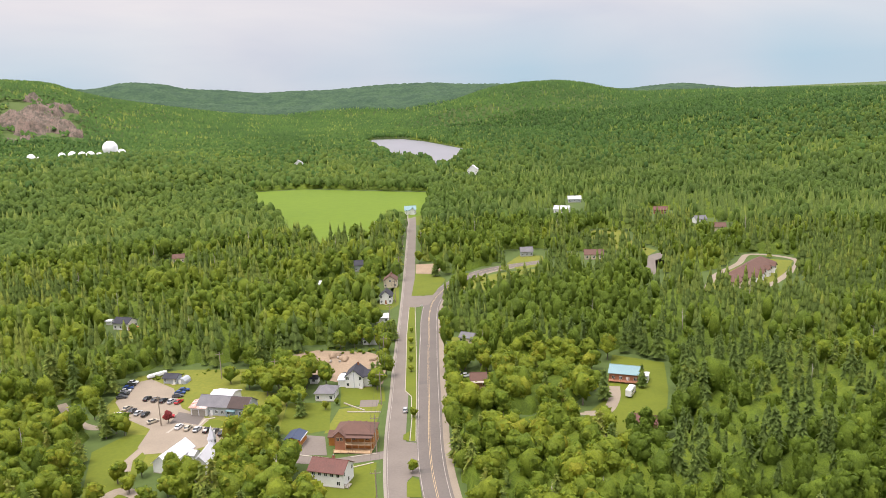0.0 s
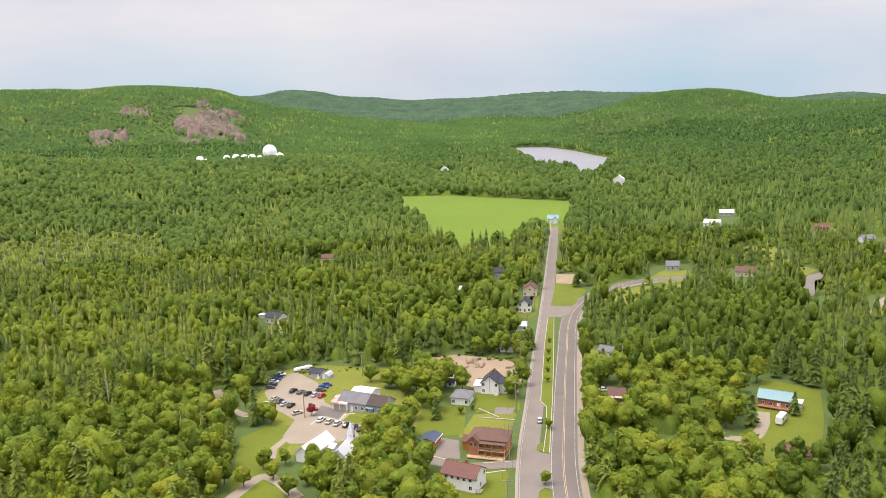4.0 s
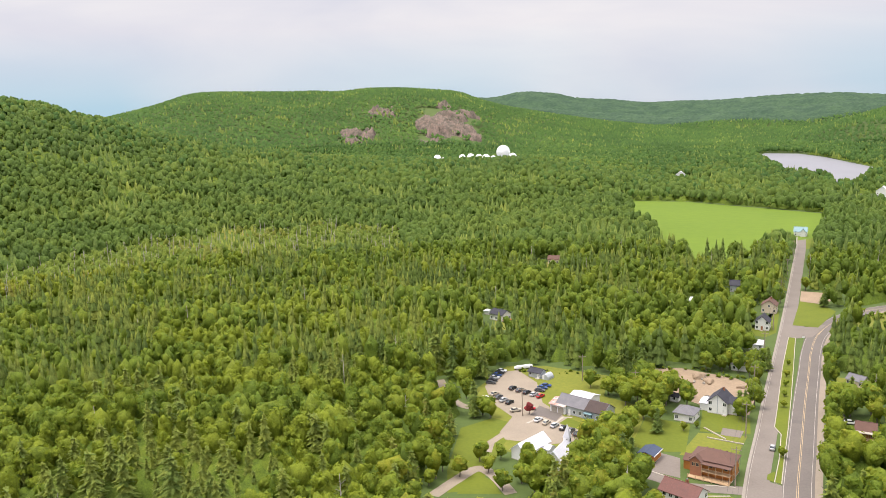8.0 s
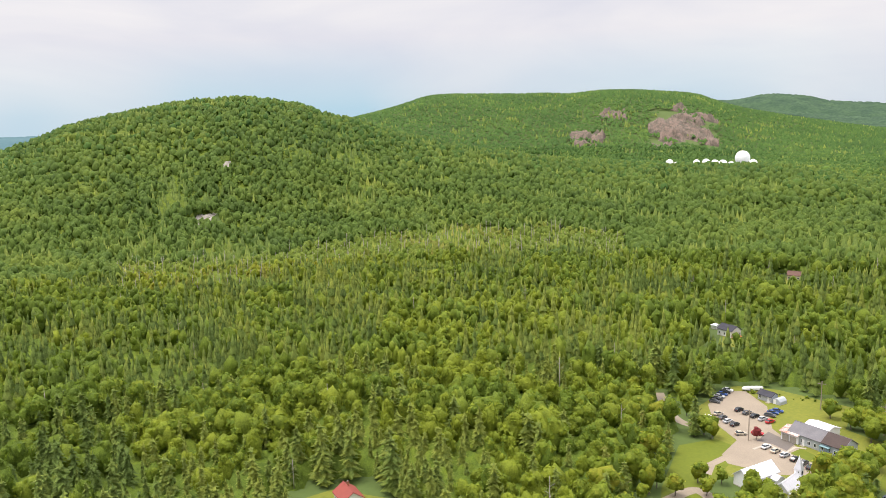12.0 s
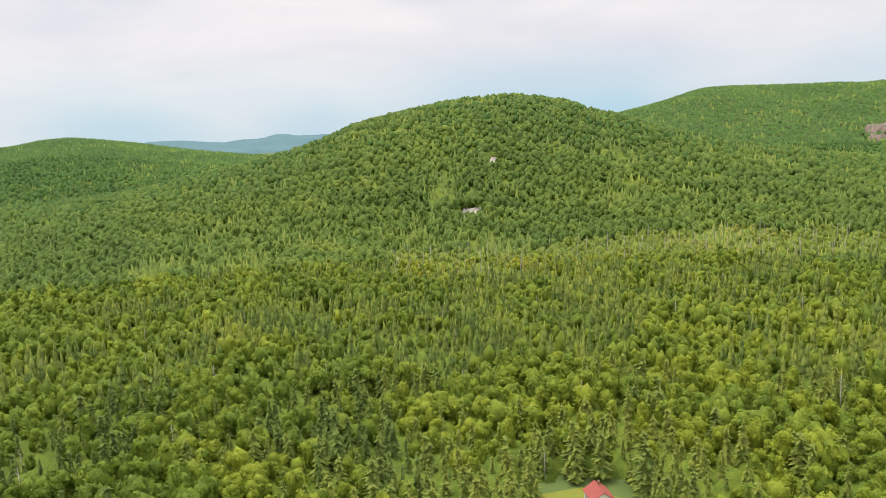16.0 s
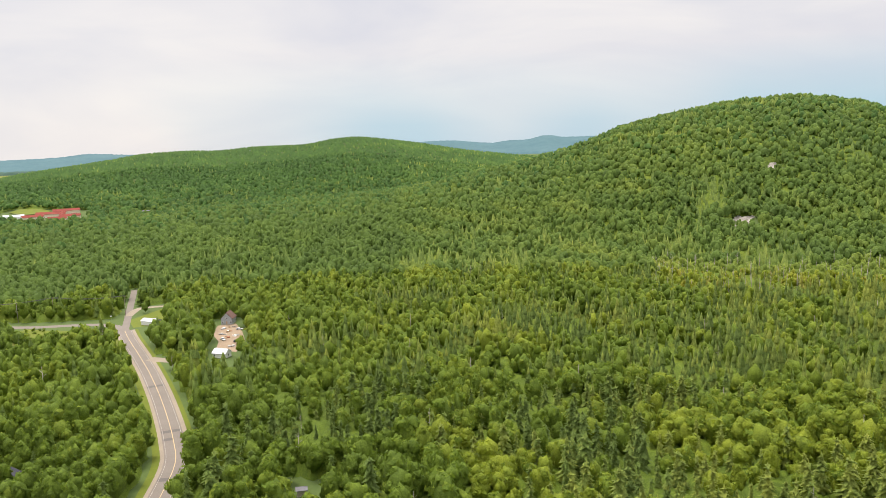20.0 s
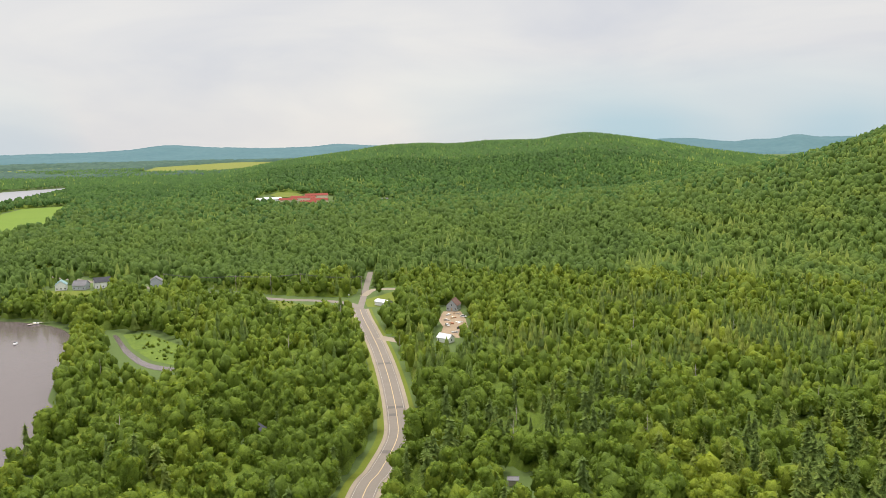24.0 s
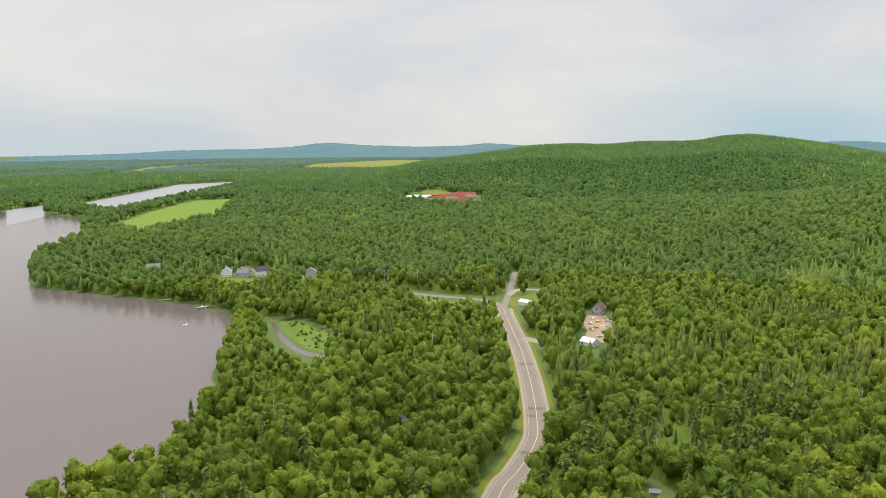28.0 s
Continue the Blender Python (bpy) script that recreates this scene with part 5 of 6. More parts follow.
for x, y, t, w, d, wall, roof, label in (
        (41, 383.3, 0, 8, 6, M_GREY_WALL, M_ROOF_GREY, "grey barn by the road bend"), (72, 370.7, -8, 12, 8, M_CREAM, M_ROOF_BROWN, "cream bungalow with a brown hipped roof among trees"),
        (78.2, 508.4, -20, 13, 8, M_WHITE, M_ROOF_WHITE, "white house with a pale metal roof in a clearing"), (93.5, 549.8, -10, 12, 7, M_GREY_WALL, M_ROOF_WHITE, "pale-roofed barn behind the white house"),
        (136.5, 487.8, -15, 11, 8, M_BRICK_WALL, M_ROOF_RED, "red-roofed bungalow in the eastern woods"), (148.6, 449.6, 10, 9, 7, M_WHITE, M_ROOF_GREY, "white cottage with a grey roof in the eastern woods"),
        (150.8, 425, -12, 10, 7, M_CREAM, M_ROOF_BROWN, "cream cottage with a brown roof in the eastern woods")):
    house(x, y, t, w, d, 3.4, 2.4, wall, roof, label, windows=(("s", 3, 0), ("e", 1, 0)), pad=7)
CLEAR.append(np.array([(73.6, 503), (71.3, 476.3), (85.4, 472.6), (90.5, 500.2)]))
CLEAR.append(np.array([(85.9, 329), (83.1, 311.5), (91.5, 309.3), (94.7, 330.6)]))
for p, t, label in (((31.2, 748.9), -10, "white gabled house far up the valley"), ((-157.9, 890.8), 8, "white house on the edge of the meadow woods")):
    house(p[0], p[1], t, 13, 10, 7.0, 5.0, M_WHITE, M_ROOF_WHITE, label, axis="y", base=level(*p), windows=(("s", 2, 0), ("s", 2, 1)), pad=10)

# red-roofed house below the woods
h = house(-130.4, 105.6, -20, 8.0, 6.5, 3.4, 2.2, M_WHITE, M_ROOF_BRICK, "white cottage with a bright red roof in a small clearing", windows=(("s", 2, 0), ("e", 2, 0)), chimney=(-2.0, 0.6, 6.6), pad=3)
sheet("lawn", [(-126, 113.3), (-139.1, 107.9), (-141.6, 97), (-124, 89.7), (-112.9, 93.4), (-116.8, 110.2)], 0.05, M_ROUGH, "yellowish lawn round the red-roofed cottage", "lawn")

# south: huts by the road, houses at the lake
house(-319.1, -40.1, 60, 8.0, 5.6, 2.8, 1.8, M_WHITE, M_ROOF_WHITE, "white hut with a pale metal roof in a cluttered yard", "hut", name="hut", windows=(("s", 2, 0), ("e", 1, 0)), pad=3)
house(-380.5, -43.6, 80, 7.2, 9.0, 4.0, 3.6, M_GREY_WALL, M_ROOF_BROWN, "weathered grey house with a gabled roof in a cluttered yard", axis="y", windows=(("s", 2, 0), ("s", 1, 1), ("e", 2, 0)), doors=(("s", 0.0, M_TAN),), pad=2.5)
CLEAR.append(np.array([(-320.9, -45.7), (-318.7, -34.9), (-302.2, -32.3), (-304.6, -42.3)]))
CLEAR.append(np.array([(-182.2, -9.8), (-182.5, -3.2), (-168.3, -1.2), (-168, -8.5)]))
sheet("yard", [(-325.1, -35.2), (-330.9, -43.9), (-344.9, -44.4), (-359.5, -48.7), (-376.4, -48.2), (-378.1, -40), (-360.8, -35.7), (-342.9, -32.9)], 0.06, M_SAND, "bare cluttered yard between two huts", "yard")
house(-388.8, -80.5, 60, 11.0, 6.0, 2.8, 1.2, M_WHITE, M_ROOF_WHITE, "long white shed beside the junction", "shed", name="shed", pad=4)
house(-206, -80.5, 100, 8.0, 6.5, 3.8, 2.8, M_GREY_WALL, M_ROOF_DARK, "blue-grey cabin with a steep roof hidden in the woods", "cabin", name="cabin", axis="y", windows=(("s", 2, 0), ("s", 1, 1), ("n", 2, 0), ("w", 2, 0), ("e", 2, 0)), pad=0.5)
house(-184.8, -7, 92, 3.0, 2.6, 2.2, 0.5, M_CONCRETE, M_ROOF_GREY, "small pale pump shed among the trees", "shed", name="shed", pad=2.5)
for x, y, t, w, d, hh, wall, roof, label, ax in (
        (-420.2, -277.1, 118, 8, 9, 4.5, M_WHITE, M_ROOF_TEAL, "white lakeside house with a pale teal roof", "y"), (-421.9, -265.8, 96, 10, 8, 4.0, M_GREY_WALL, M_ROOF_GREY, "grey lakeside house with white gables", "x"),
        (-428.4, -256.5, 128, 12, 9, 5.2, M_WHITE, M_ROOF_DARK, "white lakeside house with black gabled roofs", "x"), (-432.8, -225.4, 112, 9, 8, 5.0, M_GREY_WALL, M_ROOF_GREY, "grey lakeside house half hidden by trees", "y"),
        (-423, -332.8, 128, 12, 8, 4.2, M_CREAM, M_ROOF_GREY, "cream lakeside house with a grey roof", "x")):
    house(x, y, t, w, d, hh, 3.0, wall, roof, label, axis=ax, windows=(("s", 3, 0), ("n", 3, 0), ("w", 2, 0), ("e", 2, 0)), pad=4)
sheet("lawn", [(-413.4, -297.3), (-396.4, -283.3), (-382.7, -270.8), (-370.6, -240.2), (-383.7, -230.3), (-416, -241.5), (-417.9, -259.7), (-416.5, -287.1)], 0.05, M_GRASS, "lawn sloping from the lakeside houses", "lawn")
CLEAR.append(np.array([(-409.7, -287.5), (-389.6, -267), (-393.5, -236.5), (-416.5, -236.2)]))
house(-385, -244.9, 118, 7, 4, 2.6, 0.9, M_WHITE, M_ROOF_WHITE, "low white garage below the lakeside houses", "garage", name="garage", pad=3)

# red-roofed institute on the southern hillside
CLEAR.append(np.array([polar(*p) for p in ((-110.5, 980), (-105.2, 980), (-105.0, 1100), (-107.5, 1110), (-109.0, 1130), (-110.6, 1065))]))
sheet("lawn", [polar(*p) for p in ((-109.0, 1060), (-107.6, 1067), (-107.2, 1095), (-107.7, 1123), (-109.0, 1127), (-109.6, 1095))], 0.8, M_GRASS, "open lawn behind the red-roofed institute", "lawn", drape=True)
for k, (az, r, w, d, hh, skew) in enumerate(((-108.3, 1013, 30, 12, 5, 8), (-107.2, 1035, 44, 13, 6, -14), (-106.3, 1063, 40, 13, 7, 5), (-106.1, 1023, 30, 12, 5, -4), (-106.9, 1001, 26, 10, 4, 12))):
    x, y = polar(az, r)
    house(x, y, -az + skew, w, d, hh, 3.0, M_CREAM, M_ROOF_DULL_RED, "long institute wing with a dull red roof on the hillside", "institute", base=level(x, y), name="institute_wing", windows=(("s", 10, 0),), pad=4, group="institute wings")
for k, (az, r, w, d) in enumerate(((-110.3, 1020, 9, 7), (-109.8, 1025, 8, 7), (-109.1, 1023, 16, 9))):
    x, y = polar(az, r)
    house(x, y, -az, w, d, 5, 2.4, M_WHITE, M_ROOF_WHITE, "white outbuilding beside the institute", "outbuilding", base=level(x, y), name="outbuilding", windows=(("s", 3, 0),), pad=4)
x, y = polar(-101.4, 1055)
house(x, y, 100, 20, 8, 4, 2, M_CREAM, M_ROOF_GREY, "low grey-roofed building in the southern woods", "building", name="building", base=level(x, y), windows=(("s", 4, 0),), pad=8)

# ---------------------------------------------------------------- satellite station: radomes on the ridge
def radome(bearing, reach, size, lift, label):
    x, y = polar(bearing, reach)
    root = thing("radome", x, y, level(x, y) - 0.5, rng0.uniform(0, 90), label, "radome", "radomes of the station")
    bm = bmesh.new()
    bmesh.ops.create_icosphere(bm, subdivisions=3, radius=size / 2)
    for v in bm.verts:
        v.co.z += lift + size * 0.42
    part("shell", bm, M_RADOME, root)
    bm = bmesh.new()
    tube(bm, (0, 0, 0), (0, 0, lift + size * 0.12), size * 0.36, size * 0.34, 20)
    part("base", bm, M_CONCRETE, root)
    part("service_door", boxes((-0.8, -size * 0.37, 0.4, 0.8, -size * 0.34, 2.8)), M_ROOF_DARK, root)
    return root


rng0 = random.Random(3)
radome(-22.37, 1045, 18.0, 7.5, "huge white radome on a round base, taller than its neighbours")
for az, r, s, lift in ((-27.11, 1042, 9.5, 4), (-26.65, 1036, 8, 2), (-25.32, 1050, 8.5, 5), (-24.7, 1048, 10, 4.5), (-24.12, 1045, 9.5, 4), (-23.61, 1040, 10, 3.5), (-23.08, 1048, 8, 3.5), (-22.85, 1030, 7.5, 1.5), (-21.71, 1042, 11.5, 3), (-21.38, 1036, 8, 1.5)):
    radome(az, r, s, lift, "white geodesic radome on a low round base")
for az, r, w in ((-22.37, 1030, 20), (-25.9, 1034, 7), (-21.7, 1028, 11)):
    x, y = polar(az, r)
    house(x, y, -az, w, 8, 5.0, 0.8, M_WHITE, M_ROOF_WHITE, "flat-roofed white station building", "building", name="building", base=level(x, y), windows=(("s", 4, 0),), pad=3)
CLEAR.append(np.array([polar(*p) for p in ((-27.6, 1000), (-20.8, 1000), (-20.8, 1070), (-27.6, 1070))]))


# ---------------------------------------------------------------- bare rock
def crag(name, b0, b1, r0, r1, nb, nr, lift, label, seed, ragged=0.35):
    """Fractured bare rock that stands proud of a slope."""
    g = np.random.RandomState(seed)
    b, r = np.meshgrid(np.linspace(b0, b1, nb), np.linspace(r0, r1, nr), indexing="ij")
    x, y = r * np.sin(np.radians(b)), r * np.cos(np.radians(b))
    z = land(x, y)
    size = (r1 - r0)
    n = wave(x, y, size * 0.30, seed) + 0.6 * wave(x, y, size * 0.12, seed + 1) + 0.35 * g.uniform(-1, 1, x.shape)
    edge = np.minimum(np.minimum(b - b0, b1 - b) / (b1 - b0), np.minimum(r - r0, r1 - r) / (r1 - r0)) * 2
    edge = edge + 0.22 * wave(x, y, size * 0.35, seed + 2) + 0.12 * wave(x, y, size * 0.13, seed + 3)
    h = lift * (np.clip(edge * 2.2, 0, 1) * (0.75 + 0.5 * n) + np.minimum(0, (edge - ragged) * 2))
    h = np.floor(h / (lift * 0.22)) * lift * 0.22 + g.uniform(-0.05, 0.05, x.shape) * lift
    z = z + h
    ids = np.arange(nb * nr).reshape(nb, nr)
    a, c, d, e = ids[:-1, :-1].ravel(), ids[1:, :-1].ravel(), ids[1:, 1:].ravel(), ids[:-1, 1:].ravel()
    f = np.concatenate([np.stack([a, d, c], -1), np.stack([a, e, d], -1)])
    ob = new(name, mesh_from(name, np.stack([x, y, z], -1).reshape(-1, 3), f, M_LEDGE if name == "rock_ledge" else M_ROCK))
    return tagged(ob, label, "rock", kind="structure")


crag("cliff", -28.6, -23.9, 1500, 1815, 90, 60, 16, "broken cliff of pinkish-grey granite on the mountain", 41)
crag("cliff", -34.2, -31.2, 1510, 1650, 40, 26, 11, "low pale ledges of bare rock on the mountain", 43, 0.55)
crag("cliff", -32.4, -29.6, 1720, 1810, 36, 22, 10, "scattered bare ledges below the summit", 44, 0.6)
crag("rock_ledge", -60.7, -59.2, 584, 604, 20, 12, 1.7, "pale bare rock ledge among hillside trees", 45)
crag("rock_ledge", -58.5, -57.9, 682, 700, 16, 12, 1.5, "small bare rock face on the hillside", 46)


# ---------------------------------------------------------------- vehicles
def shell(bm, rows):
    """Skins cross sections, each (x, half width, low z, high z), with a tucked-in top."""
    rings = []
    for x, w, z0, z1 in rows:
        rings.append([bm.verts.new((x, s * k, z)) for s, k, z in ((-1, w * 0.94, z0), (-1, w, z0 + (z1 - z0) * 0.45), (-1, w * 0.88, z1), (1, w * 0.88, z1), (1, w, z0 + (z1 - z0) * 0.45), (1, w * 0.94, z0))])
    for a, b in zip(rings, rings[1:]):
        for i in range(6):
            j = (i + 1) % 6
            bm.faces.new((a[i], a[j], b[j], b[i]))
    bm.faces.new(rings[0])
    bm.faces.new(rings[-1][::-1])
    bmesh.ops.recalc_face_normals(bm, faces=bm.faces)


def car(paint, label, tall=1.0):
    root = thing("car", 0, 0, 0, 0, label, "car", "parked cars")
    bm = bmesh.new()
    shell(bm, [(-2.15, 0.72, 0.42, 0.80), (-2.0, 0.84, 0.28, 0.95), (-1.2, 0.88, 0.24, 0.98), (0.9, 0.88, 0.24, 0.95), (1.85, 0.84, 0.28, 0.82), (2.15, 0.68, 0.40, 0.66)])
    body = part("body", bm, paint, root)
    bm = bmesh.new()
    shell(bm, [(-1.75, 0.72, 0.94, 0.98), (-1.25, 0.76, 0.94, 1.40 * tall), (0.25, 0.76, 0.94, 1.42 * tall), (1.0, 0.74, 0.92, 0.96)])
    part("glass_cabin", bm, M_GLASS, root)
    part("roof", boxes((-1.2, -0.62, 1.39 * tall, 0.22, 0.62, 1.45 * tall)), paint, root)
    for sx in (-1.32, 1.30):
        for sy in (-0.82, 0.82):
            bm = bmesh.new()
            tube(bm, (sx, sy - 0.1, 0.33), (sx, sy + 0.1, 0.33), 0.33, 0.33, 12)
            wheel = part("wheel", bm, M_TYRE, root)
            bm = bmesh.new()
            tube(bm, (sx, sy - 0.115, 0.33), (sx, sy + 0.115, 0.33), 0.19, 0.19, 8)
            part("rim", bm, M_RIM, wheel)
    for sy in (-0.55, 0.55):
        part("headlight", boxes((2.06, sy - 0.16, 0.56, 2.17, sy + 0.16, 0.68)), M_LAMP, root)
        part("tail_light", boxes((-2.17, sy - 0.14, 0.66, -2.06, sy + 0.14, 0.80)), M_RED_LAMP, root)
    part("bumper", boxes((2.05, -0.62, 0.34, 2.20, 0.62, 0.48)), M_TYRE, body)
    return root


def paint(name, rgb):
    return material(name, rgb, tuple(c * 0.85 for c in rgb), 0.5, 0.25, 4.0, 0.0, spec=0.5)


PAINTS = {"black": (0.02, 0.02, 0.022), "dark grey": (0.08, 0.08, 0.085), "silver": (0.45, 0.46, 0.47), "white": (0.75, 0.75, 0.75), "red": (0.42, 0.025, 0.03), "blue": (0.03, 0.07, 0.22), "beige": (0.48, 0.43, 0.34)}
PARK = [(-96.1, 228.1, 10, "white"), (-96, 225.9, 10, "black"), (-95.9, 223.6, 10, "blue"), (-95.7, 221.2, 10, "silver"), (-95.3, 218.7, 10, "black"), (-95, 216.4, 10, "dark grey"),
        (-86.8, 214.3, 70, "black"), (-84.1, 213.3, 70, "dark grey"), (-81.5, 212.3, 70, "black"), (-79, 211.6, 72, "silver"), (-76.7, 210.9, 74, "red"),
        (-78.1, 220, 10, "blue"), (-78.6, 217.8, 10, "blue"), (-78.5, 215.5, 10, "dark grey"),
        (-90.1, 207.8, 75, "beige"), (-87.9, 205.8, 75, "dark grey"), (-85.7, 204.1, 75, "silver"), (-83.3, 203, 75, "black"), (-91.4, 203.5, 70, "white"),
        (-76.2, 200.8, 8, "red"), (-79.5, 197.9, 40, "beige"),
        (-71.2, 193.7, 78, "white"), (-68.5, 192.7, 78, "beige"), (-65.8, 191.6, 78, "silver"), (-63.1, 190.8, 78, "black"), (-60.7, 189.9, 78, "dark grey"), (-58.5, 188.5, 78, "black"), (-56.5, 187.2, 78, "white")]
FIRST = {}
for x, y, turn, colour in PARK + [(-12.1, 198, 93, "silver"), (-31.2, 226.4, 20, "dark grey"), (5.1, 221.6, 10, "white")]:
    turn = turn + rng0.uniform(-4, 4)
    if colour not in FIRST:
        FIRST[colour] = car(paint(colour.replace(" ", "_") + "_car_paint", PAINTS[colour]), colour + " parked car with dark windows", 1.0)
        FIRST[colour].matrix_world = pose(x, y, 0.08, 0, 0, turn)
    else:
        copy_thing(FIRST[colour], pose(x, y, 0.08, 0, 0, turn))

# motor home by the teal-roofed house
mh = thing("motor_home", 49.2, 202.5, 0.07, 62, "white motor home with a beige stripe parked on a sandy drive", "motor home")
bm = bmesh.new()
shell(bm, [(-3.6, 1.05, 0.55, 2.95), (-3.4, 1.15, 0.45, 3.05), (2.2, 1.15, 0.45, 3.05), (3.1, 1.1, 0.45, 2.7), (3.6, 1.0, 0.5, 1.5), (3.8, 0.9, 0.6, 1.2)])
part("body", bm, M_WHITE, mh)
part("windscreen", boxes((2.7, -0.9, 1.6, 3.42, 0.9, 2.2)), M_GLASS, mh)
part("stripe", boxes((-3.3, -1.17, 1.1, 2.4, 1.17, 1.35)), M_TAN, mh)
for wx in (-2.4, -0.6, 1.2):
    part("window", boxes((wx, -1.16, 1.7, wx + 1.0, 1.16, 2.3)), M_GLASS, mh)
for sx in (-2.2, 2.4):
    for sy in (-0.95, 0.95):
        bm = bmesh.new()
        tube(bm, (sx, sy - 0.13, 0.4), (sx, sy + 0.13, 0.4), 0.4, 0.4, 12)
        part("wheel", bm, M_TYRE, mh)
part("roof_vent", boxes((-1.5, -0.4, 3.0, -0.7, 0.4, 3.2)), M_STEEL, mh)

# long white trailer behind the car park
tr = thing("trailer", -90.5, 233.2, 0.05, 40, "long white boat trailer parked on rough grass", "trailer")
bm = bmesh.new()
shell(bm, [(-4.2, 0.6, 0.6, 1.2), (-3.2, 1.0, 0.5, 1.6), (3.0, 1.0, 0.5, 1.7), (4.2, 0.4, 0.8, 1.5)])
part("hull", bm, M_WHITE, tr)
for sy in (-0.9, 0.9):
    bm = bmesh.new()
    tube(bm, (-0.6, sy - 0.1, 0.32), (-0.6, sy + 0.1, 0.32), 0.32, 0.32, 10)
    part("wheel", bm, M_TYRE, tr)

# excavator on the building lot
ex = thing("excavator", -40.5, 233.6, 0.08, 20, "small yellow excavator on a sandy building lot", "excavator")
M_YELLOW = material("machine_yellow", (0.55, 0.36, 0.05), None, 1.0, 0.5)
for sy in (-0.9, 0.9):
    part("track", boxes((-1.5, sy - 0.25, 0, 1.5, sy + 0.25, 0.6)), M_TYRE, ex)
part("body", boxes((-1.4, -0.9, 0.65, 0.9, 0.9, 1.5)), M_YELLOW, ex)
part("cab", boxes((-0.2, 0.0, 1.5, 1.0, 0.85, 2.5)), M_GLASS, ex)
bm = bmesh.new()
tube(bm, (0.8, -0.4, 1.4), (2.6, -0.4, 2.6), 0.18, 0.15)
tube(bm, (2.6, -0.4, 2.6), (3.4, -0.4, 0.9), 0.15, 0.12)
part("arm", bm, M_YELLOW, ex)


# heaps of earth on the building lot
def earth_mound(x, y, wide, tall, seed):
    g = random.Random(seed)
    root = thing("earth_mound", x, y, 0.07, g.uniform(0, 360), "low heap of bare sandy earth on the building lot", "earth heap", "earth heaps on the building lot")
    bm = bmesh.new()
    bmesh.ops.create_icosphere(bm, subdivisions=3, radius=1.0)
    for p in bm.verts:
        k = 1 + 0.18 * math.sin(3 * p.co.x + seed) * math.cos(4 * p.co.y) + g.uniform(-0.07, 0.07)
        p.co = Vector((p.co.x * wide * k, p.co.y * wide * 0.6 * k, max(p.co.z, -0.05) * tall * k))
    part("earth", bm, M_SAND, root)
    for _ in range(3):
        b = bmesh.new()
        bmesh.ops.create_icosphere(b, subdivisions=1, radius=g.uniform(0.3, 0.55))
        part("stone", b, M_LEDGE, root).matrix_basis = pose(g.uniform(-1, 1) * wide, -wide * 0.62, 0.15, g.uniform(0, 90), 0, g.uniform(0, 90))


for k, (mx, my) in enumerate(((-46.8, 241.9), (-43.9, 244.1), (-37.1, 245.3), (-38.8, 238.7), (-23.9, 239.8), (-33.5, 241.6))):
    earth_mound(mx, my, (2.6, 1.8, 3.2, 2.0, 1.6)[k % 5], (1.1, 0.8, 1.3, 0.7, 0.9)[k % 5], k + 1)

# ---------------------------------------------------------------- poles, wires, signs
def pole(x, y, tall, turn, label):
    root = thing("utility_pole", x, y, level(x, y), turn, label, "utility pole", "utility poles")
    bm = bmesh.new()
    tube(bm, (0, 0, 0), (0, 0, tall), 0.16, 0.11, 8)
    part("post", bm, M_POLE, root)
    part("crossarm", boxes((-1.1, -0.06, tall - 0.8, 1.1, 0.06, tall - 0.66)), M_POLE, root)
    for ix in (-1.0, 0.0, 1.0):
        bm = bmesh.new()
        tube(bm, (ix, 0, tall - 0.66), (ix, 0, tall - 0.45), 0.05, 0.04, 6)
        part("insulator", bm, M_CONCRETE, root)
    return Vector((x, y, level(x, y) + tall - 0.45))


def wires(tops, spread, label, thick=0.025):
    bm = bmesh.new()
    for a, b in zip(tops, tops[1:]):
        d = (b - a)
        side = Vector((d.y, -d.x, 0)).normalized()
        for s in (-spread, 0, spread):
            old = None
            for k in range(9):
                t = k / 8
                p = a.lerp(b, t) + side * s - Vector((0, 0, 4 * 0.03 * d.length * t * (1 - t)))
                if old is not None:
                    tube(bm, old, p, thick, thick, 3)
                old = p
    return tagged(part("power_line", bm, M_WIRE), label, "power line")


street_tops = [pole(x, y, 9.5, 0, "weathered wooden utility pole beside the village street") for x, y in ((-15.8, 147.3), (-18, 174.4), (-18.8, 203), (-19.8, 234), (-20.1, 270.2), (-20.1, 307), (-20.6, 351.2), (-21.1, 402.1), (-21.1, 456.1))]
wires(street_tops, 1.0, "thin black wires sagging along the village street")
south_tops = [pole(x, y, 11.0, 60, "wooden utility pole at the edge of the southern woods") for x, y in ((-412.5, -97.4), (-419.6, -133.5), (-410.9, -167.6), (-416, -211.8))]
wires(south_tops, 1.0, "dark power line across the woods by the junction", 0.06)
for x, y in ((-76.5, 195.6), (-69.4, 229.2), (-50.9, 220.5)):
    pole(x, y, 8.5, 20, "wooden utility pole beside the car park")
for x, y, turn, label in ((-406.7, -103.1, 100, "white road sign on a post at the junction"), (-351.9, -73.9, 100, "yellow warning sign on a post beside the road"), (-9.4, 295.1, 0, "small white road sign at the fork"), (1.6, 193, 0, "small white road sign on the verge"), (2.7, 176, 0, "small white road sign on the verge")):
    s = thing("road_sign", x, y, 0.05, turn, label, "road sign")
    bm = bmesh.new()
    tube(bm, (0, 0, 0), (0, 0, 2.4), 0.04, 0.04, 6)
    part("post", bm, M_STEEL, s)
    part("panel", boxes((-0.5, -0.05, 1.7, 0.5, -0.02, 2.6)), M_YELLOW if "yellow" in label else M_WHITE, s)

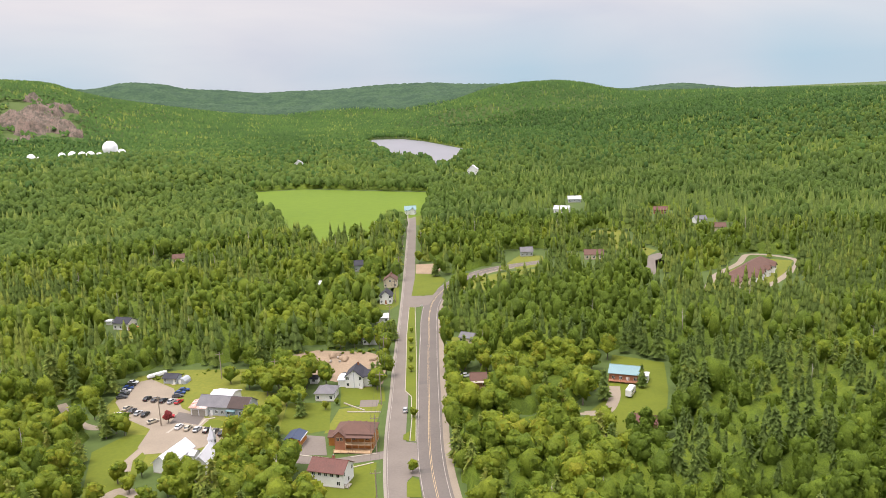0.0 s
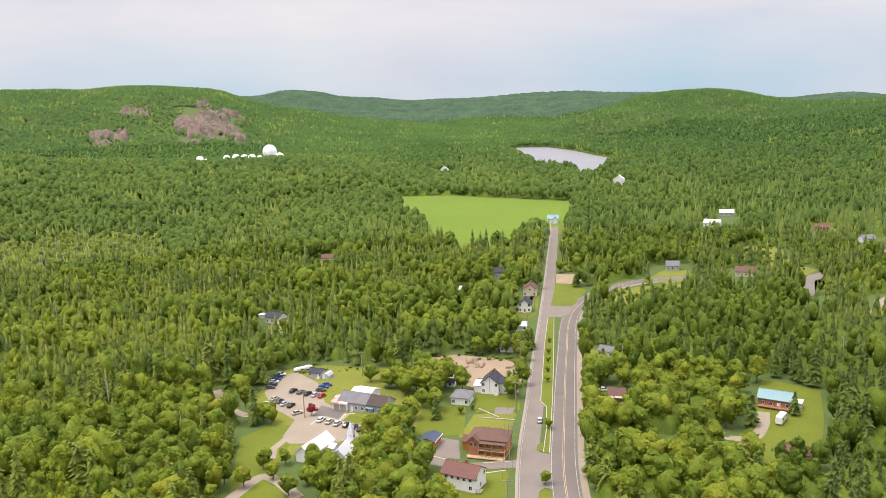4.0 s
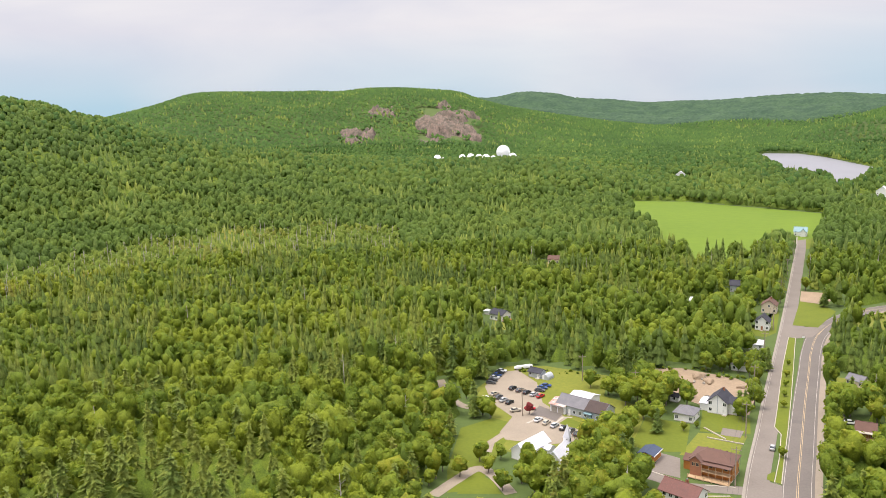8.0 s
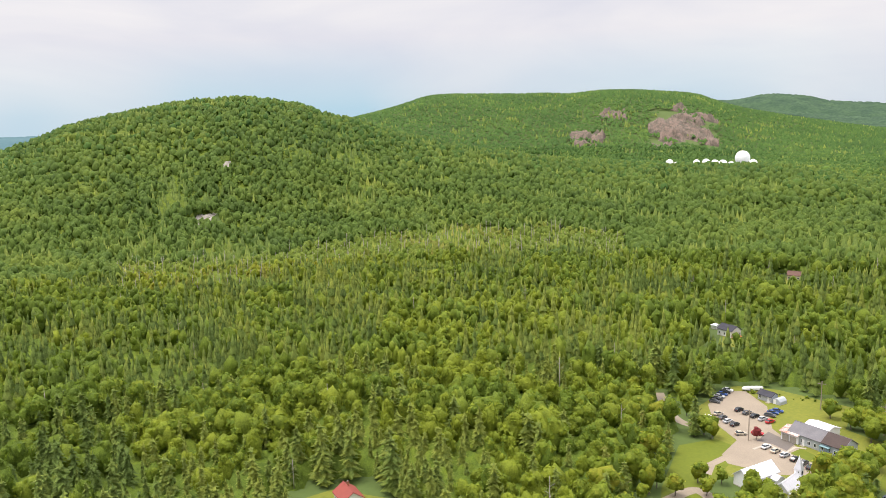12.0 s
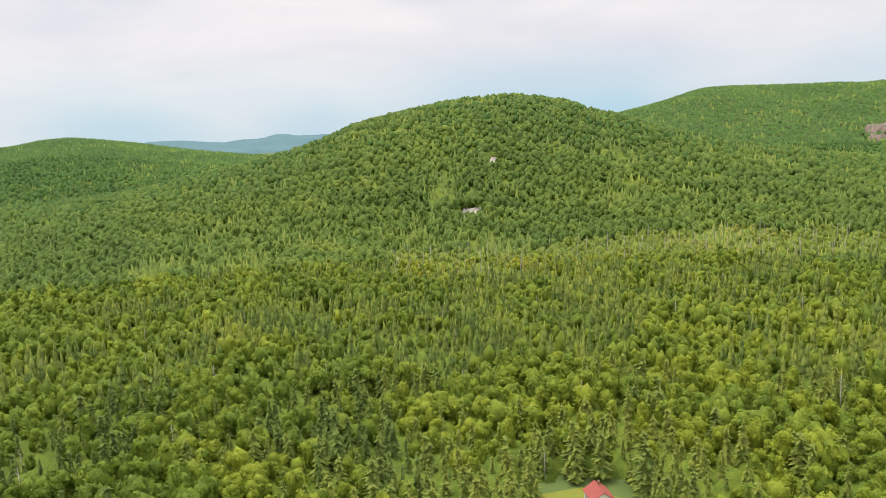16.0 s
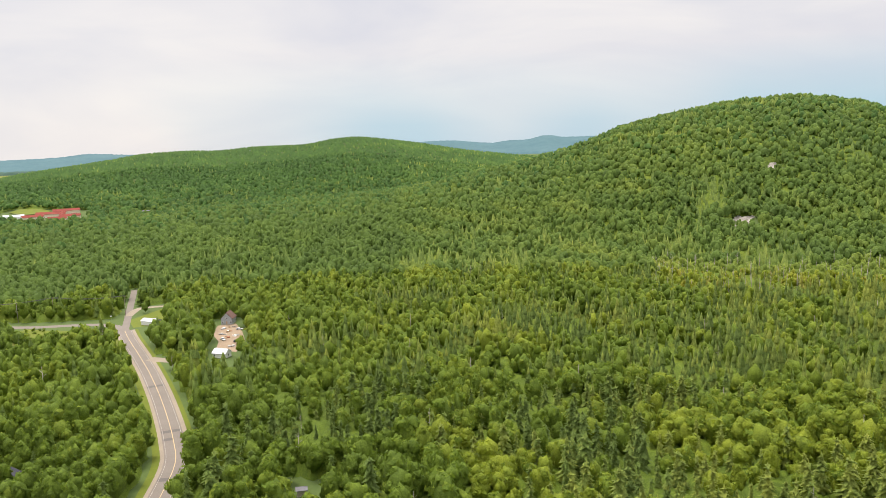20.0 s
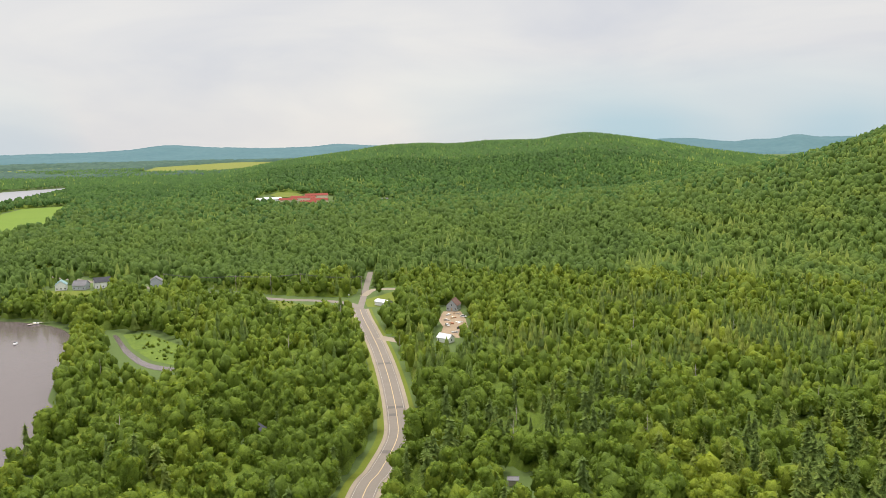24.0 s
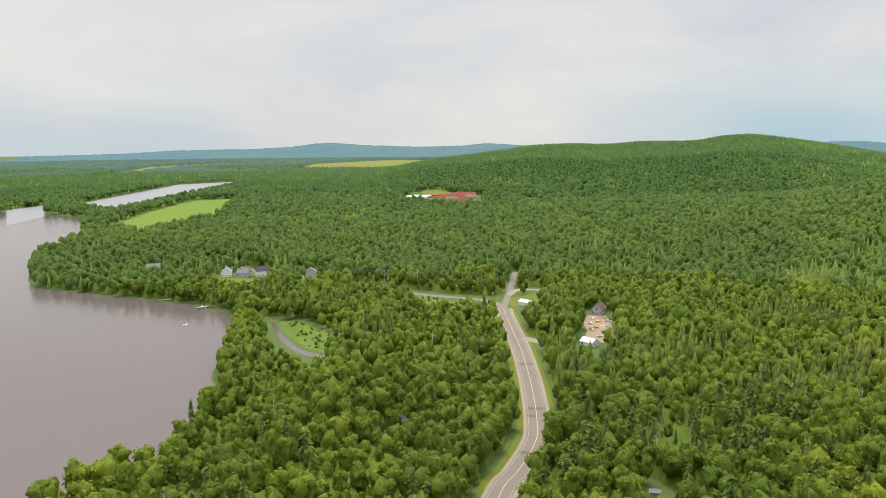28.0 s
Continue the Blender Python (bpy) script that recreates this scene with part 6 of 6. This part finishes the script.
# ---------------------------------------------------------------- lake shore
def boat(x, y, turn, size, label):
    b = thing("boat", x, y, 0.10, turn, label, "boat", "boats on the lake")
    bm = bmesh.new()
    shell(bm, [(-size / 2, size * 0.16, 0, 0.7), (0, size * 0.19, 0, 0.75), (size * 0.35, size * 0.12, 0.05, 0.85), (size / 2, 0.08, 0.2, 0.95)])
    part("hull", bm, M_WHITE, b)
    part("windscreen", boxes((size * 0.05, -size * 0.1, 0.75, size * 0.12, size * 0.1, 1.3)), M_GLASS, b)
    part("seat", boxes((-size * 0.3, -size * 0.1, 0.7, -size * 0.1, size * 0.1, 0.95)), M_GREY_WALL, b)


def dock(x, y, turn, length, label):
    d = thing("dock", x, y, 0.08, turn, label, "dock", "docks on the lake")
    n = int(length / 0.5)
    bm = bmesh.new()
    for i in range(n):
        part("plank", boxes((i * 0.5, -0.9, 0.45, i * 0.5 + 0.46, 0.9, 0.52)), M_CONCRETE, d)
    for i in range(0, n + 1, 5):
        for sy in (-0.8, 0.8):
            b2 = bmesh.new()
            tube(b2, (i * 0.5, sy, -0.3), (i * 0.5, sy, 0.9), 0.08, 0.08, 6)
            part("pile", b2, M_POLE, d)
    bm.free()


boat(-301.8, -222.3, 20, 5.0, "white motor boat moored on the lake")
boat(-338.5, -237.4, 60, 5.5, "white boat beside a small dock")
boat(-354.5, -275.6, 40, 6.0, "white pontoon boat beside the dock")
boat(-367.1, -347.1, 50, 5.0, "white boat drawn up under the shore trees")
boat(-360.7, -320.1, 45, 5.0, "white boat at the wooded shore")
dock(-353.9, -262, -35, 12, "pale plank dock reaching into the lake")
dock(-340.2, -235.3, -30, 7, "short plank dock at the lake shore")
dock(-372.3, -350, -30, 6, "short plank dock under trees")


# clutter in the yard between the huts (cluttered yard heaps)
def heap(x, y, turn, n, mats, label):
    """A loose pile of boards, crates and sheets."""
    root = thing("scrap_heap", x, y, level(x, y) + 0.06, turn, label, "scrap heap")
    for i in range(n):
        w, d, h = rng0.uniform(0.6, 2.6), rng0.uniform(0.5, 1.3), rng0.uniform(0.2, 0.9)
        p = part(rng0.choice(("crate", "board", "sheet")), boxes((-w / 2, -d / 2, 0, w / 2, d / 2, h), (-w / 2 + 0.1, -d / 2 - 0.04, 0.05, w / 2 - 0.1, d / 2 + 0.04, h * 0.7)), rng0.choice(mats), root)
        p.matrix_basis = pose(rng0.uniform(-2.2, 2.2), rng0.uniform(-1.6, 1.6), 0, 0, 0, rng0.uniform(0, 180))


for hx, hy, kind in ((-350.9, -41.7, 0), (-357.4, -44.3, 1), (-362, -41.2, 0), (-367.6, -45.1, 1), (-354.1, -37.7, 1), (-370.8, -41, 0), (-334.8, -37.9, 1)):
    heap(hx, hy, rng0.uniform(0, 180), 7 if kind else 5, (M_WHITE, M_DEADWOOD, M_STEEL) if kind else (M_DEADWOOD, M_BRICK_WALL, M_TAN, M_WHITE), "pile of pale sheets and crates on bare earth" if kind else "pile of weathered boards and scrap on bare earth")
for x, y, turn, colour in ((-347, -42.7, 30, "white"), (-364.7, -37.2, 80, "white"), (-342.1, -36.3, 110, "dark grey")):
    copy_thing(FIRST[colour], pose(x, y, level(x, y) + 0.06, 0, 0, turn))

# ---------------------------------------------------------------- the woods, ring by ring
FRONT = (-148, 42)
BARE = [polar(-59.95, 588) + (12,), polar(-58.15, 686) + (8,)]      # rock ledges on the hill


CRAGS = [(-28.5, -24.0, 1515, 1800, 0.62), (-34.1, -31.3, 1520, 1640, 0.25), (-32.3, -29.7, 1725, 1805, 0.2)]


def off_rocks(x, y):
    ok = np.ones(len(x), bool)
    r, az = np.hypot(x, y), np.degrees(np.arctan2(x, y))
    for b0, b1, r0, r1, share in CRAGS:
        ok &= ~((az > b0) & (az < b1) & (r > r0) & (r < r1) & (0.5 + 0.4 * wave(x, y, 55, 51) < share))
    for bx, by, d in BARE:
        ok &= (x - bx) ** 2 + (y - by) ** 2 > d * d
    return ok


def grow(tag, r0, r1, cell, leaf, needle, tall_leaf, tall_needle, mats, grown=1.0, keep=None, broad=1.0, smooth=False, shift=0.0, spread=(0.66, 1.24), b0=FRONT[0], b1=FRONT[1]):
    x, y, r, az = scatter(r0, r1, b0, b1, cell)
    ok = allowed(x, y) & off_rocks(x, y)
    if keep is not None:
        ok &= keep(x, y, r, az)
    x, y, r, az = x[ok], y[ok], r[ok], az[ok]
    z = land(x, y) - 0.2
    con = rng.uniform(size=len(x)) < needle_share(x, y, r, az)
    tone = np.clip(tones(x, y, az, r) + shift, 0, 1)
    belt = burnt_belt(x, y, r, az)
    size = rng.uniform(*spread, len(x)) * (1 + 0.16 * wave(x, y, 47, 26) * (r < 460)) * np.where(belt, 0.74, 1.0)
    tone = np.where(belt, np.clip(tone + 0.42, 0.70, 1.0), tone)
    for name, m, temps, tall, wide, mat, label in (("broadleaf_woods", ~con, leaf, tall_leaf, 1.15, mats[0], "dense summer-green broadleaf woods"), ("conifer_woods", con, needle, tall_needle, 1.18, mats[1], "dark green spruce and fir woods")):
        h = tall * size[m] * grown
        w = h * wide * broad * rng.uniform(0.72, 1.22, m.sum()) * np.where(az[m] > 0, 0.84, 1.0)
        plant(name, temps, x[m], y[m], z[m], h, w, tone[m], mat, label, smooth)


def slopes(x, y, r, az):
    """Keeps the woods on the near sides of the ridges and on the valley floor."""
    ok = np.zeros(len(x), bool)
    for rows, front, back in RIDGES:
        a, rc, zc = np.array(rows).T
        c = np.interp(az, a, rc)
        ok |= (az > a[0]) & (az < a[-1]) & (r > c - front) & (r < c + 40) & (np.interp(az, a, zc) > 8)
    lee = (az > -75) & (az < -36) & (r > 1000) & (r < 1450)
    plain = (az < -104) & (wave(x, y, 600, 61) + 0.5 * wave(x, y, 220, 62) > -0.25)
    return (ok | (r < 1950) | (az > -40) | plain) & ~lee


K = KINDS
# trees that stand singly among the houses
SINGLES = []


def lone(x, y, r, az):
    return (az > -34) & (az < 17) & (r < 236)


x, y, r, az = scatter(118, 236, -34, 17, 5.2)
ok = allowed(x, y, 1.0)
x, y, r, az = x[ok], y[ok], r[ok], az[ok]
order = np.argsort(np.abs(az + 9) + 0.02 * r)[:300]
SINGLES_AT = (x[order], y[order])
trunks = []
for k in range(3):
    bm = bmesh.new()
    tube(bm, (0, 0, -0.02), (0.01, 0.01, 0.34), 0.020, 0.014, 7)
    tube(bm, (0.01, 0.01, 0.34), (0.0, 0.02, 0.66), 0.014, 0.006, 6)
    for q in range(3):
        a = 2.1 * q + k
        tube(bm, (0.01, 0.01, 0.30 + 0.06 * q), (0.16 * math.cos(a), 0.16 * math.sin(a), 0.50 + 0.06 * q), 0.009, 0.004, 5)
    me = bpy.data.meshes.new("trunk")
    bm.to_mesh(me)
    bm.free()
    me.materials.append(M_BARK)
    trunks.append(me)
crowns = {}
for kind, mat in (("near_leaf", M_LEAF), ("near_needle", M_NEEDLE)):
    for q, (v, f, own) in enumerate(K[kind]):
        for tone in (0.25, 0.45, 0.65, 0.85):
            crowns[kind, q, tone] = mesh_from("crown", v, f, mat, tone + own, True)


def tree(x, y, tall, wide, kind, tone):
    leafy = kind == "near_leaf"
    root = thing("tree", x, y, level(x, y), 0, "leafy broadleaf tree in full summer green" if leafy else "narrow dark green spruce", "tree", "trees round the village")
    root.matrix_world = pose(x, y, level(x, y), 0, 0, rng0.uniform(0, 360)) @ Matrix.Diagonal((wide, wide, tall, 1))
    t = new("trunk", trunks[rng0.randrange(3)])
    t.parent = root
    c = new("crown", crowns[kind, rng0.randrange(len(K[kind])), tone])
    c.parent = root


for px, py in zip(*SINGLES_AT):
    leafy = rng0.random() < 0.85
    tall = rng0.uniform(6.5, 10.5)
    tree(px, py, tall, tall * rng0.uniform(0.95, 1.3), "near_leaf" if leafy else "near_needle", rng0.choice((0.45, 0.45, 0.65, 0.65, 0.85)))
EXTRA = tuple((px, py, (4.2 if px < -52 and py < 180 else 6.0) + (px * 7.3 + py * 3.1) % 2.0, (px * 5 + py * 11) % 7 > 0.8) for px, py in ((-46.7, 197.4), (-45.2, 205.2), (-48.5, 193), (-52.1, 213.5), (-58.7, 219.6), (-41, 203.4), (-39.9, 197.6), (-65.3, 224.2), (-51.2, 178), (-46.8, 172.4), (-50.6, 167.9), (-42, 170.9), (-47.3, 160.2), (-50.9, 157), (-57.3, 162.5), (-71.4, 159.9), (-75.7, 164.6), (-65, 152.9), (-32.1, 154.4), (-28.5, 150), (-42.1, 163.6), (-37.4, 160.1), (-44.6, 152.9), (-86.9, 191.9), (-84.2, 190.7), (-20.8, 214.6), (-71.5, 167.8), (-62.2, 157.8), (-76.8, 155.5), (-81.4, 148.6), (-43.2, 156.7), (-37, 154)))
for px, py, tall, leafy in ((41.4, 199.9, 9.0, False), (-22, 217.7, 7.5, False), (-20.9, 221.1, 6.5, False), (-9.7, 193.6, 3.4, True), (-9.1, 163.8, 3.6, True), (-11.4, 227.6, 2.4, True), (-11.8, 236.5, 2.2, True), (-12.1, 245.4, 2.4, True), (-12.3, 254.2, 2.6, True), (-12.4, 266.3, 2.2, True), (-4.1, 348.3, 9.0, False), (-43.3, 174.9, 9.0, False), (-41.9, 177.9, 7.0, False), (53.5, 207.5, 7.0, False), (-33.9, 201.4, 3.0, True), (-31.1, 204.4, 2.2, True), (-12.1, 376.8, 7, True), (-45.3, 214.6, 9.5, True), (-42.7, 211.8, 9, True), (-46.6, 219.2, 10, True), (-42.9, 220.9, 9.5, True), (-41, 224.7, 9, True), (-49.2, 216.1, 9, True), (-51.5, 189.6, 8, True), (-48.1, 186.2, 8.5, True), (-46.5, 180.8, 9, True), (-51.1, 181.6, 8, True), (-49.4, 176.3, 9, True), (-45, 170, 9.5, True)) + EXTRA:
    tree(px, py, tall, tall * (1.32 if leafy else 1.25), "near_leaf" if leafy else "near_needle", (0.65 if int(px * 10) % 3 else 0.85) if leafy else 0.25)

for px, py in [(-29.2, 256.1), (-22.1, 256.3), (-31.1, 252.9), (-34.9, 258.2), (-19.8, 245.8), (-30.1, 279.3), (-35, 290), (-33.7, 312.2), (-31.6, 325.9), (-19.8, 263.2), (-25.8, 275.9), (-19.8, 232.3), (-18.7, 224.5), (-34.4, 269.9), (-33.6, 298.3), (-35.7, 251.8), (-22.7, 250.1), (-26.3, 253.3), (-33, 276.3), (-29.8, 295.3), (-28.7, 309.5), (-18.1, 258.1)]:
    tree(px, py, 6.2 + (px * 3.7 + py * 1.3) % 2.4, 7.6 + (px * 1.9 + py * 2.3) % 2.0, "near_needle" if int(py * 3 + px) % 4 == 0 else "near_leaf", (0.45, 0.65, 0.45)[int(py) % 3])
shrub_x, shrub_y = ((-75.1, 197.3), (-75, 197.3))[0]
shrub = thing("ornamental_tree", shrub_x, shrub_y, 0.05, 0, "small crimson-leaved ornamental tree in the car park", "tree")
shrub.matrix_world = pose(shrub_x, shrub_y, 0.05) @ Matrix.Diagonal((4.4, 4.4, 3.8, 1))
new("trunk", trunks[1]).parent = shrub
v, f, own = K["near_leaf"][3]
new("crown", mesh_from("crown", v, f, M_CRIMSON, 0.5 + own)).parent = shrub

rest = np.argsort(np.abs(az + 9) + 0.02 * r)[300:]
rx, ry = x[rest], y[rest]
tall = rng.uniform(7, 11, len(rx))
plant("broadleaf_woods", K["near_leaf"], rx, ry, land(rx, ry) - 0.2, tall, tall * 0.95, tones(rx, ry, az[rest], r[rest]), M_LEAF, "dense summer-green broadleaf woods", smooth=True)
grow("near", 138, 250, 4.7, K["near_leaf"], K["near_needle"], 10.5, 11.5, (M_LEAF, M_NEEDLE), broad=0.80, shift=0.06, keep=lambda x, y, r, az: ~lone(x, y, r, az))
grow("middle", 250, 460, 4.4, K["mid_leaf"], K["mid_needle"], 10.0, 11.5, (M_LEAF, M_NEEDLE), broad=0.80, shift=0.05)
# from here outwards the leaf colour takes on painted haze, ring by ring
grow("hill", 460, 680, 4.9, K["hill_leaf"], K["far_needle"], 9.2, 10.2, (M_HAZED_SLOPE, M_NEEDLE), keep=slopes, shift=-0.06, smooth=True, broad=0.82)


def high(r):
    """The share of haze-tinted crowns, which grows with distance from the camera."""
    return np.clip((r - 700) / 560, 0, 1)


grow("upper", 680, 1260, 5.9, K["far_leaf"], K["far_needle"], 9.0, 9.8, (M_HAZED_SLOPE, M_NEEDLE), keep=lambda x, y, r, az: slopes(x, y, r, az) & (rng.uniform(size=len(x)) > high(r)), shift=-0.10, broad=0.95, smooth=True)
grow("upper", 700, 1260, 5.9, K["far_leaf"], K["far_needle"], 9.0, 9.8, (M_HAZED_HILL, M_NEEDLE), keep=lambda x, y, r, az: slopes(x, y, r, az) & (rng.uniform(size=len(x)) < high(r)), shift=-0.05, broad=0.97, smooth=True)
grow("slope", 1260, 1500, 7.0, K["far_leaf"], K["far_needle"], 9.5, 10.5, (M_HAZED_HILL, M_NEEDLE), keep=slopes, shift=-0.08, broad=1.02, smooth=True, spread=(0.8, 1.15))
grow("mountain", 1500, 2400, 9.2, K["tiny_leaf"], K["far_needle"], 10, 11, (M_HAZED_HILL, M_NEEDLE), keep=slopes, shift=-0.12, broad=1.25, spread=(0.8, 1.15))


def canopy(name, b0, b1, r0, r1, db, dr, rise, rough, mat, label, mask=0.0):
    """A bumpy sheet of tree tops or undergrowth over the ground, open where the woods are."""
    b, r = np.meshgrid(np.radians(np.arange(b0, b1, db)), np.arange(r0, r1, dr), indexing="ij")
    g = np.random.RandomState(71)
    b = b + radians(db) * g.uniform(-0.3, 0.3, b.shape)
    r = r + dr * g.uniform(-0.3, 0.3, r.shape)
    px, py = r * np.sin(b), r * np.cos(b)
    pz = land(px, py) + rise + rough * g.uniform(-1, 1, px.shape)
    nb, nr = px.shape
    k = np.arange(nb * nr).reshape(nb, nr)
    q = np.stack([k[:-1, :-1], k[:-1, 1:], k[1:, 1:], k[1:, :-1]], -1).reshape(-1, 4)
    cx, cy = px.ravel()[q].mean(1), py.ravel()[q].mean(1)
    if mask:
        q = q[allowed(cx, cy, mask) & off_rocks(cx, cy)]
    else:
        q = q[slopes(cx, cy, np.hypot(cx, cy), np.where(np.degrees(np.arctan2(cx, cy)) > 100, np.degrees(np.arctan2(cx, cy)) - 360, np.degrees(np.arctan2(cx, cy))))]
    uses = np.bincount(q.ravel(), minlength=nb * nr).reshape(nb, nr)
    pz = np.where(uses < 4, land(px, py) - 1.0, pz)
    v = np.stack([px, py, pz], -1).reshape(-1, 3)
    t = np.clip(0.26 + 0.2 * wave(v[:, 0], v[:, 1], 60, 23) + g.uniform(-0.26, 0.26, len(v)), 0, 0.6)
    return tagged(new(name, mesh_from(name, v, q, mat, t)), label, "woods", kind="stuff")


# foliage sheets added so that gaps between crowns don't go dark
canopy("undergrowth", -148, 42, 135, 465, 0.45, 3.8, 3.4, 1.2, M_LEAF, "leafy undergrowth sheet added to lighten gaps between crowns", mask=5.0)
canopy("undergrowth", -148, 42, 462, 1300, 0.36, 7.0, 3.2, 1.6, M_LEAF, "leafy undergrowth sheet added to lighten gaps on the hills", mask=4.0)
# these far canopies carry their haze in the base colour
canopy("distant_woods", -36, 42, 2380, 3560, 0.14, 20, 8, 3.4, M_HAZED_FAR, "wooded slopes of the northern hills")
canopy("distant_woods", -148, -103, 1880, 3260, 0.2, 22, 7, 3.0, M_HAZED_PLAIN, "wooded river plain far to the south", mask=4.0)
canopy("remote_woods", -148, -58, 3240, 3995, 0.14, 26, 8, 1.6, M_HAZE_BLUE, "wooded slopes of the far hills, tinted haze blue")

# bare grey trunks in the dying belt and here and there in the woods
x, y, r, az = scatter(400, 560, -68, -28, 9.0)
ok = burnt_belt(x, y, r, az) & allowed(x, y)
x2, y2, r2, az2 = scatter(130, 460, *FRONT, 48.0)
ok2 = allowed(x2, y2)
x, y = np.concatenate([x[ok], x2[ok2]]), np.concatenate([y[ok], y2[ok2]])
snag = bmesh.new()
tube(snag, (0, 0, 0), (0.01, 0.0, 1.0), 0.016, 0.004, 4)
for q in range(4):
    tube(snag, (0.005, 0, 0.45 + 0.12 * q), (0.10 * math.cos(2.4 * q), 0.10 * math.sin(2.4 * q), 0.52 + 0.12 * q), 0.006, 0.002, 3)
bmesh.ops.triangulate(snag, faces=snag.faces)
snag.verts.index_update()
sv = np.array([v.co[:] for v in snag.verts])
sf = np.array([[v.index for v in f.verts] for f in snag.faces])
snag.free()
tall = rng.uniform(7, 13, len(x))
plant("dead_trees", [(sv, sf, np.zeros(len(sv)))], x, y, land(x, y) - 0.2, tall, tall, np.full(len(x), 0.5), M_DEADWOOD, "bare grey trunks of dead trees")


def shrubs(poly, cell, low, high, label, seed, tone=0.5):
    """Loose bushes over open ground."""
    g = np.random.RandomState(seed)
    poly = np.array(poly)
    lo, hi = poly.min(0), poly.max(0)
    n = int((hi - lo).prod() / cell ** 2)
    x, y = g.uniform(lo[0], hi[0], n), g.uniform(lo[1], hi[1], n)
    m = inside(x, y, poly) & (wave(x, y, 14, seed) > -0.35)
    x, y = x[m], y[m]
    tall = g.uniform(low, high, len(x))
    t = np.clip(tone + g.normal(0, 0.14, len(x)), 0, 0.86)
    plant("bushes", K["mid_leaf"], x, y, land(x, y) - 0.25 * tall, tall, tall * g.uniform(1.2, 1.8, len(x)), t, M_LEAF, label, smooth=True)


shrubs([(-319.7, -182.4), (-322.2, -173.5), (-303.4, -149.8), (-282.3, -138.3), (-285.1, -152.5)], 3.0, 0.6, 2.2, "low green bushes and reeds in the marsh", 81)
shrubs([(-397.3, -140.2), (-371.6, -95.1), (-360.7, -92.2), (-345.9, -103.8), (-365.1, -136.4)], 2.8, 0.8, 2.8, "bushes on the scrub below the side road", 82)
shrubs([(78.2, 401.4), (74.7, 420.9), (86.2, 442.4), (101.9, 438.2), (98.6, 398.8), (105.1, 381.2), (97.7, 370.2), (87.4, 383.7)], 4.0, 1.0, 3.5, "bushes scattered over the open ground", 83)
shrubs([(4, 330.7), (10.5, 339.6), (23.8, 347.1), (43.8, 353), (53, 346.8), (45.7, 333.3), (27.4, 321.8), (11.3, 313.6)], 3.2, 0.8, 3.0, "bushes inside the road bend", 84)
shrubs([(-97.6, 204.8), (-96.7, 234), (-84.8, 238.6), (-62.7, 236.4), (-61.3, 225.7), (-85.2, 233.5), (-95.3, 224.9)], 2.6, 0.5, 1.8, "low bushes along the edge of the car park", 85)
shrubs([(-54.8, 248.2), (-43.7, 253.4), (-24.3, 249.4), (-24.5, 245.1), (-44.9, 248.5)], 2.4, 0.5, 2.0, "weeds and bushes at the edge of the building lot", 86)
shrubs([(-412, -295.7), (-412.6, -246.6), (-383.8, -229.6), (-371.2, -238.7), (-385.6, -273.2)], 5.5, 0.8, 3.2, "garden bushes on the lakeside lawn", 87)

# ---------------------------------------------------------------- scale the layout, and buildings and vehicles apart, to fit the camera's view
PLAN_SCALE, THING_SCALE = 1.24, 0.92
THING_SCALED = ("house", "shed", "cabin", "hut", "garage", "outbuilding", "building", "hall", "church", "motel", "shelter", "car", "motor home", "trailer", "excavator", "road sign", "scrap heap", "boat", "institute")
bpy.context.view_layer.update()
for ob in list(bpy.data.objects):
    if ob.parent is not None or ob.type in ("CAMERA", "LIGHT"):
        continue
    m = ob.matrix_world.copy()
    if str(ob.get("category", "")) in THING_SCALED:
        at = m.translation * PLAN_SCALE
        m = m @ Matrix.Scale(THING_SCALE, 4)
        m.translation = at
    else:
        m = Matrix.Scale(PLAN_SCALE, 4) @ m
    ob.matrix_world = m
